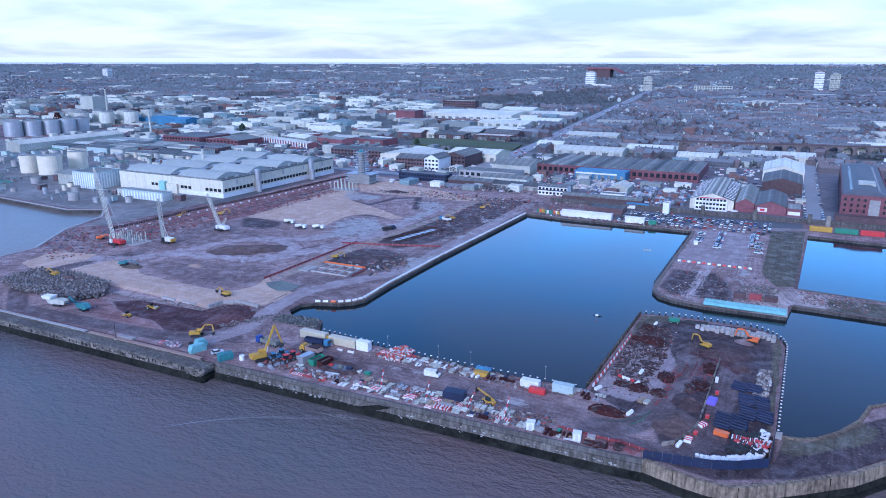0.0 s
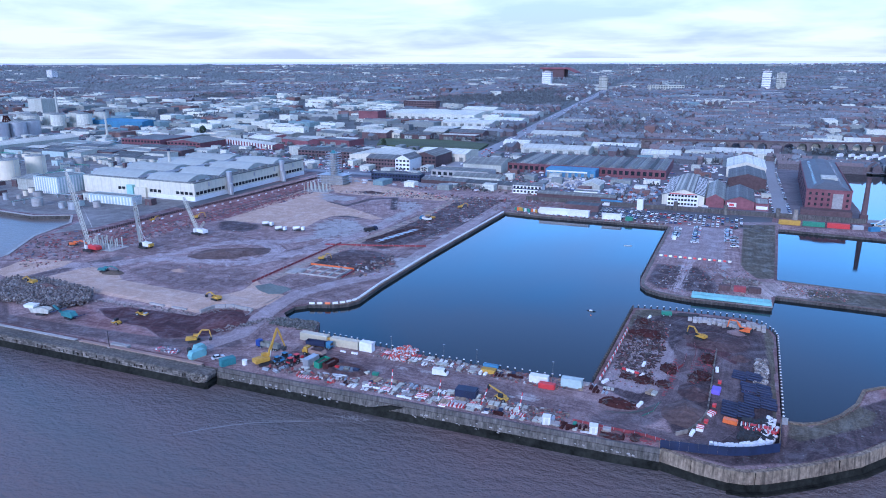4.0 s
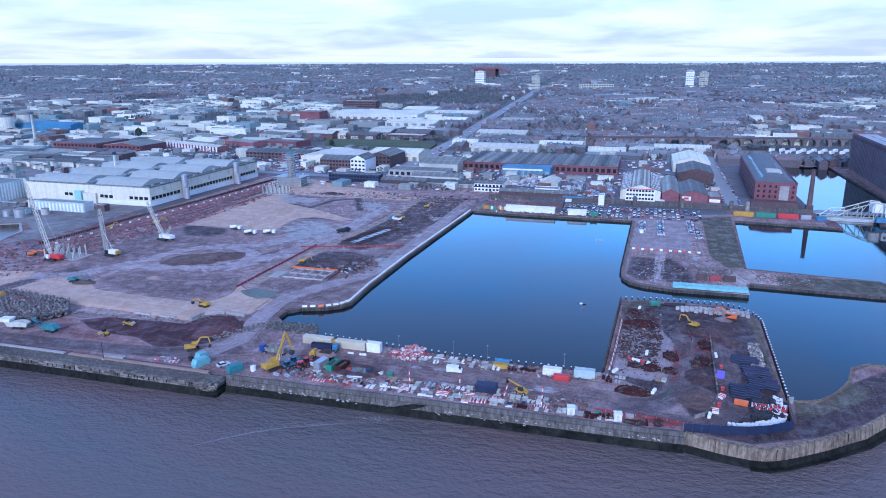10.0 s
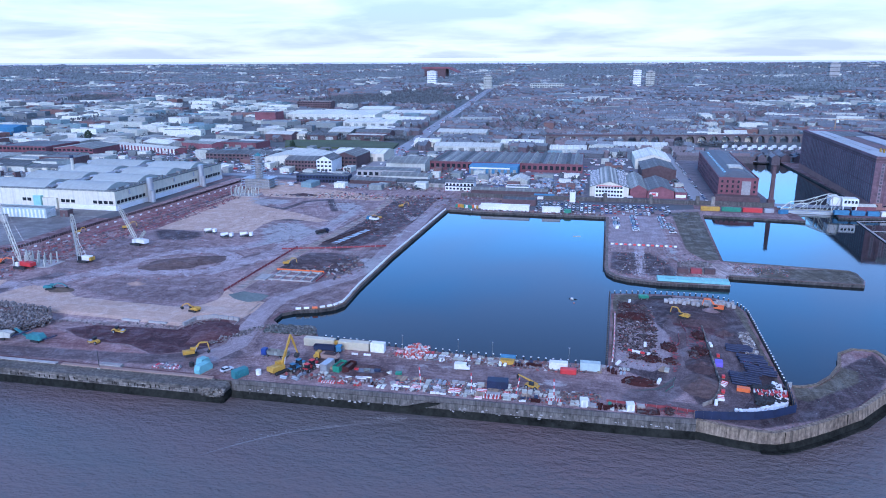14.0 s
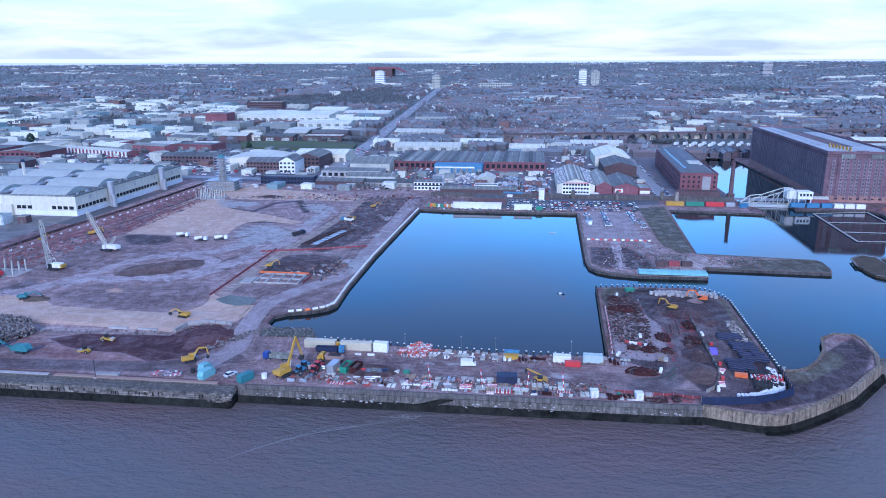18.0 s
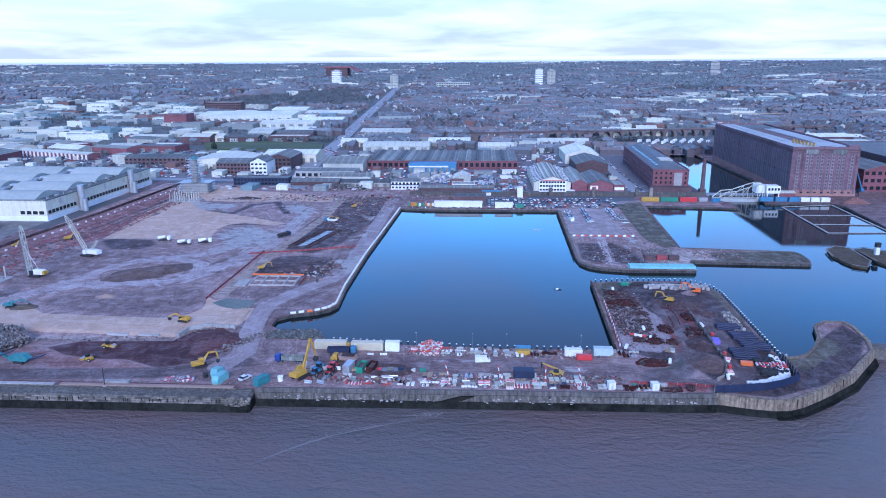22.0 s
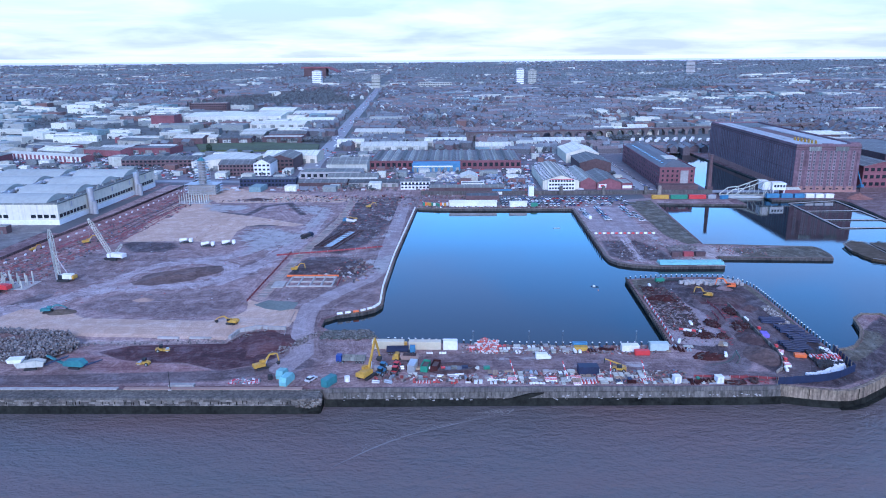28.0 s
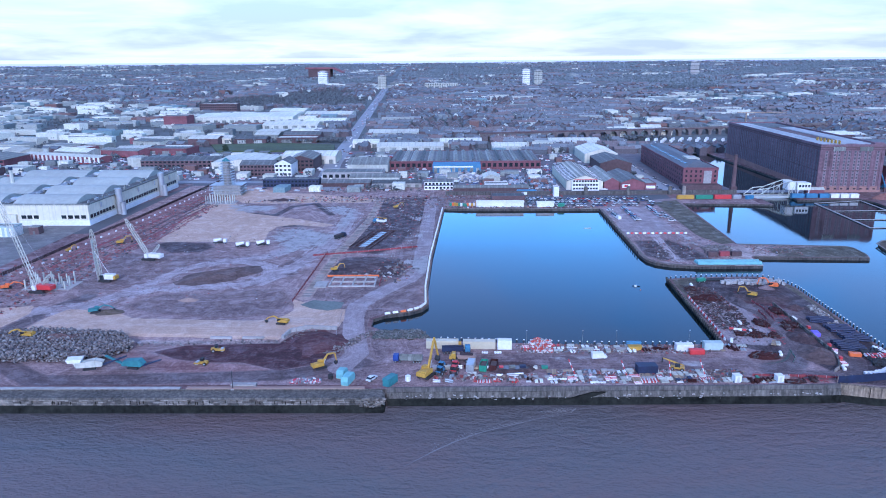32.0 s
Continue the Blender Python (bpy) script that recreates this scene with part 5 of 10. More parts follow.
trees, far_trees = [], []
taken = set()
y = 730.0
while y < 4560:
    grow = max(0, y - 900)
    stepy = 12.0 + grow * 0.0045
    x = -4300.0
    while x < 3200:
        stepx = rng.uniform(8, 15) + grow * 0.0045
        x += stepx
        r_ = math.hypot(x - CX, y - CY)
        if not in_view(x, y) or r_ > 4640 or reserved(x, y):
            continue
        k = kind_at(x, y)
        z = height(x, y)
        ang = round(noise.noise((x / 500, y / 500, 4)) * 5) * 0.3 + rng.gauss(0, 0.03) + (math.pi / 2 if noise.noise((x / 150, y / 150, 1.5)) > 0.08 else 0)
        m = Matrix.Translation((x + rng.uniform(-1.5, 1.5), y + rng.uniform(-2, 2), z)) @ Matrix.Rotation(ang, 4, "Z")
        u = rng.random()
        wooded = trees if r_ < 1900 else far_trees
        if k == "homes":
            leafy = 0.22 * smooth(1500, 3000, r_)
            if u < 0.5 - leafy:
                L = rng.uniform(6.5, 11)
                add_gable(m, L, rng.uniform(7, 8.5), rng.uniform(4.8, 5.8), rng.uniform(2, 3.2))
                if y < 1400:
                    add_box(walls, m @ Matrix.Translation((L * 0.3, 0.5, 0)), 1.1, 0.7, 6, 9)
                    if rng.random() < 0.5:
                        add_gable(m @ Matrix.Translation((-L * 0.2, -4.6, 0)) @ Matrix.Rotation(math.pi / 2, 4, "Z"), 3, 4, 4.6, 1.5)
            elif u < 0.66 - leafy:
                L = rng.uniform(18, 42)
                add_gable(m, L, rng.uniform(7.5, 9), rng.uniform(5, 6.2), rng.uniform(2.2, 3))
                if y < 1500:
                    for q in range(int(L // 8)):
                        add_box(walls, m @ Matrix.Translation((-L / 2 + 4 + q * 8, 0.5, 0)), 1.2, 0.8, 7, 9.6)
            elif u < 0.675 - leafy:
                add_box(flats, m, rng.uniform(20, 50), rng.uniform(12, 18), -2, rng.uniform(5, 11))
            elif u < 0.97:
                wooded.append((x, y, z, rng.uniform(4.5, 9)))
        elif k == "trade":
            cell = (int(x // 58), int(y // 40))
            if u < 0.5 and cell not in taken:
                taken.add(cell)
                L, D, h = rng.uniform(20, 54), rng.uniform(14, 32), rng.uniform(4.5, 8)
                ang = rng.choice((-0.35, -0.3, 0.05, 0.1)) if x < -480 else rng.gauss(0, 0.05)
                m = Matrix.Translation((x, y, z)) @ Matrix.Rotation(ang, 4, "Z")
                if r_ > 1000:
                    add_box(flats, m, L, D, -2, h)
                    for q in range(3):
                        add_box(flats, m @ Matrix.Translation((L * rng.uniform(-0.4, 0.4), D * rng.uniform(-0.3, 0.3), 0)), L * 0.1, D * 0.2, h + 0.01, h + 1.2)
                else:
                    B("trade_unit", x - L / 2, x + L / 2, y - D / 2, y + D / 2, h, rng.choice((M_SHEET, M_GREYROOF, M_BRICK, M_BRICKD, M_CREAM)), rng.choice((M_WHITEROOF, M_WHITEROOF, M_WHITEROOF, M_SHEET, M_GREYROOF, M_DARKROOF, M_SHEET)),
                      "low trade unit with shallow roof among other sheds", "shed", rng.choice((0, 1.8, 3)), "x", z=z, group="trade units", doors=rng.choice((0, 2, 3)), turn=math.degrees(ang))
            elif u > 0.86 and cell not in taken:
                add_gable(m, rng.uniform(8, 16), 8, 5.5, 2.5)
            elif u > 0.6:
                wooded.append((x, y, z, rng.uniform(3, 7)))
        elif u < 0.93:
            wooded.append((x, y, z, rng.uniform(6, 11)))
    y += stepy
# smaller sheds, vans and trees filling the blocks between dock road and viaduct
cars_v = ([], [])
for i in range(5200):
    x, y = rng.uniform(-900, 60), rng.uniform(505, 745)
    if not in_view(x, y) or x < -560 and y < 560 or (-400 < x < -345 and y < 560) or x > 16:
        continue
    w = rng.choice((2, 2, 2, 2.4, 5, 8, 12))
    if any(a - w < x < b + w and c - w * 0.6 < y < d + w * 0.6 for a, b, c, d in FOOT):
        continue
    if abs(x + 240 + (y - 506) * 0.15) < 12 or abs(y - 560 + max(0, x + 400) * 0.3) < 0 or abs(y - 497.5) < 8 or (x < -290 and abs(y - 556) < 8):
        continue
    if not (-460 < x < -265 and 520 < y < 560) and abs(y - 725) > 6:
        m = Matrix.Translation((x, y, 0)) @ Matrix.Rotation(rng.choice((0, 0, math.pi / 2)) + rng.gauss(0, 0.05), 4, "Z")
        if w > 7:
            if len(flats[0]) and rng.random() < 0.55:
                add_box(flats, m, w * rng.uniform(0.8, 1.4), rng.uniform(6, 10), -1, rng.uniform(3, 5.5))
                FOOT.append((x - w * 0.6, x + w * 0.6, y - 5, y + 5))
            else:
                trees.append((x, y, 0, rng.uniform(4, 7)))
        elif w > 4:
            trees.append((x, y, 0, rng.uniform(3, 6)))
        else:
            add_box(cars_v, m, 4.3, 1.8, 0.3, 1.1)
            add_box(cars_v, m @ Matrix.Translation((-0.3, 0, 0)), 2.4, 1.6, 1.1, 1.5)
y = 515.0
while y < 1900:
    y += rng.uniform(7, 26) + max(0, y - 900) * 0.01
    side_x = rng.choice((-4.5, -1.8, 1.8, 4.5))
    xr = (-240 - (y - 506) * 0.27 if y < 560 else -254.5 - (y - 560) * 0.102 if y < 653 else -264 - (y - 653) * 0.0515) + side_x
    m = Matrix.Translation((xr, y, height(xr, y) + 0.3)) @ Matrix.Rotation(math.pi / 2 + 0.05, 4, "Z")
    add_box(cars_v, m, 4.3, 1.8, 0.3, 1.1)
    add_box(cars_v, m @ Matrix.Translation((-0.3, 0, 0)), 2.4, 1.6, 1.1, 1.5)
from_lists("street_vehicles", *cars_v, many("vehicle_paint", [(0.6, 0.6, 0.6), (0.05, 0.05, 0.055), (0.3, 0.31, 0.33), (0.7, 0.7, 0.7), (0.05, 0.08, 0.18), (0.35, 0.04, 0.04), (0.03, 0.03, 0.035), (0.5, 0.51, 0.52)], 0.35, 0.05), "stuff", "parked vehicles in the streets behind the docks", "vehicles")
# walls muted and roofs paled and cooled: distance haze put into the colours
M_HOUSEW = many("house_walls", [(0.130, 0.101, 0.106), (0.109, 0.090, 0.099), (0.159, 0.130, 0.130), (0.454, 0.481, 0.430), (0.119, 0.104, 0.109), (0.124, 0.088, 0.092), (0.168, 0.195, 0.205), (0.130, 0.104, 0.109), (0.105, 0.104, 0.112), (0.119, 0.094, 0.099), (0.130, 0.104, 0.103), (0.099, 0.097, 0.109)], 0.9)
M_HOUSER = many("hazed_house_roofs", [(0.147, 0.164, 0.181), (0.127, 0.139, 0.150), (0.178, 0.130, 0.125), (0.114, 0.131, 0.150), (0.191, 0.207, 0.219), (0.140, 0.157, 0.169), (0.159, 0.131, 0.131), (0.108, 0.121, 0.131)], 0.8)
M_FLATS = many("trade_sheds", [(0.441, 0.441, 0.369), (0.231, 0.242, 0.216), (0.567, 0.557, 0.459), (0.210, 0.226, 0.211), (0.168, 0.092, 0.077), (0.420, 0.420, 0.356), (0.147, 0.155, 0.151), (0.168, 0.242, 0.252), (0.630, 0.619, 0.513), (0.294, 0.304, 0.275), (0.525, 0.525, 0.441), (0.126, 0.132, 0.131)], 0.8)
from_lists("town_house_walls", *walls, M_HOUSEW, "stuff", "red brick terraces of a wide town", "houses")
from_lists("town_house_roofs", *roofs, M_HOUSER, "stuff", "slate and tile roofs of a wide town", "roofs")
from_lists("town_sheds", *flats, M_FLATS, "stuff", "pale and dark flat trade sheds far off", "sheds")


def tree_clumps(name, spots, material, label, lumps=9, bulk=1.0):
    """Crowns of many small ragged clumps."""
    vs, fs = [], []
    octa = ((0, 1, 2), (0, 2, 3), (0, 3, 4), (0, 4, 1), (5, 2, 1), (5, 3, 2), (5, 4, 3), (5, 1, 4))
    r = random.Random(3)
    for x, y, z, h in spots:
        for i in range(lumps):
            a, u = r.random() * math.tau, math.sqrt(r.random())
            t = r.random()
            cx, cy, cz = x + math.cos(a) * u * h * 0.42, y + math.sin(a) * u * h * 0.42, z + h * (0.3 + 0.62 * t * (1 - 0.4 * u))
            s = h * r.uniform(0.09, 0.2) * bulk
            k = len(vs)
            for dx, dy, dz in ((0, 0, 1.2), (1, 0, 0), (0, 1, 0), (-1, 0, 0), (0, -1, 0), (0, 0, -1)):
                vs.append((cx + dx * s * r.uniform(0.5, 1.5), cy + dy * s * r.uniform(0.5, 1.5), cz + dz * s * r.uniform(0.5, 1.4)))
            fs += [tuple(k + q for q in f) for f in octa]
        k = len(vs)
        w = h * 0.03
        vs += [(x - w, y, z - 0.5), (x + w, y - w, z - 0.5), (x + w, y + w, z - 0.5), (x, y, z + h * 0.7)]
        fs += [(k, k + 1, k + 3), (k + 1, k + 2, k + 3), (k + 2, k, k + 3)]
    return from_lists(name, vs, fs, material, "stuff", label, "trees")


tree_clumps("town_trees", trees, M_TREE, "bare winter trees among the houses", 8)
# paler and cooler than M_TREE, so distance haze sits in the twig colour
tree_clumps("far_town_trees", far_trees, mat("haze_pale_twigs", (0.165, 0.188, 0.195), 0.95, 0.35, 0.5, 0.02, 0.2, rand=0.3, island=True), "bare winter woods and garden trees far off", 5, 1.5)
near = []
for i in range(110):
    near.append((rng.uniform(-280, -430), 838 + rng.uniform(0, 12), 1, rng.uniform(5, 8)))
for i in range(60):
    near.append((rng.uniform(-700, -470), rng.uniform(712, 722), 0, rng.uniform(4, 8)))
for i in range(40):
    near.append((rng.uniform(70, 130), rng.uniform(846, 858), 0.5, rng.uniform(5, 9)))
tree_clumps("hedge_trees", near, M_TREE, "bare trees along the field edge", 10)
for x, y, h in ((-692, 771, 15), (-402, 752, 10), (-340, 705, 7)):
    t = thing("evergreen_tree", x, y, 0, 0, "dark rounded evergreen tree", "tree", "evergreens")
    part("trunk", cyl(0.5, -0.5, h * 0.4, 0.3, 8), M_TREE, t)
    bm = bmesh.new()
    for i in range(160):
        a, u, tt = rng.random() * math.tau, rng.random() ** 0.4, rng.random()
        rad = h * 0.33 * math.sin(math.pi * (0.12 + 0.8 * tt)) * u
        s = h * rng.uniform(0.04, 0.08)
        bmesh.ops.create_icosphere(bm, subdivisions=1, radius=s, matrix=pose(rad * math.cos(a), rad * math.sin(a), h * (0.12 + 0.86 * tt), rng.random() * 90, rng.random() * 90) @ Matrix.Diagonal((1, 0.7, 1.2, 1)))
    part("crown", bm, M_EVERGREEN, t)

# ---- the cleared dock site ----
def inside(x, y, pts):
    c = False
    j = len(pts) - 1
    for i in range(len(pts)):
        (xi, yi), (xj, yj) = pts[i], pts[j]
        if (yi > y) != (yj > y) and x < (xj - xi) * (y - yi) / (yj - yi) + xi:
            c = not c
        j = i
    return c


def ragged(pts, step=4.0, amp=1.2, seed=1):
    """A ring of plan points with an uneven outline."""
    out = []
    for i, a in enumerate(pts):
        b = pts[(i + 1) % len(pts)]
        k = max(1, int(math.dist(a, b) / step))
        for q in range(k):
            x, y = a[0] + (b[0] - a[0]) * q / k, a[1] + (b[1] - a[1]) * q / k
            out.append((x + amp * noise.noise((x / 6, y / 6, seed)) * 1.6, y + amp * noise.noise((x / 6, y / 6, seed + 9)) * 1.6))
    return out


def patch(name, pts, z, material, label, category="ground", amp=1.2):
    return solid(name, prism(ragged(pts, 4, amp, z * 50), -0.3, z), material, label, category, kind="structure")


def mound(name, x, y, rx, ry, h, material, label, flat=0.0, turn=0.0, rough=0.25):
    """A heap of earth with an uneven outline."""
    bm = bmesh.new()
    n = 26
    grid = []
    for j in range(n + 1):
        row = []
        for i in range(n + 1):
            u, v = i / n * 2 - 1, j / n * 2 - 1
            r = math.hypot(u, v) * (1 + rough * noise.noise((u * 1.7 + x, v * 1.7 + y, 0)))
            e = max(0.0, 1 - r)
            zz = h * min(1, e / (1 - flat) if flat < 1 else 1) if e > 0 else -0.15
            zz *= 1 + 0.35 * noise.noise((u * 5 + x, v * 5, y)) if e > 0 else 1
            row.append(bm.verts.new((u * rx, v * ry, zz - 0.02)))
        grid.append(row)
    for j in range(n):
        for i in range(n):
            bm.faces.new((grid[j][i], grid[j][i + 1], grid[j + 1][i + 1], grid[j + 1][i]))
    bmesh.ops.recalc_face_normals(bm, faces=bm.faces[:])
    return solid(name, bm, material, label, "heap", m=pose(x, y, 0, 0, 0, turn))


def scatter(name, pts, n, size, material, label, flat=0.5, z=0.0, long=1.0, seed=5, pile=0.0):
    """Loose rubble and scrap inside a ring of plan points, joined: nobody could count it."""
    r = random.Random(seed)
    xs_, ys_ = [p[0] for p in pts], [p[1] for p in pts]
    vs, fs = [], []
    while n > 0:
        x, y = r.uniform(min(xs_), max(xs_)), r.uniform(min(ys_), max(ys_))
        n -= 1
        if not inside(x, y, pts):
            continue
        s = size * r.uniform(0.35, 1.3)
        m = Matrix.Translation((x, y, z + r.random() * pile)) @ Euler((r.gauss(0, 0.2), r.gauss(0, 0.2), r.random() * 6.28)).to_matrix().to_4x4()
        L = s * r.uniform(1, long) if long > 1 else s
        k = len(vs)
        for zz, f in ((-0.1, 1), (s * flat * r.uniform(0.6, 1.4), 0.8)):
            for a, b in ((-L, -s), (L, -s), (L, s), (-L, s)):
                vs.append((m @ Vector((a * f * r.uniform(0.35, 0.6), b * f * r.uniform(0.35, 0.6), zz)))[:])
        fs += [(k, k + 1, k + 5, k + 4), (k + 1, k + 2, k + 6, k + 5), (k + 2, k + 3, k + 7, k + 6), (k + 3, k, k + 4, k + 7), (k + 4, k + 5, k + 6, k + 7)]
    return from_lists(name, vs, fs, material, "stuff", label, "rubble")


def sweep(pts, section, closed=False):
    """A section of (outwards, z) drawn along plan points; outwards is to the right of the way."""
    bm = bmesh.new()
    rows = []
    for i, p in enumerate(pts):
        a = Vector(pts[max(0, i - 1)]); b = Vector(pts[min(len(pts) - 1, i + 1)])
        d = (b - a).normalized()
        nrm = Vector((d.y, -d.x))
        rows.append([bm.verts.new((p[0] + nrm.x * o, p[1] + nrm.y * o, z)) for o, z in section])
    k = len(section)
    for ra, rb in zip(rows, rows[1:]):
        for i in range(k):
            bm.faces.new((ra[i], ra[(i + 1) % k], rb[(i + 1) % k], rb[i]))
    bm.faces.new(rows[0]); bm.faces.new(rows[-1][::-1])
    bmesh.ops.recalc_face_normals(bm, faces=bm.faces[:])
    bmesh.ops.triangulate(bm, faces=[f for f in bm.faces if len(f.verts) > 4])
    return bm


# earth and surfaces
def ruts(name, pts, width, n, z, material, label, seed, w=(0.5, 1.8)):
    """A worn track: many wheel ruts that wander side by side along the same way."""
    rr_ = random.Random(seed)
    vs, fs = [], []
    fine = []
    for a, b in zip(pts, pts[1:]):
        k = max(1, int(math.dist(a, b) / 3))
        fine += [(a[0] + (b[0] - a[0]) * i / k, a[1] + (b[1] - a[1]) * i / k) for i in range(k)]
    fine.append(pts[-1])
    for _ in range(3):
        fine = [fine[0]] + [((a[0] + 2 * b[0] + c[0]) / 4, (a[1] + 2 * b[1] + c[1]) / 4) for a, b, c in zip(fine, fine[1:], fine[2:])] + [fine[-1]]
    for j in range(n):
        o, ww, ph = rr_.gauss(0, width / 3.2), rr_.uniform(*w), rr_.uniform(0, 50)
        i0 = int(rr_.random() ** 2 * len(fine) * 0.5)
        i1 = len(fine) - int(rr_.random() ** 2 * len(fine) * 0.5)
        k0 = len(vs)
        for i in range(i0, i1):
            a, b = fine[max(0, i - 1)], fine[min(len(fine) - 1, i + 1)]
            dx, dy = b[0] - a[0], b[1] - a[1]
            q = math.hypot(dx, dy) or 1
            oo = o + width * 0.22 * noise.noise((i / 9, ph, 0))
            hw = ww * (0.5 + 0.45 * noise.noise((i / 4, ph, 7))) * min(1, (i - i0 + 0.4) / 4, (i1 - i - 0.5) / 4)
            for sgn in (-1, 1):
                u = oo + sgn * hw
                vs.append((fine[i][0] - dy / q * u, fine[i][1] + dx / q * u, z + j * 0.0021))
        for i in range(i1 - i0 - 1):
            k = k0 + i * 2
            fs.append((k, k + 2, k + 3, k + 1))
    ob = from_lists(name, vs, fs, material, "stuff", label, "track")
    return ob



def ring_reach(px, py, pts, closed=True):
    """Distance from many plan points to a ring or a line, inside counted positive, with how far along and aside it lies."""
    best, side, way = np.full(px.shape, 1e9), np.zeros(px.shape), np.zeros(px.shape)
    ins, run = np.zeros(px.shape, bool), 0.0
    for a, b in zip(pts, pts[1:] + (pts[:1] if closed else [])):
        dx, dy = b[0] - a[0], b[1] - a[1]
        L = math.hypot(dx, dy) or 1e-6
        t = np.clip(((px - a[0]) * dx + (py - a[1]) * dy) / (L * L), 0, 1)
        d = np.hypot(px - a[0] - t * dx, py - a[1] - t * dy)
        near_ = d < best
        best = np.where(near_, d, best)
        side = np.where(near_, ((px - a[0]) * dy - (py - a[1]) * dx) / L, side)
        way = np.where(near_, run + t * L, way)
        run += L
        if closed and abs(dy) > 1e-9:
            ins ^= ((a[1] > py) != (b[1] > py)) & (px < dx * (py - a[1]) / dy + a[0])
    return (np.where(ins, best, -best) if closed else best), side, way


# the cleared site: one churned sheet, with its spreads of sand, clay, water and soil in plan
CLAY_WAY = [(-330, 226), (-298.7, 240.7), (-291.9, 253.5), (-277.2, 264.4), (-253.4, 265.8), (-237, 271.1), (-228.5, 283.4), (-222.2, 303.7), (-215.9, 328.6), (-211.3, 365.3), (-211.7, 425.2)]
CLAY_LOOP = [(-290, 262), (-281.1, 280.4), (-277.3, 294.3), (-262.7, 306.7), (-247.4, 306.5), (-236.7, 297.7), (-232.7, 283.2), (-237.4, 272)]
CLAY_SIDE = [(-262.7, 306.7), (-242.2, 315.6), (-229.7, 340.2)]
DOCK_WAY = [(-160.3, 470), (-160.3, 385.8), (-160.3, 331.8), (-160.7, 291.2), (-165.2, 275.4), (-177.7, 254.1), (-184.2, 238.9), (-184, 225.3), (-181.5, 207.4), (-178, 190), (-182, 178)]
WALL_WAY = [(-176, 182), (-200, 172.5), (-240, 170), (-279.4, 168.5), (-303.3, 185), (-316.1, 210.4), (-311.7, 235.3), (-305, 252)]
PANEL_WAY = [(-198.6, 472.2), (-197.8, 408.2), (-202.8, 348.1), (-205.6, 321), (-207.5, 279.1), (-208.5, 249.8)]
BROWN_WAY = [(-284.8, 425.2), (-262.6, 418.9), (-258.3, 446), (-243.2, 457.1), (-225.6, 419)]
STONE_LINE = [(-270, 200.9), (-247.3, 200.1), (-225.6, 200.4), (-206.7, 199.4), (-205.1, 210.1), (-200.1, 214)]
SAND_NEAR = [(-309.4, 211.3), (-308.3, 225.9), (-304.7, 236.1), (-285, 234), (-273, 225.3), (-250.1, 223.4), (-223.3, 221.8), (-214.8, 223.6), (-209.9, 233.9), (-213.5, 248.1), (-195.8, 234.7), (-188.7, 235.2), (-187.5, 222.1), (-188.5, 212.9), (-203.4, 213.8), (-207, 211.8), (-207.7, 201.5), (-250.1, 204.4), (-292, 206.3)]
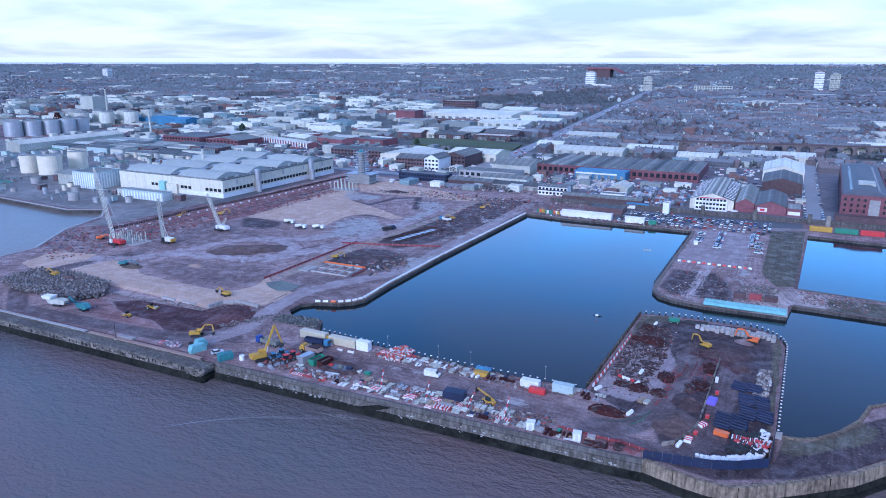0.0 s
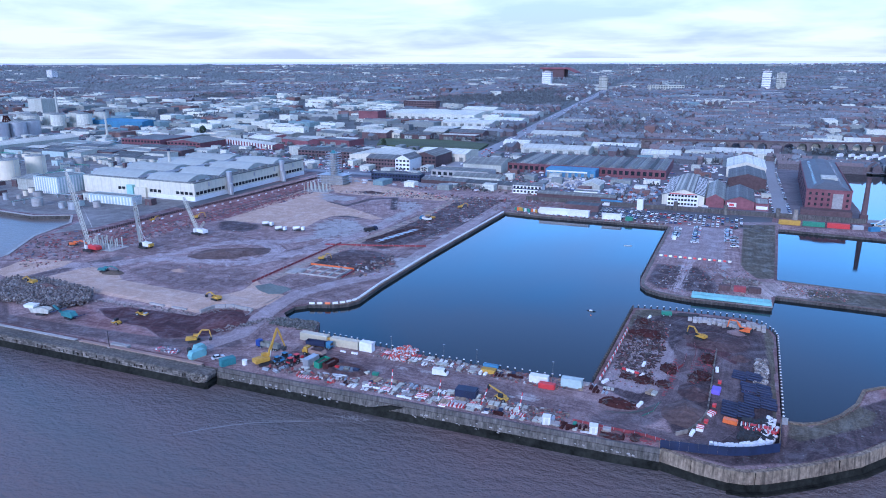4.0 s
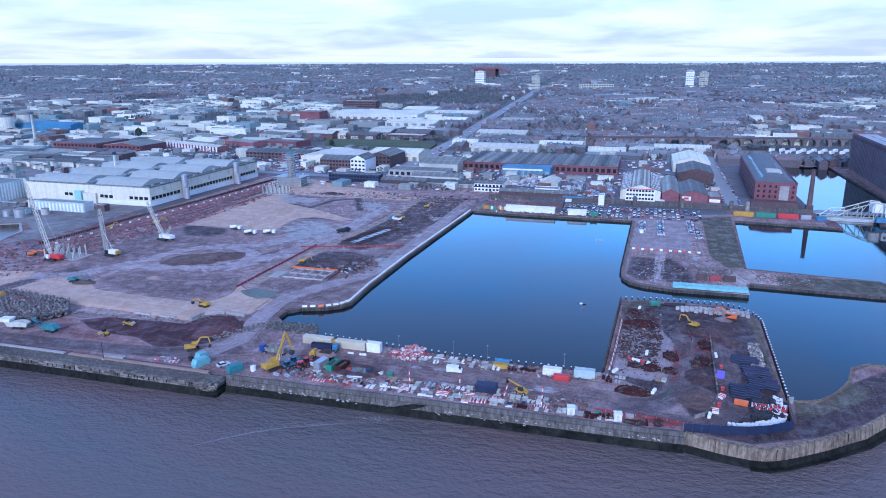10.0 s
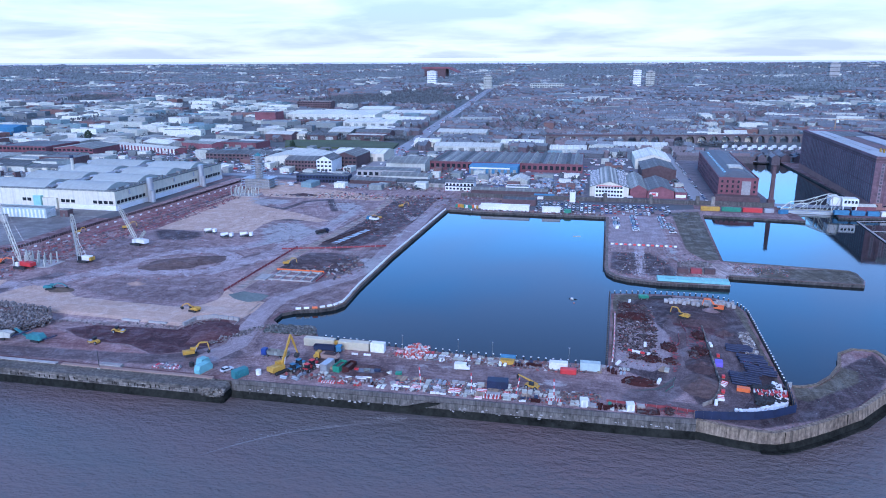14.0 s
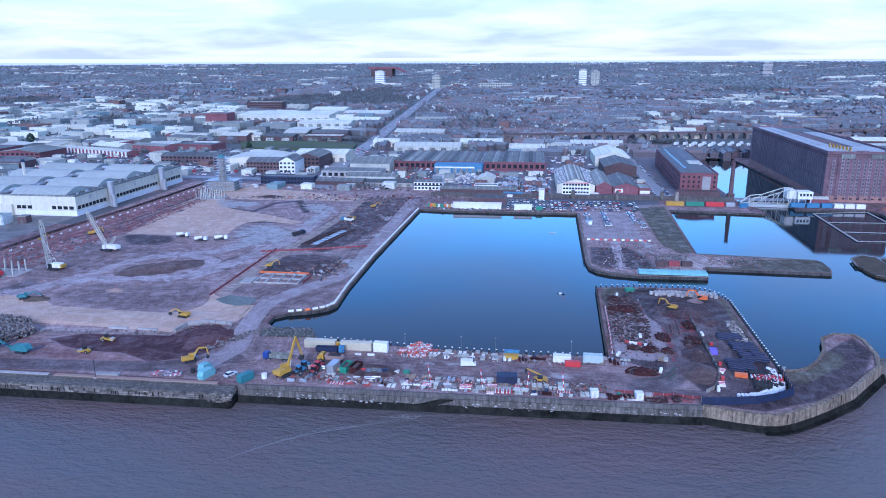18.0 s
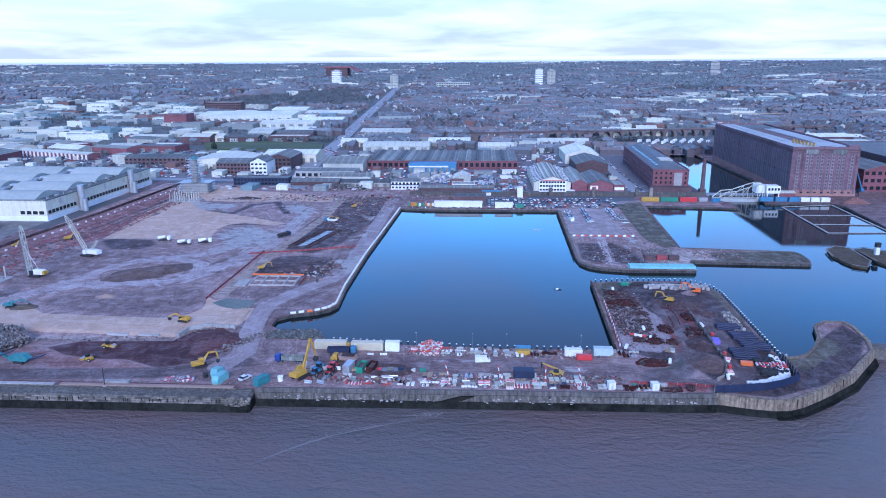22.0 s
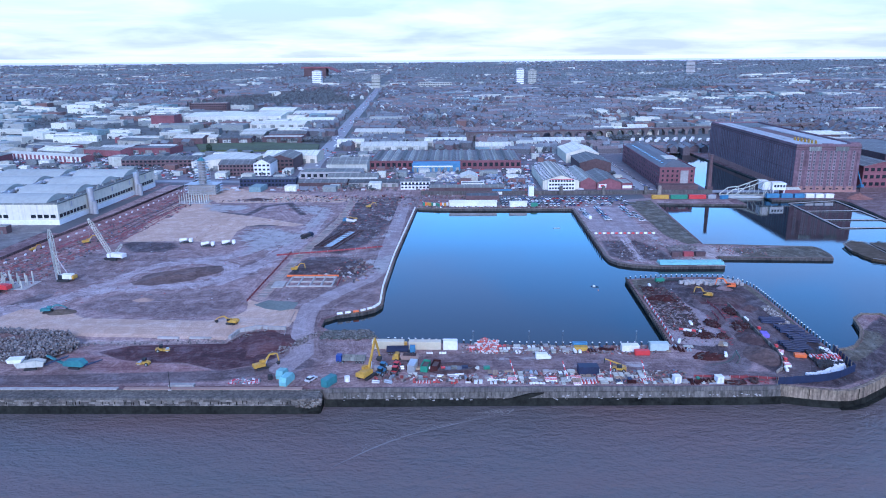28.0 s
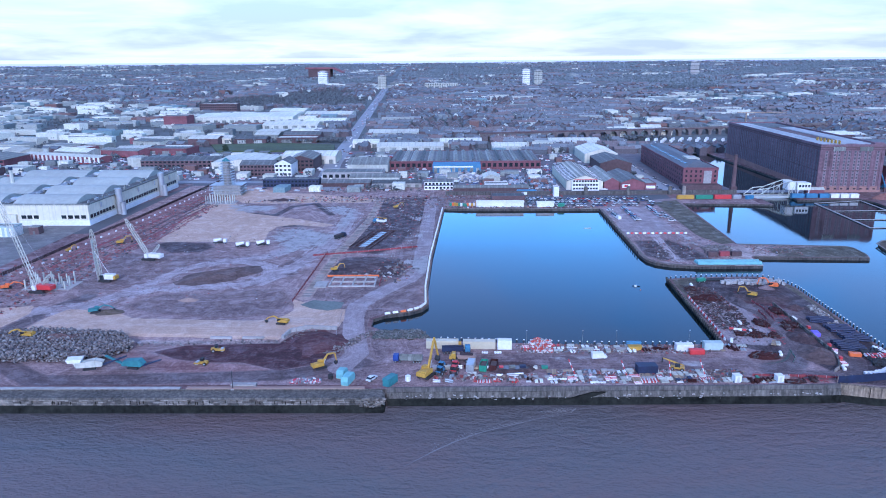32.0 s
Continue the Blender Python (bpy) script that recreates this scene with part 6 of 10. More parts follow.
SPREADS = {
    "sand": (1.5, SAND_NEAR,
             [(-314, 347.2), (-316, 374.4), (-324.2, 425), (-325, 494), (-311.1, 482.7), (-305.7, 467), (-284.8, 427), (-246.7, 407.3), (-218.4, 389), (-224.1, 384), (-244, 389.2), (-253.7, 385.5), (-255.5, 370.2), (-252.1, 346.7), (-290.1, 348.6)],
             [(-322.6, 499.1), (-325.1, 533.4), (-300.8, 520.8), (-275.2, 501.3), (-245.4, 493), (-200.7, 472.1), (-206.1, 458.9), (-240.3, 461.5), (-272.9, 457.7), (-297.5, 460.8)],
             [(-342, 211.9), (-348.4, 235), (-321.6, 240.3), (-317.9, 230.5), (-321.9, 206.1)]),
    "pool": (5.0, [(-308, 458.1), (-270.6, 451.5), (-264.2, 439.7), (-281.7, 427.2), (-295.1, 430.3)], [(-240.7, 448.9), (-218.3, 450.1), (-210.3, 434.7), (-213.1, 416.1), (-223.6, 419.1)],
             [(-222.8, 443.8), (-210.7, 444.4), (-207.1, 407.7), (-209.6, 365.4), (-213.8, 368.1), (-218.9, 390.5), (-217.9, 419.4)],
             [(-253, 358.8), (-250.7, 377.9), (-238.3, 383.2), (-219.9, 370.6), (-209.6, 365.4), (-212.5, 347.5), (-220.3, 332), (-230.1, 324.3), (-242.2, 315.6), (-237.5, 331)],
             [(-172.3, 306.4), (-165.8, 314.4), (-155, 320.5), (-151, 315.2), (-155.6, 280.4), (-167.1, 288.9)],
             [(-188, 390), (-183, 378), (-180, 392)], [(-163, 380), (-157, 352), (-168, 358)], [(-172, 412), (-160, 418), (-160, 396), (-170, 400)], [(-173, 356), (-165, 350), (-168, 343)], [(-190, 322), (-175, 322), (-178, 313)]),
    "soil": (6.0, [(-201.6, 476.5), (-163.5, 478.4), (-160, 402), (-166, 385.6), (-172.2, 343.4), (-185, 318.8), (-203.5, 329.3), (-204, 383.4), (-199, 435.2)],
             [(-207.8, 296.3), (-201.3, 312.4), (-187.4, 316.4), (-173.4, 308.6), (-166.9, 293.7), (-170.3, 279.5), (-203.9, 277.5)],
             [(-312.1, 342), (-307.4, 349), (-283.2, 344.9), (-276.6, 335), (-281.3, 324.9), (-296.9, 324.1)],
             [(-257, 384), (-252, 392), (-226, 392), (-226, 386), (-248, 384)]),
    "churn": (4.0, [(-153, 430), (-150, 400), (-153, 330), (-153, 275), (-156, 268), (-159, 290), (-156, 330), (-156, 400)], [(-201, 212), (-189, 212), (-190, 182), (-200, 178)], [(-178, 232), (-163, 233), (-163, 226), (-176, 214)], [(-212, 263), (-180, 262), (-183, 251), (-192, 247), (-205, 249)], [(-175, 249), (-161, 262), (-157.5, 245), (-165, 235), (-175, 238)], [(-172, 330), (-167, 300), (-170, 282), (-178, 270), (-190, 284)],[(-283, 240.2), (-272.3, 256.3), (-248.4, 256.1), (-235.7, 262.6), (-221.6, 261), (-212, 244.4), (-217.2, 228.7), (-245, 227), (-266.6, 230.4)],
             [(-326.8, 279.6), (-319.3, 289.8), (-322, 322.7), (-278.4, 319.2), (-266.7, 308.6), (-284.9, 282), (-298.4, 263.1), (-307.4, 252.6)],
             [(-233.4, 294.8), (-226.3, 314.2), (-218.9, 319.1), (-219.1, 295.6), (-220.1, 276.6)]),
    "pit": (2.5, [(-250.3, 191.4), (-241.1, 197.2), (-207.7, 199.3), (-203.5, 209.1), (-193.9, 212.6), (-188.4, 207.2), (-186.3, 186.4), (-191.1, 181.4), (-202.4, 176.1), (-215.5, 182.2), (-230.1, 182.7), (-240.1, 185.5)]),
    "rose": (4.0, [(-258, 192), (-240.1, 185.5), (-227.8, 182), (-214.3, 181), (-204.3, 175.5), (-220.1, 172.8), (-243.8, 175.7), (-262, 184)],
             [(-365.1, 332.6), (-358.7, 399.7), (-345.2, 493), (-336, 519.2), (-324.2, 425), (-314.1, 348.6), (-325.1, 322.5), (-330, 250), (-352, 262)]),
}
def sheet(name, x0, x1, y0, y1, step_, spreads, ways, lift, relief, label):
    """One ground sheet over the firm ground, with the spreads and ways written on it as named fields."""
    gx, gy = np.meshgrid(np.arange(x0, x1, step_), np.arange(y0, y1, step_))
    px, py = gx.ravel(), gy.ravel()
    marks = {}
    for key, (soft_, *rings_) in spreads.items():
        marks[key] = np.max([np.clip(0.5 + ring_reach(px, py, r_)[0] / (2 * soft_), 0, 1) for r_ in rings_], axis=0)
    best, side, way = np.full(px.shape, 1e9), px * 0, px * 0
    for k_, (line_, wide_, soft_, key) in enumerate(ways):
        d, s_, w_ = ring_reach(px, py, line_, False)
        near_ = d < best
        best, side, way = np.where(near_, d, best), np.where(near_, s_, side), np.where(near_, w_ + 300 * k_, way)
        marks[key] = np.maximum(marks.get(key, 0), np.clip(0.5 + (wide_ / 2 - d) / (2 * soft_), 0, 1))
    high = np.array([lift + relief * noise.noise((x / 5, y / 5, 1)) + relief * 0.5 * noise.noise((x / 1.6, y / 1.6, 4)) for x, y in zip(px, py)])
    if "pit" in spreads:
        # the sand stands a step above the pit
        high += 1.0 * np.clip((ring_reach(px, py, SAND_NEAR)[0] + 1.5) / 3.5, 0, 1) * np.clip((226 - py) / 12, 0, 1)
    okv = ring_reach(px, py, SITE)[0] > 0.7
    idx = np.arange(px.size).reshape(gx.shape)
    quads = np.stack([idx[:-1, :-1].ravel(), idx[:-1, 1:].ravel(), idx[1:, 1:].ravel(), idx[1:, :-1].ravel()], 1)
    quads = quads[okv[quads].all(1)]
    kept_ = np.unique(quads)
    back = np.zeros(px.size, int)
    back[kept_] = np.arange(kept_.size)
    ob = from_lists(name, np.stack([px, py, high], 1)[kept_].tolist(), back[quads].tolist(), M_CHURNED, "structure", label, "ground")
    for p in ob.data.polygons:
        p.use_smooth = True
    for key, vals in (*marks.items(), ("side", side), ("way", way)):
        ob.data.attributes.new(key, "FLOAT", "POINT").data.foreach_set("value", np.ascontiguousarray(vals[kept_], dtype=np.float32))
    return ob


def churned(name):
    """Mud with spreads of other soils laid over it: ragged borders, wheel ruts along the ways, standing water."""
    m = bpy.data.materials.new(name)
    m.use_nodes = True
    n, l = m.node_tree.nodes, m.node_tree.links
    b = n["Principled BSDF"]
    b.inputs["Specular IOR Level"].default_value = 0.35
    geo = n.new("ShaderNodeNewGeometry")

    def tex(vec, scale, detail, rough=0.65, warp=0.0):
        t = n.new("ShaderNodeTexNoise")
        t.inputs["Scale"].default_value, t.inputs["Detail"].default_value, t.inputs["Roughness"].default_value, t.inputs["Distortion"].default_value = scale, detail, rough, warp
        l.new(vec, t.inputs["Vector"])
        return t.outputs["Fac"]

    def attr(key):
        a = n.new("ShaderNodeAttribute"); a.attribute_name = key
        return a.outputs["Fac"]

    def calc(op, a, c):
        k = n.new("ShaderNodeMath"); k.operation = op
        for i, v in enumerate((a, c)):
            if isinstance(v, (int, float)):
                k.inputs[i].default_value = v
            else:
                l.new(v, k.inputs[i])
        return k.outputs[0]

    def span(v, a, c, to0=0.0, to1=1.0):
        r = n.new("ShaderNodeMapRange"); r.interpolation_type = "SMOOTHSTEP"
        for i, x in (("From Min", a), ("From Max", c), ("To Min", to0), ("To Max", to1)):
            r.inputs[i].default_value = x
        l.new(v, r.inputs["Value"])
        return r.outputs[0]

    def blend(fac, a, c, how="MIX"):
        x = n.new("ShaderNodeMixRGB"); x.blend_type = how
        if isinstance(fac, float):
            x.inputs[0].default_value = fac
        else:
            l.new(fac, x.inputs[0])
        for i, v in ((1, a), (2, c)):
            if isinstance(v, tuple):
                x.inputs[i].default_value = (*v, 1)
            else:
                l.new(v, x.inputs[i])
        return x.outputs[0]
    pos = geo.outputs["Position"]
    cmb = n.new("ShaderNodeCombineXYZ")
    l.new(calc("MULTIPLY", attr("side"), 0.85), cmb.inputs[0]); l.new(calc("MULTIPLY", attr("way"), 0.035), cmb.inputs[1])
    rut = tex(cmb.outputs[0], 1.0, 6, 0.7, 0.6)
    fine, mid, big = tex(pos, 1.1, 6, 0.75), tex(pos, 0.16, 8, 0.7, 0.6), tex(pos, 0.03, 4, 0.55, 0.5)
    rough_edge = calc("ADD", calc("MULTIPLY", mid, 0.55), calc("MULTIPLY", rut, 0.45))
    mix = calc("ADD", calc("ADD", calc("MULTIPLY", fine, 0.3), calc("MULTIPLY", mid, 0.3)), calc("ADD", calc("MULTIPLY", rut, 0.25), calc("MULTIPLY", big, 0.15)))

    def layer(key, amp, hard=0.08):
        e = calc("ADD", attr(key), calc("MULTIPLY", calc("SUBTRACT", rough_edge, 0.5), amp))
        return span(e, 0.5 - hard, 0.5 + hard)

    def soil(dark, light, a=0.4, c=0.62):
        return blend(span(mix, a, c), dark, light)
    col = soil((0.085, 0.06, 0.06), (0.27, 0.222, 0.213))
    steps = (("rose", 1.6, (0.085, 0.045, 0.045), (0.24, 0.165, 0.155), 0.12), ("churn", 1.9, (0.06, 0.044, 0.046), (0.2, 0.163, 0.158), 0.14), ("soil", 1.7, (0.016, 0.012, 0.014), (0.08, 0.063, 0.066), 0.14), ("grass", 1.2, (0.033, 0.033, 0.023), (0.105, 0.1, 0.07), 0.14), ("track", 1.2, (0.042, 0.034, 0.036), (0.125, 0.105, 0.107), 0.14), ("clay", 2.4, (0.14, 0.127, 0.13), (0.31, 0.296, 0.304), 0.16),
             ("haul", 0.7, (0.15, 0.137, 0.142), (0.24, 0.225, 0.232), 0.1), ("sand", 0.7, (0.255, 0.2, 0.15), (0.37, 0.305, 0.24), 0.06), ("stone", 1.4, (0.1, 0.09, 0.085), (0.36, 0.33, 0.31), 0.1),
             ("panel", 0.8, (0.15, 0.125, 0.11), (0.3, 0.255, 0.225), 0.1), ("pit", 0.9, (0.022, 0.009, 0.011), (0.085, 0.04, 0.042), 0.08))
    for key, amp, dark, light, hard in steps:
        col = blend(layer(key, amp, hard), col, soil(dark, light))
    wet = span(calc("ADD", calc("MULTIPLY", attr("pool"), 0.78), calc("MULTIPLY", calc("SUBTRACT", rough_edge, 0.5), 3.6)), 0.44, 0.72)
    # pools take a pale base that stands in for reflected sky
    col = blend(wet, col, blend(span(mid, 0.35, 0.65), (0.15, 0.153, 0.148), (0.23, 0.235, 0.226)))
    # grit
    col = blend(0.8, col, blend(span(tex(pos, 2.6, 3, 0.8), 0.36, 0.64), (0.7, 0.7, 0.7), (1.18, 1.18, 1.18)), "MULTIPLY")
    col = blend(1.0, col, (1.55, 1.34, 1.3), "MULTIPLY")
    l.new(col, b.inputs["Base Color"])
    damp = span(mid, 0.45, 0.62, 0.95, 0.55)
    rg = blend(wet, damp, (0.55, 0.55, 0.55))
    l.new(rg, b.inputs["Roughness"])
    bp = n.new("ShaderNodeBump")
    bp.inputs["Strength"].default_value, bp.inputs["Distance"].default_value = 0.7, 0.6
    l.new(mix, bp.inputs["Height"])
    l.new(blend(wet, bp.outputs[0], geo.outputs["Normal"]), b.inputs["Normal"])
    return m


M_CHURNED = churned("churned_mud")
sheet("ground_site", -362, -150, 165.2, 536, 0.85, SPREADS,
      ((CLAY_WAY, 10.0, 5.0, "clay"), (CLAY_LOOP, 8.0, 5.0, "clay"), (CLAY_SIDE, 10.0, 5.0, "clay"), (DOCK_WAY, 22.0, 3.0, "churn"), (DOCK_WAY, 8.5, 1.4, "haul"), (WALL_WAY, 8.0, 2.0, "track"), (PANEL_WAY, 6.0, 2.0, "panel"), (BROWN_WAY, 5.0, 2.0, "soil"), (STONE_LINE, 3.0, 2.0, "stone")),
      0.14, 0.09, "churned mud of the cleared site with sand, clay and puddles")
ISLAND_RING = [(-46, 198), (-34, 190), (-24, 184), (-19, 168), (7, 174), (7.5, 262), (4, 271), (-3, 276.5), (-43, 273.5)]
sheet("ground_quay", -166, 47, 162.6, 279, 0.62, {
    "soil": (2.0, ISLAND_RING, ISLAND_RING, [(-24, 167.5), (-6, 164), (12, 173), (30, 188), (44, 212), (43, 226), (30, 213), (16, 193), (8, 186), (6, 176)]),
    "haul": (3.0, [(-42.4, 240), (-28.8, 243), (-24.3, 230.6), (-25.6, 209.7), (-28, 200), (-33.3, 196), (-45, 199)]),
    "rose": (4.0, [(-3.1, 259.9), (3.7, 249), (1.5, 216), (-4.5, 214.7), (-4.2, 235.5)], [(36, 226), (44, 227), (43, 210), (35.6, 213)], [(-44, 172.5), (-20, 171.5), (-22, 167), (-46, 167)]),
    "pit": (2.0, [(-21.4, 257), (-11.5, 260), (-11, 245.4), (-4.2, 235.5), (-4.9, 229.8), (-13.7, 238.9), (-21.7, 241)]),
    "grass": (2.0, [(5, 272.1), (8.9, 262.8), (7.5, 212.7), (8, 195.9), (4.8, 195.3), (5.4, 227), (4.6, 255.4)], [(-46, 272), (-33.1, 277), (-30.9, 272), (-42, 262), (-45.1, 205), (-47, 204.7)],
              [(9, 194.4), (14.4, 193), (22, 203), (28.5, 212), (33, 209), (30, 200), (19.1, 190.3), (11, 183.3), (8, 185)]),
    "pool": (3.0, [(-112, 187), (-96, 187.5), (-97, 184.5), (-110, 184)], [(-70, 181.5), (-58, 182), (-60, 179), (-69, 179)])},
      (([(-166, 183), (-120, 183.5), (-84.9, 182.5), (-58.8, 180.5), (-40, 178.5)], 13.0, 3.0, "churn"), ([(-38, 178.5), (-30.7, 180.5), (-26.1, 187.9), (-23.1, 205.7), (-22.1, 225.7), (-21.5, 240), (-16.7, 250.2)], 8.0, 2.5, "track"),
       ([(-40, 176), (-31.1, 172.5), (-18.8, 171.8), (-12.6, 176), (-8.6, 184), (-8.3, 196.1), (-7.9, 214), (-7.2, 234.7), (-8.5, 246)], 7.0, 2.5, "track")),
      0.06, 0.03, "rutted dark ground of the quay, the island and the river point")
sheet("ground_apron", -47, 73, 294, 466, 0.8, {
    "soil": (5.0, [(-42, 346), (-22.6, 348.7), (-15, 330), (-12, 306), (-38, 306), (-44, 316)], [(-36, 372), (-30, 374), (-31, 368)], [(-24, 386), (-18, 388), (-20, 380)]),
    "haul": (8.0, [(-41.2, 439.1), (-9, 443), (-12, 365.7), (-43.4, 360)]),
    "pool": (2.0, [(-13, 367), (-8.5, 366.2), (-8.6, 333), (-12.4, 333)]),
    "grass": (1.5, [(-1, 460.9), (17.5, 465.2), (12.2, 341), (4, 338), (-1.5, 352), (-3, 361)], [(24, 311), (24, 329), (40, 330), (72, 333), (72, 309)]),
    "stone": (3.0, [(-4, 334), (24, 334), (24, 311), (4, 300), (-8, 318)], [(13, 313.8), (69, 310.6), (69, 308), (13, 311)])},
      (([(-24, 440), (-24, 400), (-28, 350), (-30, 306)], 3.0, 6.0, "clay"), ([(-12, 440), (-14, 400), (-12, 350), (-2, 320)], 2.0, 5.0, "clay")),
      0.06, 0.04, "worn gravel apron with tyre marks, rubble and rough grass")
strip("site_road", [(-262, 478), (-215, 478), (-150, 450), (-100, 444), (-40, 446), (20, 468)], 8, 0.085, M_TRACK, "grey road along the quay head")
patch("car_park", [(-96, 441), (14, 441), (17, 486), (-96, 486)], 0.05, M_ROAD, "worn dark car park", "car park", 0.4)
patch("green_jetty", [(-180, 199), (-158, 199.5), (-156, 203), (-178, 207)], 0.1, M_ROUGHGRASS, "green matting by the old jetty", amp=0.8)
patch("green_mat", [(-208.0, 241.0), (-204.0, 246.4), (-190.8, 243.2), (-190.7, 236.2), (-196.4, 233.3), (-203.6, 236.3)], 0.3, mat("green_matting", (0.13, 0.15, 0.135), 0.9, 0.3, 1, 0.1, 0.1), "green ground matting", amp=0.8)
mound("earth_mound", -256.0, 283.0, 22, 11.5, 1.7, M_HEAP, "low oval heap of brown earth", 0.4, 36)
mound("earth_mound", -187.0, 297, 19, 13, 0.9, M_PEAT, "dark spoil round the foundations", 0.3)
mound("earth_mound", -270.2, 470.7, 12, 5, 1.6, M_PEAT, "small dark heap of soil")
mound("sand_heap", -258.5, 247.0, 5, 3, 1.3, M_SAND, "small pale sand heap")
mound("sand_heap", -285.7, 232.1, 7, 4, 1.3, M_ROUGHGRASS, "small weedy sand heap")
mound("rubble_heap", -290, 196, 32, 14, 2.0, M_TRACK, "broad heap of crushed demolition rubble", 0.3)
mound("dark_heap", -287, 199, 16, 6, 4.2, M_PEAT, "black soil ridge on the rubble")
mound("spoil_heap", -18.4, 187.9, 7, 8.5, 2.6, M_HEAP, "brown-grey spoil heap inside the barrier")
mound("spoil_heap", -16.8, 203.2, 5, 6, 2.2, M_PEAT, "dark grey spoil heap")
mound("soil_heap", -11.3, 249.1, 12, 9, 1.4, M_PEAT, "dark soil heap being dug", 0.4)
mound("soil_heap", -4.5, 261.1, 4, 3, 1.6, M_TRACK, "small pale soil heap")
mound("soil_heap", -4.1, 235.7, 4, 3, 1.4, M_PEAT, "small dark soil heap")
mound("pit_bank", -192.5, 200, 10, 13, 1.5, M_BROWN, "dark red-brown bank at the pit edge", 0.2, 20, 0.5)
ROCKY = [(-318, 186), (-300, 182), (-265, 182), (-258, 194), (-268, 205), (-300, 209), (-318, 205)]
scatter("rubble_stones", ROCKY, 11000, 0.6, M_ROCKS, "broken stone and concrete rubble", 0.6, 0.6, 1.6, 3, 2.6)
scatter("bank_stones", [(-264, 199), (-210, 203), (-196, 215), (-192, 216), (-207, 199), (-262, 196)], 800, 0.45, M_ROCKS, "rows of broken stone along the bank", 0.6, 0.1, 1.5, 4, 0.5)
scatter("road_bank_stones", [(-190, 190), (-176, 211), (-173, 209), (-186, 188)], 700, 0.5, M_ROCKS, "rows of broken stone by the haul road", 0.6, 0.1, 1.5, 4, 0.6)
scatter("jetty_stones", [(-174, 203), (-153, 203.5), (-157, 211), (-173, 210)], 1500, 0.5, M_OLDWOOD, "old jetty of weathered timber and broken masonry", 0.5, 0.1, 4.5, 6, 0.7)
FENCELINE = [(-363.2, 282.6), (-360.9, 307.0), (-358.7, 354.1), (-351.9, 414.7), (-344.8, 556.2)]
STRIPE = [(-352.1, 291.9), (-345.6, 334.9), (-341.1, 389.8), (-335.2, 512.5), (-311.7, 494.8), (-312.1, 389.2), (-317.0, 334.4), (-325.1, 273.3), (-334.6, 249.3)]
for j in range(3):
    f = 0.1 + j * 0.36
    A_, B_ = [(-352.1, 291.9), (-342.4, 392.9), (-335.2, 512.5)], [(-333.0, 250.8), (-315.4, 334.4), (-309.5, 494.7)]
    ruts("netting_line", [(a[0] + (b[0] - a[0]) * f, a[1] + (b[1] - a[1]) * f) for a, b in zip(A_, B_)], 9, 4, 0.3 + j * 0.012, (M_REDMESH, M_PEAT, M_REDMESH)[j], "lines of netting and churned mud beside the works", 120 + j, (0.3, 1.3))
scatter("laydown_debris", STRIPE, 3000, 0.75, M_REDDEBRIS, "red netting, steel and timber strewn beside the works", 0.4, 0.05, 3.0, 8)
scatter("edge_debris", [(-362.7, 234.5), (-386.9, 275.1), (-365.3, 302.9), (-328.8, 339.3), (-317.1, 285.2), (-325.5, 246.0), (-329.8, 219.4)], 1300, 0.8, M_REDDEBRIS, "scrap and netting along the far quay", 0.5, 0.05, 3, 9)
scatter("foundation_debris", [(-195.2, 288.2), (-176.2, 314.3), (-159.7, 291.5), (-168.9, 261.4)], 260, 0.9, M_DEBRIS, "broken concrete round the foundations", 0.5, 0.3, 3, 10)
scatter("mud_debris", [(-340, 230), (-200, 240), (-165, 300), (-160, 430), (-230, 470), (-300, 330)], 1800, 0.4, M_DEBRIS, "odd stones and scrap on the mud", 0.5, 0.08, 2, 12)
scatter("mud_scraps", [(-345, 225), (-180, 232), (-162, 300), (-160, 430), (-230, 470), (-320, 380)], 1300, 0.35, M_REDDEBRIS, "scraps of red netting and timber on the mud", 0.35, 0.06, 4, 21)
scatter("pit_debris", [(-206.7, 384.3), (-197.1, 477.2), (-158.9, 478.3), (-162.5, 418.7), (-170.2, 343.8)], 1300, 0.6, M_REDDEBRIS, "scrap and red netting in the churned mud", 0.4, 0.05, 3, 13)
scatter("head_debris", [(-300, 470), (-200, 478), (-150, 452), (-158, 440), (-205, 462), (-300, 462)], 1200, 0.7, M_DEBRIS, "stored bits at the road end of the site", 0.6, 0.05, 3, 14)
scatter("island_scrap", [(-43, 212), (-31, 208), (-28, 236), (-31, 262), (-42, 266)], 1500, 0.5, M_SCRAP, "rusty scrap steel laid out on the island", 0.4, 0.08, 4.0, 15)
scatter("island_slabs", [(-44, 200), (-29, 200), (-28, 262), (-42, 264)], 620, 0.42, M_DEBRIS, "loose slabs and timber on the island", 0.4, 0.08, 2.5, 16)
scatter("island_east_rubble", [(0.4, 211), (3.6, 211), (5, 238), (1.2, 237)], 420, 0.7, M_PALEWOOD, "pale timber and rubble at the island edge", 0.6, 0.1, 2.5, 17)
scatter("point_rubble", [(-20, 166), (0, 164), (40, 204), (44, 222), (36, 222), (20, 192), (6, 176), (-18, 170)], 1100, 0.3, M_OLDWOOD, "stony rubble on the river point", 0.4, 0.08, 1.5, 18)
scatter("apron_litter", [(-41, 305), (0, 303), (4, 330), (0, 350), (-40, 350)], 650, 0.4, M_DEBRIS, "litter and rubble on the apron end", 0.5, 0.08, 2.5, 19)
scatter("pier_litter", [(14, 318), (40, 316), (40, 334), (14, 336)], 500, 0.45, M_DEBRIS, "litter on the old pier", 0.4, 0.08, 2.5, 20)
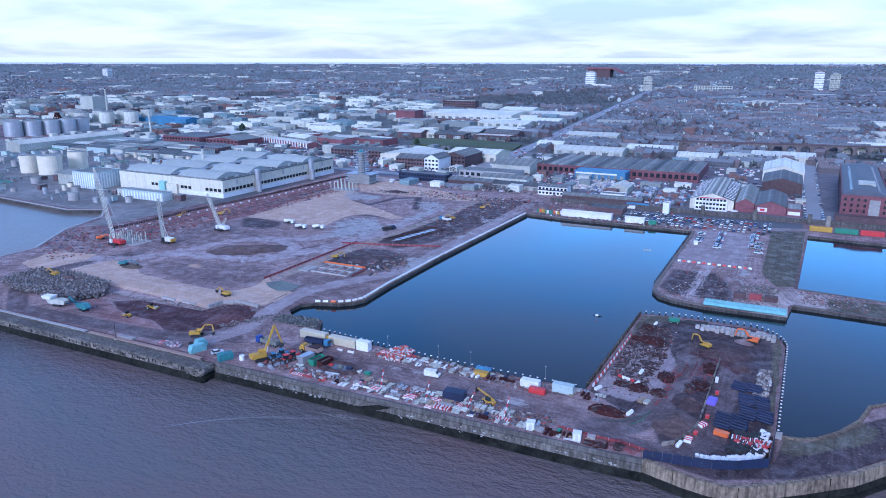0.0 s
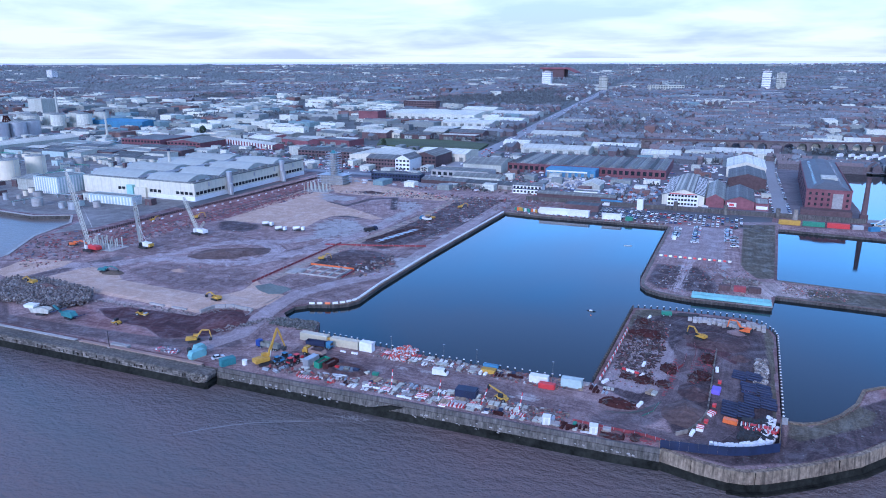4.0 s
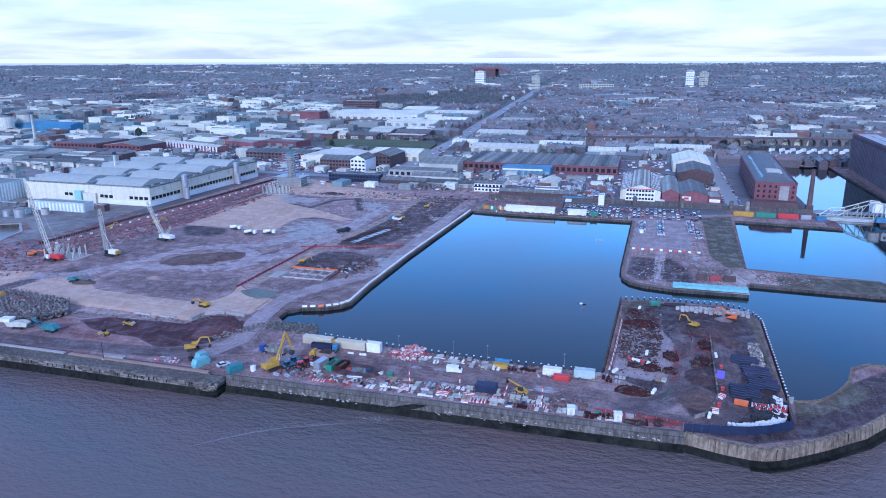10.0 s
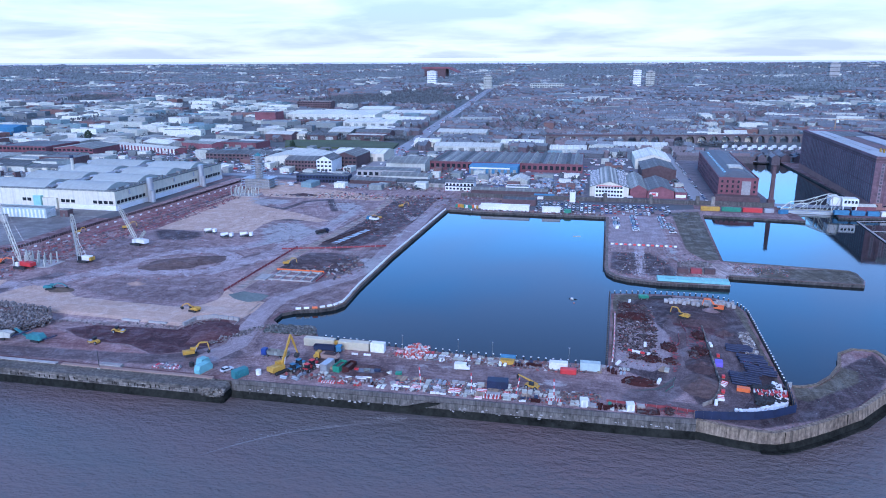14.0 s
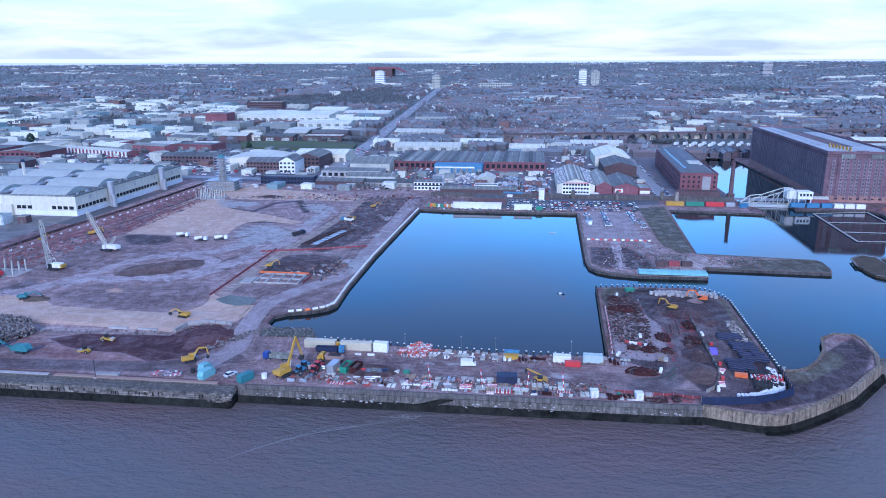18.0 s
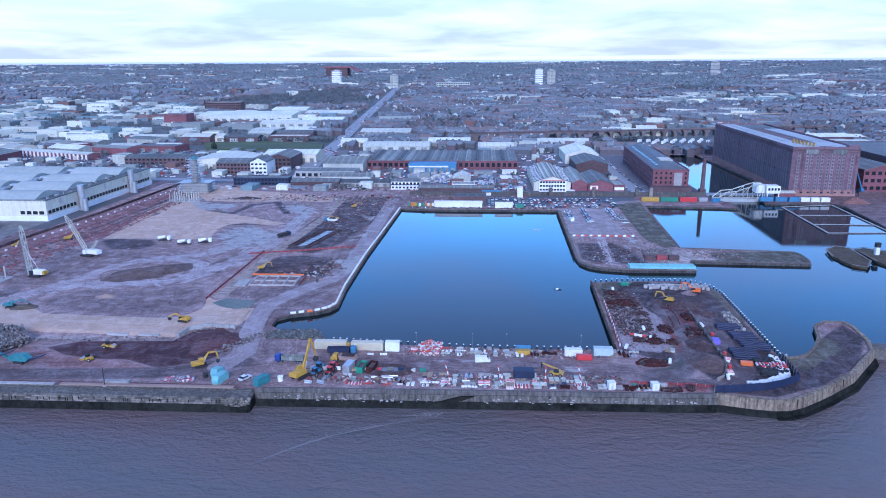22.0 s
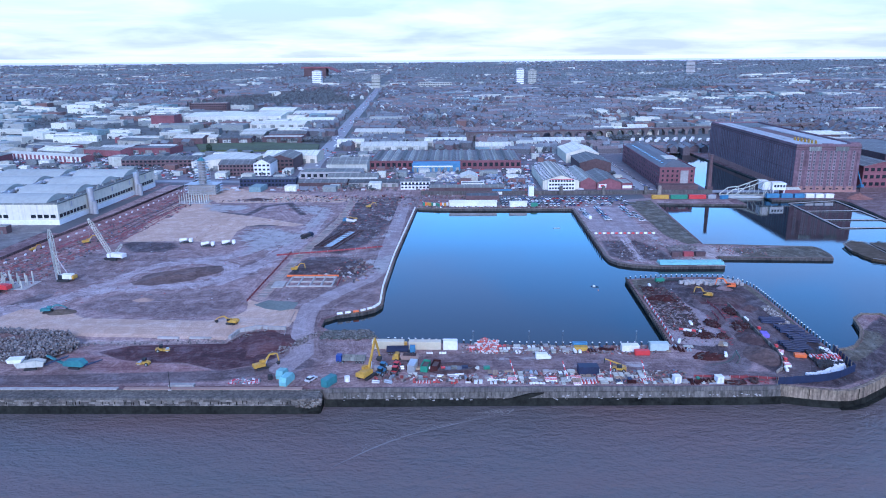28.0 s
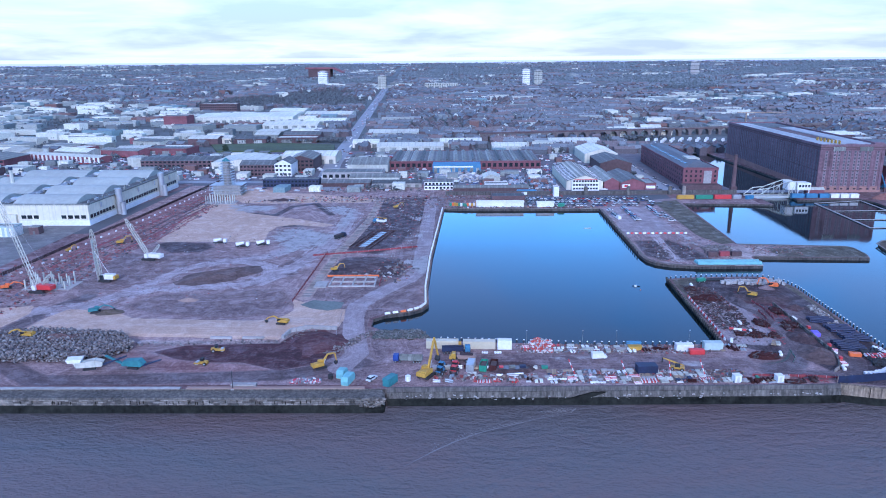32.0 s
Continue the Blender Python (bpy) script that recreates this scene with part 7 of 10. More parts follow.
HEAPS = [((-35.7, 246.6), 7, 3.2, 1.4), ((-38.7, 259.2), 2.4, 2, 1.4), ((-25.9, 217.5), 2.6, 4, 1.3), ((-32.4, 205.5), 3.2, 2.4, 1.2), ((-26.4, 204.8), 2.4, 2.2, 1.2), ((-37.6, 186.3), 5.6, 2.6, 1.5), ((-13.7, 231.0), 2.4, 4, 1.2), ((-15.2, 216.1), 3, 3.6, 1.2), ((-37.7, 206.6), 2.4, 1.8, 1.0), ((-30.3, 167.7), 1.2, 1.1, 1.6), ((-36.4, 167.0), 3.4, 1.2, 0.8), ((-31.6, 233.9), 3, 1, 0.7), ((-18.0, 212.9), 1.5, 3, 0.8)]
for i, ((x, y), a, b, h) in enumerate(HEAPS):
    mound("rebar_heap", x, y, a, b, h, M_RUST, "heap of dark rusty reinforcing steel", 0.6, rough=0.6)
    scatter("rebar_bars", [(x - a * 0.8, y - b * 0.8), (x + a * 0.8, y - b * 0.8), (x + a * 0.8, y + b * 0.8), (x - a * 0.8, y + b * 0.8)], 60, 0.4, M_SCRAP, "loose rusty bars on the heap", 0.5, h * 0.3, 6, 30 + i, h * 0.6)
scatter("red_dust", [(-24.5, 228.1), (-22.9, 218.4), (-23.6, 204.4), (-26.1, 195.2), (-25.4, 206.0), (-24.4, 218.0)], 150, 0.4, M_REDMESH, "scraps of red netting beside the island road", 0.15, 0.1, 5, 91)
scatter("red_dust", [(-40.3, 171.1), (-29.6, 173.6), (-24.2, 170.4), (-26.4, 166.5), (-40.0, 166.9)], 130, 0.4, M_REDMESH, "scraps of red netting by the river wall", 0.15, 0.1, 5, 92)
scatter("red_dust", [(-18.9, 224.7), (-15.9, 238.4), (-11.6, 240.9), (-12.5, 217.0), (-18.4, 208.3)], 150, 0.4, M_REDMESH, "scraps of red netting inside the barrier", 0.15, 0.1, 5, 93)
scatter("edge_heap", [(-117.4, 198.2), (-113.1, 203.1), (-108.7, 200.3), (-109.7, 190.3), (-115.6, 190.0)], 700, 0.42, many("red_and_white_plastic", [(0.5, 0.09, 0.06), (0.55, 0.53, 0.51), (0.45, 0.07, 0.05), (0.3, 0.29, 0.29), (0.6, 0.58, 0.56)]), "tumbled red and white plastic barriers", 0.8, 0.05, 3, 94, 0.8)
ruts("green_edge", [(-40.8, 181.0), (-35.4, 179.8), (-30.0, 185.3), (-26.0, 193.2)], 1.2, 3, 0.2, mat("green_matting_edge", (0.06, 0.1, 0.085), 0.9, 0.3, 1, 0.1, 0.1), "green matting at the road edge", 95, (0.3, 0.7))

QUAYSTORE = [(-113, 166.6), (-50, 167), (-50, 176.5), (-111, 176.5)]
scatter("quay_bits", QUAYSTORE, 2600, 0.4, M_DEBRIS, "small stores and offcuts along the river wall", 0.7, 0.05, 3, 61)
scatter("quay_edge_bits", [(-122, 190), (-56, 189.5), (-50, 197), (-122, 198.5)], 1700, 0.36, M_DEBRIS, "small stores and offcuts along the dock edge", 0.7, 0.05, 3, 62)
scatter("quay_mid_bits", [(-150, 168), (-116, 168), (-116, 172), (-150, 173)], 130, 0.7, M_DEBRIS, "odd plant and stores between the tractors", 0.8, 0.05, 3, 63)
scatter("head_edge_bits", [(-150, 440), (-46, 436), (-46, 442), (-150, 446)], 500, 0.6, M_DEBRIS, "bits stored along the dock head", 0.7, 0.05, 3, 64)
ruts("foam", [(-158, 128), (-148, 138), (-137, 145.5), (-120, 153), (-110, 157)], 3, 4, RIVER_Z + 0.03, M_FOAM, "thin line of foam on the river", 65, (0.08, 0.4))
scatter("foam_flecks", [(-150, 134), (-137, 144.5), (-120, 152), (-110, 156), (-110, 158), (-121, 154.5), (-138, 147), (-151, 138)], 1500, 0.22, M_FOAM, "ragged foam flecks on the river", 0.05, RIVER_Z + 0.02, 3, 68)
scatter("splash", [(-119, 157), (-108, 157), (-106, 159.5), (-112, 159.5)], 260, 0.25, M_FOAM, "white splash at the slipway foot", 0.2, RIVER_Z + 0.02, 3, 67)
scatter("foam_edge", [(-14, 157), (2, 158), (30, 183), (33, 181), (5, 154), (-14, 154)], 500, 0.14, M_FOAM, "thin foam by the wall foot", 0.02, RIVER_Z + 0.06, 3, 66)
scatter("apron_rubble", [(-12, 318), (2, 316), (6, 330), (0, 336), (-10, 332)], 420, 0.7, M_ROCKS, "pale rubble heap on the apron", 0.6, 0.1, 2, 97, 0.7)
scatter("black_stores", [(-4, 178), (4.5, 180), (4.8, 192), (-3, 190)], 420, 0.9, M_RUBBER, "black pipes and tyres piled in the corner yard", 0.7, 0.08, 3, 71, 0.5)

# ---- river wall, dock edges ----
WEST = [(-364, 162.6), (-171, 162.6)]
EAST = [(-165, 162.4), (-109, 163.2), (-34, 164), (-23.5, 164.6)]
CURVE = [(-23.4, 164.7), (-18, 163.2), (-13, 161.9), (-7, 161.1), (-3, 161.5), (1.6, 163.6), (8, 167.9), (13.5, 171.9), (25, 181.2), (35.2, 193.2), (41.4, 200.4), (44.8, 210.2), (46.2, 224), (44.6, 229)]
wall = thing("wall_river", 0, 0, 0, 0, "weathered granite river wall with weedy foot", "sea wall", kind="structure")
part("upper_face", sweep(WEST, [(0, 0.25), (0.4, 0.25), (0.45, -0.1), (4.9, -0.4), (5.05, -0.9), (5.35, -2.7), (0, -2.7)]), M_WALL, wall)
part("lower_face", sweep(WEST, [(0, -2.72), (5.37, -2.72), (6.7, -6.4), (0, -8)]), M_WEED, wall, "dark weed on the tidal foot")
part("coping", sweep([(-364, 162.7), (-230, 162.7)], [(-0.9, 0.254), (0.5, 0.254), (0.5, 0.5), (-0.9, 0.5)]), M_CONC, wall)
part("coping", sweep([(-228, 162.7), (-172, 162.7)], [(-0.9, 0.254), (0.55, 0.254), (0.55, 0.55), (-0.9, 0.55)]), M_SAND, wall, "pale stone coping")
part("parapet", sweep(EAST, [(-0.6, 0.6), (0.15, 0.6), (0.2, -0.75), (-0.6, -0.75)]), M_WALLC, wall, "smooth grey concrete parapet")
part("upper_face", sweep(EAST, [(-0.6, -0.754), (0.6, -0.754), (0.85, -2.7), (-0.6, -2.7)]), M_LIME, wall, "lime-streaked stone band")
part("lower_face", sweep(EAST, [(-0.6, -2.704), (0.87, -2.704), (2.0, -6.4), (-0.6, -8)]), M_WEED, wall, "dark weed on the tidal foot")
M_PALECONC = streaked("pale_streaked_concrete", (0.17, 0.118, 0.078), (0.33, 0.255, 0.175), 0.9, 0.35)
part("upper_face", sweep(CURVE, [(-1.2, 0.5), (0.2, 0.5), (0.5, -2.8), (-1.2, -2.8)]), M_PALECONC, wall, "pale streaked concrete face")
part("lower_face", sweep(CURVE, [(-1.2, -2.82), (0.52, -2.82), (1.4, -6.4), (-1.2, -8)]), M_WEED, wall)
part("toe", sweep(CURVE[3:], [(0.5, -4.5), (2.2, -4.6), (2.6, -6.4), (0.5, -8)]), M_WEED, wall)
bm = bmesh.new()
part("buttress", box(-172.4, -165.6, 157.0, 163.2, -3.0, -0.25, 0.9), M_WALL, wall, "rough broken stone buttress")
part("buttress_foot", box(-172.6, -165.4, 156.6, 163.2, -8, -3.02, 0.6), M_WEED, wall)
# granite courses: single stones where the camera passes nearest, the rest joined
r5 = random.Random(11)
sizes = [mesh_of("stone", box(-L / 2, L / 2, -0.12, 0.4, -0.28, 0.28, 0.06), M_STONE) for L in (1.1, 1.5, 1.9, 2.4)]
lens_ = (1.1, 1.5, 1.9, 2.4)
rest = bmesh.new()
count = 0
for c in range(3):
    z = -1.2 - c * 0.6
    x = -330 + r5.random()
    while x < -172:
        k = r5.randrange(4)
        L = lens_[k]
        y = 162.6 - 5.12 - c * 0.09 + r5.uniform(-0.04, 0.12)
        if count < 300 and -262 < x < -172 and r5.random() < 0.8:
            share("stone", sizes[k], wall, pose(x + L / 2, y, z, 0, r5.gauss(0, 0.6), r5.gauss(0, 1)))
            count += 1
        else:
            bm_box(rest, -L / 2, L / 2, -0.1, 0.4, -0.28, 0.28, pose(x + L / 2, y, z))
        x += L + 0.06
for i in range(70):
    L = r5.uniform(0.4, 1.3)
    bm_box(rest, -L / 2, L / 2, -0.3, 0.3, -0.25, 0.25, pose(r5.uniform(-172.6, -165.4), 157.0 + r5.uniform(-0.3, 0.3), r5.uniform(-3, -0.3), r5.gauss(0, 15), r5.gauss(0, 15), r5.gauss(0, 20)))
# no slots are cut: dark boxes on the face imitate their shade
slots = bmesh.new()
for i in range(60):
    bm_box(slots, -0.09, 0.09, -0.05, 0.2, -0.45, 0.45, pose(r5.uniform(-330, -173), 162.6 - 5.42, r5.uniform(-2.1, -1.4)))
part("drain_slots", slots, M_WEED, wall, "dark boxes standing for shaded slots in the stone", "stuff")
part("stone_courses", rest, M_STONEB, wall, "rough coursed granite blocks", "stuff")
# stone-block pockmarks of lime and broken blocks
rest = bmesh.new()
for i in range(90):
    x = r5.uniform(-160, -30)
    z = r5.uniform(-3.2, -1.5)
    s = r5.uniform(0.12, 0.45)
    bm_box(rest, -s, s, -0.06, 0.3, -s * 0.4, s * 0.4, pose(x, 162.4 + (x + 165) * 0.0125 - 0.72 - (-1.4 - z) * 0.12, z, 0, r5.gauss(0, 12), 0))
part("lime_patches", rest, M_CONC, wall, "white lime and guano marks", "stuff")
# slip opening: a flush dark slab stands in for the shade of the recess
slip = thing("slipway", -106, 161.5, 0, 0, "weedy slipway on the river wall, a dark slab for its shaded recess", "slipway", kind="structure")
part("ramp", profile([(-12, -6.4), (-9, -4.8), (5, -0.9), (9, -0.8), (-2, -5.0), (-3, -6.4)], 0.35, 1.1, "y"), M_WEED, slip)

# navy hoarding round the island yard
hoard = thing("hoarding", 0, 0, 0, 0, "navy painted site hoarding", "fence")
HL = [(-23.7, 165.9), (-14.2, 167.3), (-7.2, 168.7), (-1.6, 171.0), (5.5, 175.7), (6.7, 191.7), (8.4, 192)]
for a, b in zip(HL, HL[1:]):
    k = max(1, round(math.dist(a, b) / 2.4))
    for i in range(k):
        p, q = Vector(a).lerp(Vector(b), i / k), Vector(a).lerp(Vector(b), (i + 1) / k)
        ang = math.degrees(math.atan2(q.y - p.y, q.x - p.x))
        w = (q - p).length
        light = a[0] > 6
        ob = part("panel", box(0, w - 0.04, -0.05, 0.05, 0, 2.6 if not light else 2.2), M_NAVY if not light else M_STEEL, hoard)
        ob.matrix_basis = pose(p.x, p.y, 0.02, 0, 0, ang)
        ob = part("post", box(-0.08, 0.08, 0.06, 0.25, 0, 2.7), M_TIMBER, hoard)
        ob.matrix_basis = pose(p.x, p.y, 0.02, 0, 0, ang)

# dock edge copings and fender piles
def edge(name, pts, label, w=1.0, z=0.35, material=M_CONC):
    return solid(name, sweep(pts, [(-0.15, 0.004), (-0.15, z), (w, z), (w, 0.004)]), material, label, "coping", kind="structure")


WESTEDGE = [(-150.8, 438), (-155.4, 317), (-156, 265), (-155, 241), (-157.4, 235.8), (-162.2, 231.9), (-171.5, 228.2)]
edge("coping_west", WESTEDGE, "pale stone dock coping", 1.7, 0.3, M_PALECONC)
edge("coping_works", [(-364.4, 234), (-389.4, 270), (-400.4, 305), (-418.3, 321.6), (-441, 310.6), (-528, 318.6), (-700, 319.5)], "pale stone rim of the works quay", 1.6, 0.4, M_CONC)
edge("coping_head", [(-44.5, 434.8), (-124, 435.6), (-149.6, 439)], "stone coping at the dock head", 1.0, 0.3, M_STONE)
edge("coping_apron", [(8, 296.8), (-23.3, 296.2), (-36, 298.8), (-42, 302.5), (-45.2, 308.2), (-46, 316), (-45, 370), (-43.4, 434)], "stone coping of the apron", 1.2, 0.3, M_STONE)
edge("coping_pier", [(13.2, 338.2), (68.6, 332), (70.8, 328.6), (70.3, 316.4), (68, 310), (11, 312.8)], "pale stone coping of the pier", 1.0, 0.3, M_STONE)
edge("coping_point", [(44, 228), (37.7, 228.4), (32, 223.6), (28.6, 212.6), (23.2, 203), (17.4, 196.2), (12.8, 193.6), (7.4, 192.8)], "pale concrete edge of the point", 0.9, 0.4, M_PALECONC)
bar = thing("barrier_line", 0, 0, 0, 0, "line of white concrete barriers along the dock edge", "barrier")
me = mesh_of("barrier_block", profile([(-0.42, 0), (0.42, 0), (0.42, 0.2), (0.26, 0.75), (-0.26, 0.75), (-0.42, 0.2)], -1.1, 1.1), M_WHITE)
me_o = mesh_of("barrier_block_orange", profile([(-0.42, 0), (0.42, 0), (0.42, 0.2), (0.26, 0.75), (-0.26, 0.75), (-0.42, 0.2)], -1.1, 1.1), M_ORANGE)


def along(pts, step):
    out = []
    for a, b in zip(pts, pts[1:]):
        k = max(1, round(math.dist(a, b) / step))
        for i in range(k):
            out.append((a[0] + (b[0] - a[0]) * (i + 0.5) / k, a[1] + (b[1] - a[1]) * (i + 0.5) / k, math.degrees(math.atan2(b[1] - a[1], b[0] - a[0])) - 90))
    return out


for x, y, a in along(CURVE, 30)[1::3]:
    part("joint", box(0.1, 0.56, -0.04, 0.04, -2.8, 0.45), M_WEED, wall).matrix_basis = pose(x, y, 0, 0, 0, a)
for i, (x, y, a) in enumerate(along([(p[0] - 0.9, p[1]) for p in WESTEDGE], 2.9)):
    share("barrier_block", me_o if y < 236 and i % 3 == 0 else me, bar, pose(x, y, 0.36, 0, 0, a))
pil_me = mesh_of("pile", cyl(0.32, -4.5, 1.0, 0.3, 8), M_RUBBER)
cap_me = mesh_of("pile_cap", cyl(0.34, 1.004, 1.18, 0.26, 8), M_WHITE)
blk_me = mesh_of("edge_block", box(-0.3, 0.3, -0.5, 0.5, -0.5, 0.75, 0.06), M_PALECONC)


def piles(name, pts, step, label, capped=False, blocked=False):
    f = thing(name, 0, 0, 0, 0, label, "fenders")
    for x, y, a in along(pts, step):
        pile = share("pile", pil_me, f, pose(x, y, 0))
        if capped:
            share("pile_cap", cap_me, pile, pose(0, 0, 0))
        if blocked:
            share("edge_block", blk_me, f, pose(x, y, 0, 0, 0, a) @ pose(0, step / 2, 0))


piles("fender_piles", [(-47.6, 200), (-44.9, 275.6)], 2.0, "row of black timber fender piles with pale blocks between", False, True)
piles("fender_piles", [(-44, 276), (-29, 278.8), (-2.5, 279.2), (3.4, 275.6), (7.6, 269.4), (9.2, 262), (7.4, 194)], 2.4, "row of black timber fender piles with white caps", True)
piles("fender_piles", [(-49, 198.2), (-74, 196.9 + 0.9), (-100, 198.2), (-125, 200.4), (-150, 202.6)], 2.6, "row of black mooring posts with white caps along the quay", True)
piles("fender_piles", [(-47, 318), (-44.6, 433)], 5.0, "black timber fenders on the apron wall")
# white and red barriers along the island edge
rb = thing("water_barriers", 0, 0, 0, 0, "red and white plastic barriers", "barrier")
me_r = mesh_of("barrier_red", profile([(-0.3, 0), (0.3, 0), (0.12, 0.9), (-0.12, 0.9)], -0.75, 0.75), M_RED)
me_w = mesh_of("barrier_white", profile([(-0.3, 0), (0.3, 0), (0.12, 0.9), (-0.12, 0.9)], -0.75, 0.75), M_WHITE)
for i, (x, y, a) in enumerate(along([(-45.6, 201), (-44.4, 222), (-43.4, 250)], 1.9)):
    share("barrier", me_r if i % 2 else me_w, rb, pose(x, y, 0.03, 0, 0, a))
for i, (x, y, a) in enumerate(along([(-40, 212), (-34.5, 210)], 1.6)):
    share("barrier", me_w if i % 3 else me_r, rb, pose(x, y, 0.05, 0, 0, a))
# curved retaining barrier on the island
cw = thing("retaining_barrier", 0, 0, 0, 0, "curved pale concrete retaining barrier", "barrier")
me = mesh_of("block", box(-0.22, 0.22, -0.95, 0.95, 0, 1.2, 0.04), M_STONE)
for x, y, a in along([(-11.5, 239.8), (-12.1, 219.0), (-12.5, 200.4), (-12.8, 190.9), (-13.7, 186.1), (-15.3, 181.3), (-17.4, 176.9), (-20.3, 174.2)], 2.0):
    share("block", me, cw, pose(x, y, 0.06, 0, 0, a))
# the aqua roofed pontoon
pon = thing("covered_pontoon", 0, 0, 0, 0, "long low quay shelter under two aqua arched covers", "shelter")
part("base", box(-23.5, 9, 296.4, 303.4, 0.02, 0.3, 0.05), M_CONC, pon)
for ya in (296.6, 300.0):
    pts = [(ya + 3.2 * i / 8, 0.1 + 1.7 * math.sin(math.pi * (0.08 + 0.84 * i / 8))) for i in range(9)]
    part("cover", profile(pts, -23, 8.5, "x"), M_AQUA, pon)
for i in range(12):
    part("rib", box(-22.6 + i * 2.8, -22.5 + i * 2.8, 296.9, 302.9, 1.79, 1.87), M_STRIPE, pon)
# far docks: lock barrier, pens, islet
solid("wall_lock", box(44, 1300, 205, 210.4, -11, -1.0), M_STONE, "low stone lock barrier", "wall", kind="structure")
for islet in ([(86, 324), (89, 338), (96.5, 345), (102, 342), (100, 316), (93, 305), (88, 309)], [(103.5, 316), (104.5, 340), (110.5, 342), (118, 336), (120, 325), (113, 308), (106, 305)]):
    solid("ground_islet", prism(ragged(islet, 3, 0.7, 3), -11, -0.2), M_ROUGHGRASS, "small weedy dock islet", "ground", kind="structure")
    edge("coping_islet", [(x, y) for x, y in islet[::-1]], "rough stone rim of the islet", 0.8, 0.15, M_STONE)
pst = thing("white_beacon_hut", 110, 329, -0.2, 0, "small white beacon hut on the islet", "hut")
part("hut", box(-1, 1, -1, 1, 0, 4, 0.1), M_WHITE, pst)
part("roof", box(-1.2, 1.2, -1.2, 1.2, 4.01, 6.4, 0.2), M_RUBBER, pst)
pens = thing("floating_pens", 0, 0, 0, 0, "pale floating walkways round empty berths", "pontoon")
for a, b in (((113, 455), (109, 379)), ((150, 463), (146, 380)), ((109, 379), (146, 381)), ((112, 428), (148.5, 429)), ((110.5, 402), (147.2, 401)), ((113, 455), (150, 463))):
    L_, an_ = math.dist(a, b), math.degrees(math.atan2(b[1] - a[1], b[0] - a[0]))
    part("walkway", box(0, L_, -0.6, 0.6, -0.1, 0.12), M_CONC, pens).matrix_basis = pose(*a, -0.95, 0, 0, an_)
    for q in range(int(L_ / 2.6)):
        part("float", box(q * 2.6 + 0.5, q * 2.6 + 2.0, -0.75, 0.75, -0.55, -0.12), M_RUBBER, pens).matrix_basis = pose(*a, -0.95, 0, 0, an_)

# ---- machines and vehicles ----
def wheel(parent, x, y, r, w=0.35):
    bm = bmesh.new()
    bm_cyl(bm, r, -w / 2, w / 2, r, 14, m=pose(x, y, r, 90))
    t = part("tyre", bm, M_RUBBER, parent)
    bm = bmesh.new()
    bm_cyl(bm, r * 0.5, -w / 2 - 0.02, w / 2 + 0.02, r * 0.5, 10, m=pose(x, y, r, 90))
    part("rim", bm, M_STEEL, t)


def tracks(parent, L, w, gap, h):
    for s in (-1, 1):
        pts = [(-L / 2, h * 0.35), (-L / 2 + h * 0.3, 0), (L / 2 - h * 0.3, 0), (L / 2, h * 0.35), (L / 2, h * 0.65), (L / 2 - h * 0.3, h), (-L / 2 + h * 0.3, h), (-L / 2, h * 0.65)]
        y0 = s * (gap / 2 + w / 2)
        part("track", _long(pts, y0 - w / 2, y0 + w / 2), M_RUBBER, parent)


def _long(pts, y0, y1):
    """A side view (x, z) with width along y."""
    bm = bmesh.new()
    a = [bm.verts.new((x, y0, z)) for x, z in pts]
    b = [bm.verts.new((x, y1, z)) for x, z in pts]
    k = len(pts)
    for i in range(k):
        bm.faces.new((a[i], a[(i + 1) % k], b[(i + 1) % k], b[i]))
    bm.faces.new(a); bm.faces.new(b[::-1])
    bmesh.ops.recalc_face_normals(bm, faces=bm.faces[:])
    bmesh.ops.triangulate(bm, faces=[f for f in bm.faces if len(f.verts) > 4])
    return bm


def arm(parent, name, p, q, w, t, material):
    """A tapered box-section arm in the machine's upright plane."""
    p, q = Vector((p[0], 0, p[1])), Vector((q[0], 0, q[1]))
    d = (q - p).normalized()
    up_ = Vector((-d.z, 0, d.x))
    mid = p.lerp(q, 0.4)
    pts = []
    for c, k in ((p, 0.5), (mid, 0.85), (q, 0.4)):
        pts.append((c + up_ * t * k / 2)[:])
    low = []
    for c, k in ((q, 0.4), (mid, 0.85), (p, 0.5)):
        low.append((c - up_ * t * k / 2)[:])
    ring = [(v[0], v[2]) for v in pts + low]
    return part(name, _long(ring, -w / 2, w / 2), material, parent)


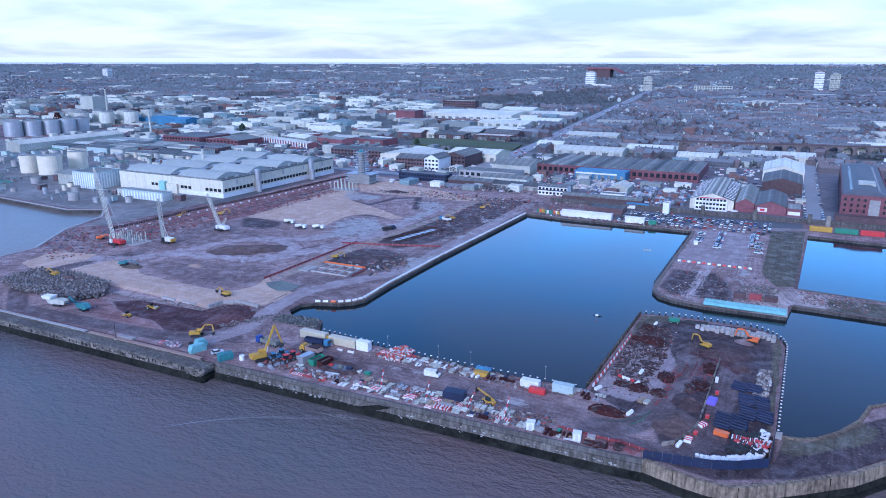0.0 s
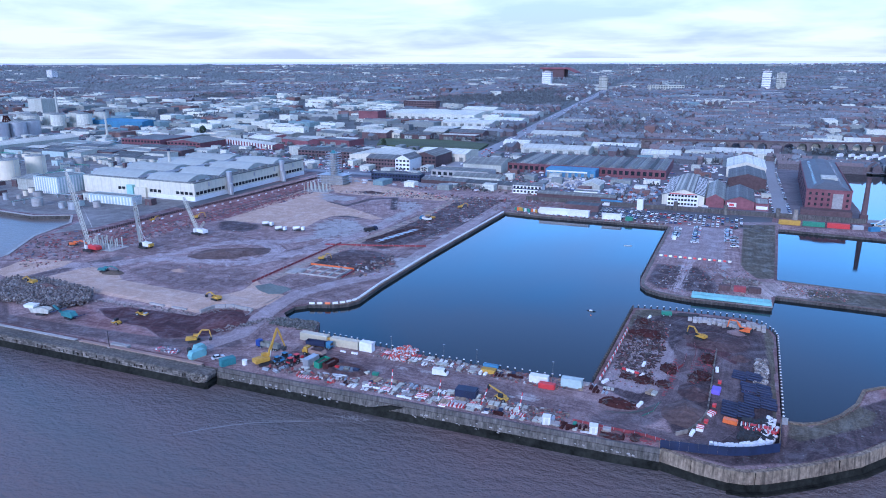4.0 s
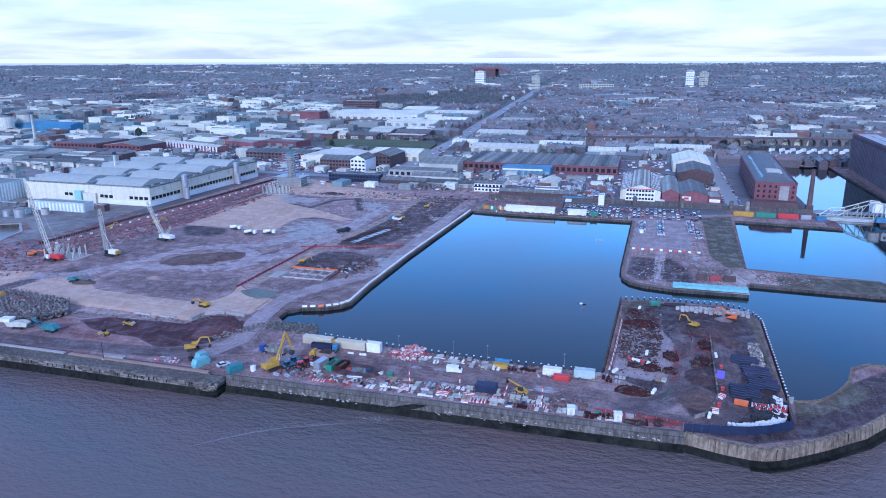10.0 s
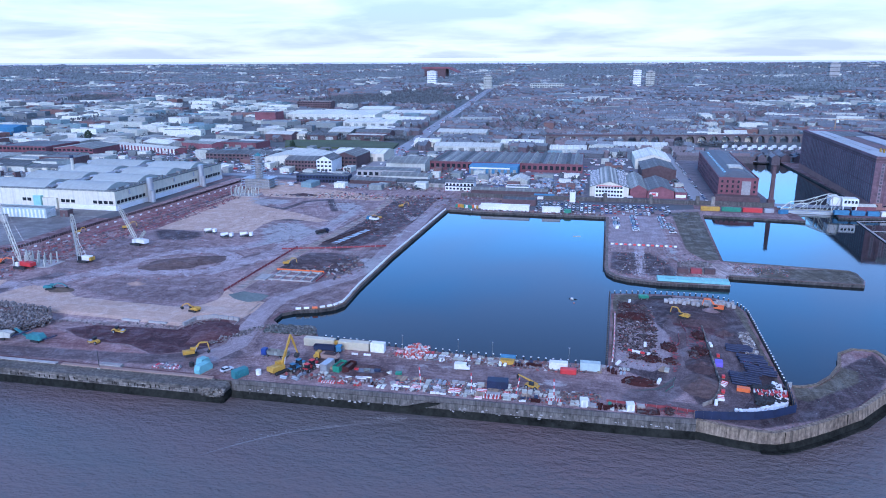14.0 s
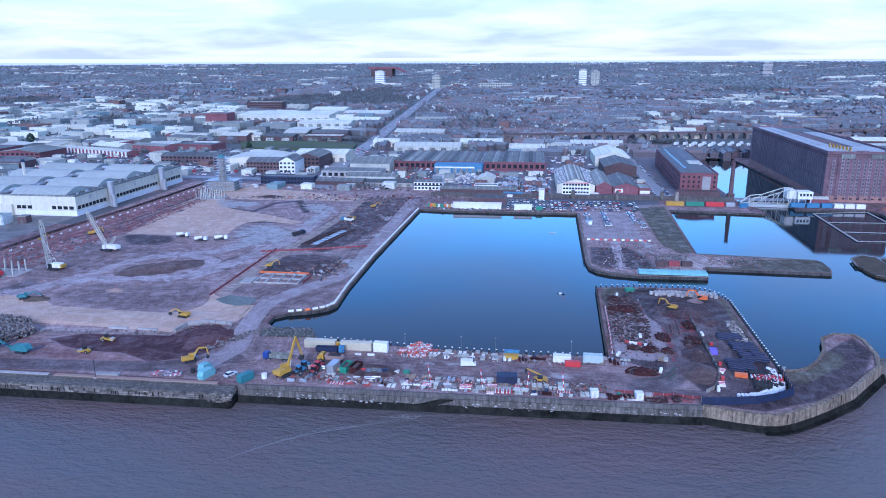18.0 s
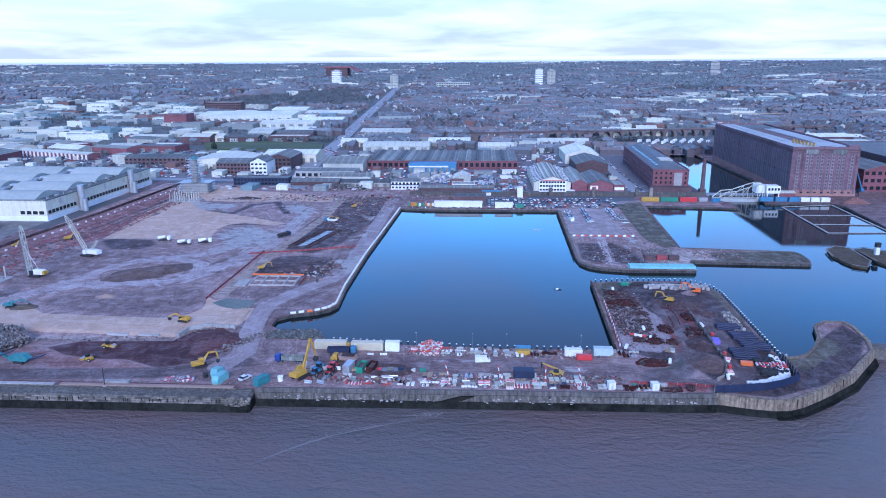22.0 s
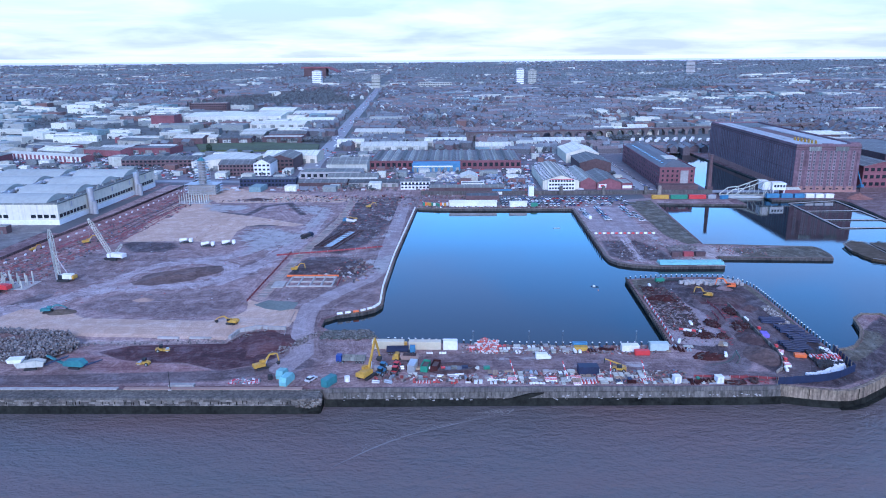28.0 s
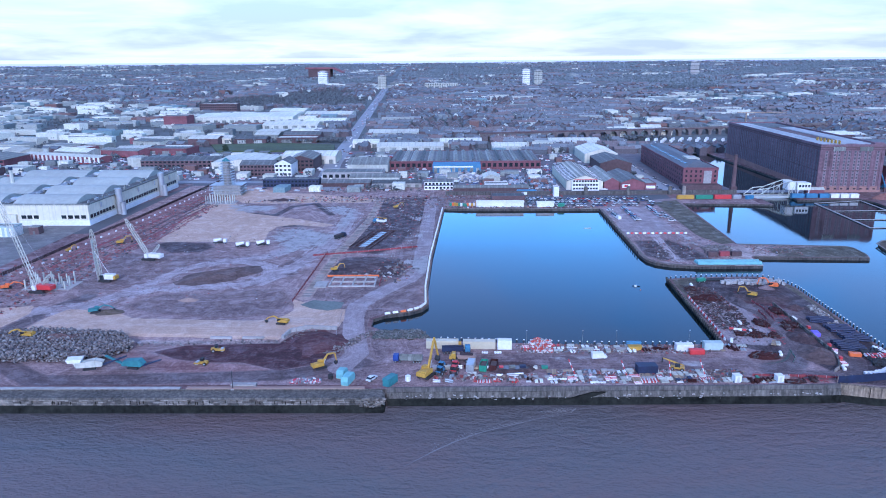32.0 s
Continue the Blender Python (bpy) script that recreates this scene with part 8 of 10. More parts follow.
def excavator(x, y, turn, s, material, joints, label, z=0.0):
    """joints: foot of the boom, its knee, elbow, bucket pin, as (ahead, up) in metres of a 22 t machine."""
    e = thing("excavator", x, y, z, turn, label, "excavator", "excavators")
    e.matrix_basis = e.matrix_basis @ Matrix.Scale(s, 4)
    tracks(e, 4.4, 0.6, 1.9, 0.95)
    part("undercarriage", box(-1.2, 1.2, -0.95, 0.95, 0.4, 1.05), M_RUBBER, e)
    part("house", box(-2.6, 1.2, -1.35, 1.35, 1.1, 2.25, 0.12), material, e)
    part("counterweight", _long([(-3.1, 1.2), (-2.62, 1.1), (-2.62, 2.3), (-3.0, 2.2)], -1.35, 1.35), M_RUBBER if material is M_ORANGE else material, e)
    c = part("cab", _long([(-0.3, 2.26), (1.45, 1.2), (1.7, 1.4), (1.45, 2.9), (-0.3, 3.0)], 0.35, 1.33), material, e)
    part("window", _long([(-0.2, 2.36), (1.5, 1.6), (1.62, 1.75), (1.5, 2.8), (-0.2, 2.85)], 1.34, 1.37), M_GLASS, c)
    part("windscreen", _long([(1.72, 1.45), (1.76, 1.45), (1.52, 2.88), (1.48, 2.88)], 0.42, 1.26), M_GLASS, c)
    part("engine_cover", box(-2.5, -0.4, -1.3, 0.3, 2.26, 2.55, 0.08), material, e)
    a, b, c_, d = joints
    arm(e, "boom", a, b, 0.5, 0.9, material)
    arm(e, "boom_tip", b, c_, 0.45, 0.75, material)
    arm(e, "stick", c_, d, 0.38, 0.6, material)
    bm = bmesh.new()
    bm_bar(bm, (a[0] + 0.4, -0.4, a[1] - 0.3), ((b[0] + a[0]) / 2, -0.4, (b[1] + a[1]) / 2 - 0.1), 0.18)
    part("ram", bm, M_STEEL, e)
    part("bucket", _long([(d[0] - 0.2, d[1] + 0.1), (d[0] + 0.3, d[1]), (d[0] + 0.1, d[1] - 0.9), (d[0] - 0.7, d[1] - 1.2), (d[0] - 1.0, d[1] - 0.6)], -0.6, 0.6), M_RUBBER, e)
    return e


DIG = ((1.0, 1.8), (3.2, 4.8), (6.0, 4.6), (6.6, 1.4))
LOW = ((1.0, 1.8), (3.6, 3.4), (6.2, 2.6), (8.0, 1.2))
HIGH = ((1.0, 1.8), (3.0, 6.4), (4.4, 9.6), (6.4, 3.6))
excavator(-153.0, 171.5, 62, 1.22, M_YELLOW, HIGH, "large yellow high-reach crawler excavator")
excavator(-188.8, 178.1, 35, 0.92, M_YELLOW, DIG, "yellow crawler excavator at the pit edge")
excavator(-210.6, 216.5, 165, 0.88, M_YELLOW, LOW, "yellow crawler excavator on the sand", 0.95)
excavator(-301.0, 201.0, 172, 0.92, M_YELLOW, LOW, "yellow excavator on the rubble heap", 1.9)
excavator(-291.2, 232.0, 20, 0.88, M_TEAL, LOW, "teal crawler excavator on the sand edge", 0.1)
excavator(-17.5, 247.5, 150, 0.80, M_YELLOW, DIG, "yellow excavator digging the dark soil", 0.9)
excavator(-2.4, 261.3, 165, 0.92, M_ORANGE, DIG, "orange crawler excavator by concrete blocks", 0.1)
excavator(-332.7, 344.6, 30, 0.88, M_YELLOW, DIG, "yellow excavator among netting and steel")
excavator(-347.9, 263.5, 30, 0.88, M_ORANGE, LOW, "orange crawler excavator near the crane")
excavator(-201.5, 287.1, 15, 0.72, M_YELLOW, DIG, "yellow excavator beside the foundations", 1.0)
excavator(-189.0, 400.8, 170, 0.72, M_YELLOW, LOW, "yellow excavator in the churned mud")
excavator(-183.7, 440.2, 20, 0.76, M_YELLOW, DIG, "yellow excavator in the churned mud")
excavator(-354.1, 328.9, 60, 0.64, M_YELLOW, DIG, "small yellow excavator by the fence")


def roller(x, y, turn, label):
    r = thing("earth_roller", x, y, 0.06, turn, label, "roller", "rollers")
    r.matrix_basis = r.matrix_basis @ Matrix.Scale(0.78, 4)
    bm = bmesh.new()
    bm_cyl(bm, 0.8, -1.05, 1.05, 0.8, 18, m=pose(2.3, 0, 0.8, 90))
    part("drum", bm, M_STEEL, r)
    part("drum_frame", _long([(0.6, 0.6), (3.4, 0.6), (3.4, 1.1), (0.6, 1.2)], -1.2, 1.2), M_YELLOW, r)
    part("body", _long([(-2.6, 0.7), (0.4, 0.7), (0.4, 1.6), (-1.0, 2.0), (-2.6, 1.7)], -0.95, 0.95), M_YELLOW, r)
    c = part("cab", box(-0.9, 0.5, -0.8, 0.8, 1.9, 3.1, 0.08), M_GLASS, r)
    part("cab_roof", box(-1.0, 0.6, -0.9, 0.9, 3.12, 3.25), M_RUBBER, c)
    for s in (-1, 1):
        wheel(r, -1.6, s * 1.15, 0.8, 0.5)


roller(-229.4, 181.0, 170, "yellow single-drum earth roller")
roller(-228.0, 192.2, 12, "yellow single-drum earth roller")


def dump_truck(x, y, turn, label, cabm, bodym, name="dump_truck"):
    t = thing(name, x, y, 0.05, turn, label, "truck", "site trucks")
    part("chassis", box(-4.4, 4.2, -0.6, 0.6, 0.7, 1.1), M_RUBBER, t)
    part("tipper_body", _long([(-4.6, 1.5), (-3.8, 1.15), (1.4, 1.15), (1.8, 2.7), (1.3, 2.6), (1.0, 2.5), (-4.0, 2.5)], -1.35, 1.35), bodym, t)
    part("load", box(-3.6, 0.8, -1.1, 1.1, 2.51, 2.7, 0.1), M_PEAT, t)
    c = part("cab", _long([(2.2, 0.9), (4.4, 0.9), (4.5, 1.8), (3.9, 2.1), (3.6, 3.0), (2.3, 3.0)], -1.15, 1.15), cabm, t)
    part("windscreen", _long([(3.98, 2.1), (4.02, 2.12), (3.72, 2.95), (3.68, 2.93)], -0.95, 0.95), M_GLASS, c)
    for xx in (-3.2, -1.5, 3.1):
        for s in (-1, 1):
            wheel(t, xx, s * 1.15, 0.62, 0.45)
    return t


dump_truck(-141.2, 183.8, 175, "cream and yellow articulated dump truck", M_YELLOW, M_SAND)
dump_truck(-209.7, 355.4, 60, "dark dump truck on the wet clay", M_NAVY, M_RUBBER)
dump_truck(-190.8, 394.2, 160, "white and blue tipper lorry", M_BLUE, M_WHITE)


def artic(x, y, turn, label, cabm, bodym):
    t = thing("tipper_lorry", x, y, 0.05, turn, label, "lorry", "site trucks")
    t.matrix_basis = t.matrix_basis @ Matrix.Scale(0.85, 4)
    part("chassis", box(-6.5, 4.8, -0.5, 0.5, 0.8, 1.1), M_RUBBER, t)
    bm = bmesh.new()
    bm_box(bm, -6.8, 2.2, -1.25, 1.25, 1.15, 1.3)
    for y0, y1, x0, x1 in ((-1.25, -1.15, -6.8, 2.2), (1.15, 1.25, -6.8, 2.2), (-1.15, 1.15, -6.8, -6.7), (-1.15, 1.15, 2.1, 2.2)):
        bm_box(bm, x0, x1, y0, y1, 1.3, 2.9)
    part("tipper_body", bm, bodym, t)
    c = part("cab", box(2.7, 4.9, -1.2, 1.2, 0.6, 3.3, 0.15), cabm, t)
    part("windscreen", box(4.86, 4.93, -1.0, 1.0, 1.8, 2.8), M_GLASS, c)
    for xx in (-5.8, -4.6, -3.4, 2.2, 4.0):
        for s in (-1, 1):
            wheel(t, xx, s * 1.05, 0.5, 0.4)


artic(-142.5, 190.6, 2, "blue cab flatbed lorry with grey body", M_BLUE, M_NAVY)
artic(-160.5, 183.0, 176, "blue cab tipper lorry with grey body", M_BLUEDEEP, M_GREYROOF)


def tractor(x, y, turn, label, material):
    t = thing("farm_tractor", x, y, 0.05, turn, label, "tractor", "tractors")
    part("bonnet", box(0.4, 2.4, -0.45, 0.45, 0.9, 1.6, 0.08), material, t)
    c = part("cab", box(-1.0, 0.4, -0.75, 0.75, 1.2, 2.8, 0.08), M_GLASS, t)
    part("cab_roof", box(-1.1, 0.5, -0.85, 0.85, 2.82, 2.98, 0.05), material, c)
    part("mudguard", box(-1.6, -0.2, -1.0, 1.0, 1.45, 1.6, 0.05), material, t)
    for s in (-1, 1):
        wheel(t, -0.8, s * 1.0, 0.85, 0.5)
        wheel(t, 1.9, s * 0.9, 0.6, 0.4)


tractor(-148.5, 172.9, 60, "blue tractor parked on the quay yard", M_BLUE)
tractor(-148.1, 176.8, 70, "blue tractor parked on the quay yard", M_BLUE)
tractor(-143.9, 173.8, 75, "red tractor parked on the quay yard", M_RED)
tractor(-143.6, 177.2, 70, "red tractor parked on the quay yard", M_RED)

tele = thing("telehandler", -70.6, 176.2, 0.05, 160, "yellow telescopic handler with raised boom", "telehandler")
part("chassis", box(-2.2, 2.2, -0.9, 0.9, 0.6, 1.3, 0.1), M_YELLOW, tele)
part("cab", box(-0.8, 0.8, 0.1, 0.95, 1.3, 2.5, 0.08), M_GLASS, tele)
arm(tele, "boom", (-2.0, 1.9), (4.8, 3.6), 0.45, 0.55, M_YELLOW)
part("fork_carriage", box(4.8, 5.1, -0.6, 0.6, 2.2, 3.7), M_RUBBER, tele)
for xx in (-1.5, 1.5):
    for s in (-1, 1):
        wheel(tele, xx, s * 1.0, 0.6, 0.4)


def lattice(parent, name, p, q, w, material, bays=12):
    """A lattice boom: four chords and zigzag braces, as one welded frame."""
    p, q = Vector(p), Vector(q)
    d = (q - p).normalized()
    s = d.cross(Vector((0, 0, 1))).normalized() if abs(d.z) < 0.98 else Vector((1, 0, 0))
    u = s.cross(d)
    bm = bmesh.new()
    cs = [(1, 1), (1, -1), (-1, -1), (-1, 1)]
    L = (q - p).length
    def pt(t, c):
        k = w / 2 * min(1, 0.35 + 5 * t, 0.35 + 5 * (1 - t))
        return p + d * L * t + s * c[0] * k + u * c[1] * k
    for a, b in zip(cs, cs[1:] + cs[:1]):
        for i in range(bays):
            bm_bar(bm, pt(i / bays, a), pt((i + 1) / bays, b), w * 0.12)
    frame_ = part(name, bm, material, parent, kind="stuff")
    for c in cs:
        bm = bmesh.new()
        for i in range(bays):
            bm_bar(bm, pt(i / bays, c), pt((i + 1) / bays, c), w * 0.19)
        part("chord", bm, material, frame_)
    return frame_


def crane(x, y, turn, tip, label, housem, boomm):
    c = thing("crawler_crane", x, y, 0, turn, label, "crane", "cranes")
    tracks(c, 7.5, 1.0, 4.0, 1.3)
    part("carbody", box(-2, 2, -2, 2, 0.6, 1.4), M_RUBBER, c)
    part("house", box(-5.5, 1.2, -1.6, 1.6, 1.45, 3.6, 0.15), housem, c)
    part("counterweight", box(-6.6, -5.55, -1.8, 1.8, 1.5, 3.4, 0.1), housem, c)
    k = part("cab", box(0.2, 2.0, 1.65, 2.8, 1.5, 3.6, 0.1), M_WHITE, c)
    part("window", box(0.4, 2.03, 1.75, 2.7, 2.4, 3.4), M_GLASS, k)
    lattice(c, "boom", (1.4, 0, 2.2), tip, 1.45, boomm, 18)
    lattice(c, "gantry_mast", (-1.5, 0, 3.6), (-6.0, 0, 8.5), 1.0, boomm, 6)
    bm = bmesh.new()
    bm_bar(bm, (-6.0, 0, 8.5), tip, 0.06)
    part("stay_cable", bm, M_STEEL, c)
    bm = bmesh.new()
    bm_bar(bm, (tip[0] + 0.4, 0, tip[2]), (tip[0] + 0.4, 0, tip[2] * 0.55), 0.05)
    part("hoist_rope", bm, M_STEEL, c)
    return c


crane(-329.9, 259.3, 172, (13.5, 0, 42), "red and white crawler crane with tall lattice boom", M_RED, M_SHEET)
crane(-301.7, 311.5, 165, (13, 0, 21), "white crawler crane with low lattice boom", M_WHITE, M_SHEET)
rig = thing("piling_rig", -307.2, 274.8, 0, 175, "white crawler piling rig with upright mast", "piling rig")
tracks(rig, 6, 0.9, 3.0, 1.2)
part("house", box(-4.0, 1.4, -1.5, 1.5, 1.3, 3.5, 0.15), M_WHITE, rig)
part("cab", box(0.4, 2.0, 1.55, 2.6, 1.5, 3.5, 0.1), M_GLASS, rig)
part("counterweight", box(-5.2, -4.05, -1.6, 1.6, 1.4, 3.0, 0.1), M_YELLOW, rig)
lattice(rig, "mast", (3.0, 0, 0.4), (4.6, 0, 25), 1.5, M_SHEET, 14)
bm = bmesh.new()
bm_bar(bm, (4.2, 0, 0.2), (5.2, 0, 20), 0.7, sides=8)
part("auger", bm, M_STEEL, rig)
bm = bmesh.new()
bm_bar(bm, (-2, 0.6, 3.5), (4.1, 0.6, 15), 0.16)
part("backstay", bm, M_WHITE, rig)

# crusher and screener by the rubble
cru = thing("mobile_crusher", -265.9, 177.5, 0, 10, "pale mobile stone crusher with side belts", "crusher")
tracks(cru, 4, 0.5, 1.6, 0.9)
part("body", _long([(-4, 1.2), (4, 1.2), (4.6, 2.8), (2, 3.6), (-2, 3.0), (-5, 3.4)], -1.3, 1.3), M_SHEET, cru)
part("hopper", _long([(-6.2, 3.2), (-2.4, 3.2), (-1.8, 4.4), (-6.8, 4.4)], -1.7, 1.7), M_WHITE, cru)
part("belt", _long([(4, 1.2), (12, 3.8), (12, 4.1), (4, 1.7)], -0.5, 0.5), M_NAVY, cru)
scr = thing("mobile_screener", -251.4, 178.3, 0, -8, "teal mobile screening plant with belts", "screener")
tracks(scr, 4, 0.5, 1.6, 0.9)
part("body", _long([(-4, 1.1), (3, 1.1), (4, 2.0), (2.5, 3.6), (-3, 3.0)], -1.2, 1.2), M_TEAL, scr)
part("belt", _long([(-4, 1.2), (-10, 3.9), (-10, 4.2), (-4, 1.8)], -0.5, 0.5), M_TEAL, scr)
part("belt", _long([(3, 1.0), (10, 3.6), (10, 3.9), (3, 1.5)], -0.5, 0.5), M_NAVY, scr)

# cars
M_CARS = many("car_paint", [(0.6, 0.6, 0.6), (0.04, 0.04, 0.045), (0.3, 0.31, 0.33), (0.7, 0.7, 0.7), (0.05, 0.08, 0.18), (0.35, 0.04, 0.04), (0.15, 0.16, 0.17), (0.5, 0.51, 0.52)], 0.3, 0.05, obj=True)
car0 = thing("car", -88, 462, 0.06, 90, "parked car on the dockside car park", "car", "parked cars")
part("body", _long([(-2.1, 0.35), (2.1, 0.35), (2.15, 0.75), (1.2, 0.92), (-1.9, 0.95), (-2.15, 0.7)], -0.88, 0.88), M_CARS, car0)
part("cabin", _long([(-1.75, 0.96), (1.0, 0.93), (0.35, 1.42), (-1.35, 1.45)], -0.78, 0.78), M_GLASS, car0)
part("roof", box(-1.3, 0.3, -0.74, 0.74, 1.455, 1.5), M_CARS, car0)
for xx in (-1.3, 1.3):
    for s in (-1, 1):
        bm = bmesh.new()
        bm_cyl(bm, 0.32, -0.1, 0.1, 0.32, 10, m=pose(xx, s * 0.8, 0.32, 90))
        part("wheel", bm, M_RUBBER, car0)
cr_ = random.Random(21)
spots = []
for yy in (445, 452.5, 461, 470):
    xx = -93.0
    while xx < -4:
        xx += 2.75
        if cr_.random() < (0.8 if yy < 469 else 0.9):
            spots.append((xx, yy, 90 + cr_.gauss(0, 2)))
for xx, y0, y1 in ((-38, 405, 432), (-27, 398, 440), (-9.5, 398, 440), (-6, 396, 420)):
    yy = y0
    while yy < y1:
        if cr_.random() < 0.7:
            spots.append((xx, yy, 12 + cr_.gauss(0, 4)))
        yy += 3.0
for xx in (17.6, 28.2):
    yy = 503.0
    while yy < 715:
        if cr_.random() < 0.75:
            spots.append((xx, yy, 90))
        yy += 6.0
for xx, yy, a in spots:
    copy_thing(car0, pose(xx, yy, 0.12 if xx > 15 else 0.062, 0, 0, a))
copy_thing(car0, pose(-170.5, 169.1, 0.06, 0, 0, 60))


def van(x, y, turn, material, label):
    v = thing("van", x, y, 0.07, turn, label, "van", "vans")
    part("body", _long([(-2.6, 0.4), (2.5, 0.4), (2.6, 1.1), (1.9, 1.3), (1.4, 2.2), (-2.6, 2.3)], -1.0, 1.0), material, v)
    part("windscreen", _long([(1.95, 1.32), (2.0, 1.34), (1.5, 2.15), (1.45, 2.12)], -0.85, 0.85), M_GLASS, v)
    for xx in (-1.7, 1.7):
        for s in (-1, 1):
            wheel(v, xx, s * 0.85, 0.36, 0.25)


van(-38.5, 402, 100, M_WHITE, "white van parked on the apron")
van(-94.4, 185.6, 5, M_WHITE, "white pickup van on the quay")
van(-91, 486, 180, M_WHITE, "white van at the road gate")

# ---- stores and small things on the quays ----
def container(x, y, turn, L, material, label, z=0.05, h=2.6, w=2.44, group="containers", name="shipping_container"):
    c = thing(name, x, y, z, turn, label, "container", group)
    part("body", box(-L / 2, L / 2, -w / 2, w / 2, 0, h, 0.04), material, c)
    me = mesh_of("rib", box(-0.09, 0.09, -0.04, 0.04, 0.15, h - 0.15), material)
    k = int(L / 0.6)
    for i in range(k):
        share("rib", me, c, pose(-L / 2 + (i + 0.5) * L / k, -w / 2 - 0.02, 0))
    part("door", box(L / 2 + 0.005, L / 2 + 0.06, -w / 2 + 0.1, -0.03, 0.15, h - 0.15), material, c)
    part("door", box(L / 2 + 0.005, L / 2 + 0.06, 0.03, w / 2 - 0.1, 0.15, h - 0.15), material, c)
    for zz in (0.35, h - 0.35):
        part("door_bar", box(L / 2 + 0.065, L / 2 + 0.1, -w / 2 + 0.15, w / 2 - 0.15, zz, zz + 0.06), M_STEEL, c)
    return c


for i, (x, m_, t) in enumerate(((25.5, M_YELLOW, "yellow"), (39, M_GREEN, "green"), (52.5, M_RED, "red"))):
    container(x, 468.5, 0, 12.2, m_, t + " long shipping container on the lock quay", 0.0, 2.9)
container(63, 469, 5, 6.1, M_STEEL, "grey short shipping container on the lock quay", 0.0)
container(71.5, 467, 25, 6.1, M_BLUE, "blue short shipping container on the lock quay", 0.0)
M_CREAMBOX = mat("cream_tank_paint", (0.5, 0.44, 0.31), 0.5, 0.1, 1, 0.1, 0.03)
container(-148.2, 195.4, -1, 11.4, M_CREAMBOX, "long cream water storage tank on the quay", 0.05, 2.9, 2.5, "cream tanks", "storage_tank")
container(-135.1, 194.9, -1, 11.4, M_CREAMBOX, "long cream water storage tank on the quay", 0.05, 2.9, 2.5, "cream tanks", "storage_tank")
container(-126.1, 194.4, -1, 5, M_WHITE, "short white site store", 0.05, 3.4)
solid("generator", box(-0.8, 0.8, -0.7, 0.7, 0, 2.2, 0.08), M_YELLOW, "yellow generator between the tanks", "generator", m=pose(-142.2, 195.4, 0.05))
container(-164.3, 166.3, 60, 5, M_TEAL, "teal and grey welfare cabin on the quay")
container(-138.5, 177.5, 80, 5.5, M_STEEL, "grey steel site store")
container(-63.3, 192.5, 0, 6, M_WHITE, "white and red site store", h=2.5)
container(-53.0, 193.5, 0, 6.5, M_STRIPE, "pale grey site store", h=2.8)
solid("red_rack", box(-2.6, 2.6, -1, 1, 0, 1.8, 0.2), M_RED, "stack of red plastic barriers", "barrier stack", m=pose(-59.9, 189.3, 0.05))
container(-81.2, 174.6, 2, 6.5, M_NAVY, "navy covered pipe rack", h=2.8, w=3.4)
for (x, y), m_, t in (((-134.2, 177.7), M_GREEN, "green"), ((-130.9, 177.8), M_RUST, "rusty")):
    sk = thing("skip", x, y, 0.05, 80, t + " open steel waste skip", "skip", "skips")
    bm = bmesh.new()
    bm_box(bm, -2.8, 2.8, -1.2, 1.2, 0.1, 0.25)
    for x0, x1, y0, y1 in ((-2.8, 2.8, -1.2, -1.1), (-2.8, 2.8, 1.1, 1.2), (-2.8, -2.7, -1.1, 1.1), (2.7, 2.8, -1.1, 1.1)):
        bm_box(bm, x0, x1, y0, y1, 0.25, 2.2)
    part("shell", bm, m_, sk)
    part("load", box(-2.65, 2.65, -1.05, 1.05, 0.3, 1.5, 0.1), M_SCRAP, sk)
sk = thing("skip", -80.3, 193.3, 0.05, 0, "yellow skip under a blue and white cover", "skip", "skips")
part("shell", _long([(-1.8, 0.0), (1.8, 0.0), (2.4, 1.4), (-2.4, 1.4)], -1.1, 1.1), M_YELLOW, sk)
part("cover", box(-2.6, 2.6, 1.2, 2.6, 1.2, 2.2, 0.1), M_BLUE, sk)
# settling pond
pond = thing("settling_pond", -124.9, 177.5, 0, 0, "small settling pond inside a dark gravel bank", "pond")
oval = [(8.3 * math.cos(a) * (1 + 0.06 * math.sin(4 * a)), 4.6 * math.sin(a)) for a in [i * math.tau / 32 for i in range(33)]]
part("bank", sweep(oval, [(0, 0.0), (-1.2, 1.1), (-2.0, 1.0), (-3.2, 0.1)]), M_PEAT, pond)
part("water", prism([(p[0] * 0.72, p[1] * 0.72) for p in oval[:-1]], 0.05, 0.55), M_PUDDLE, pond)
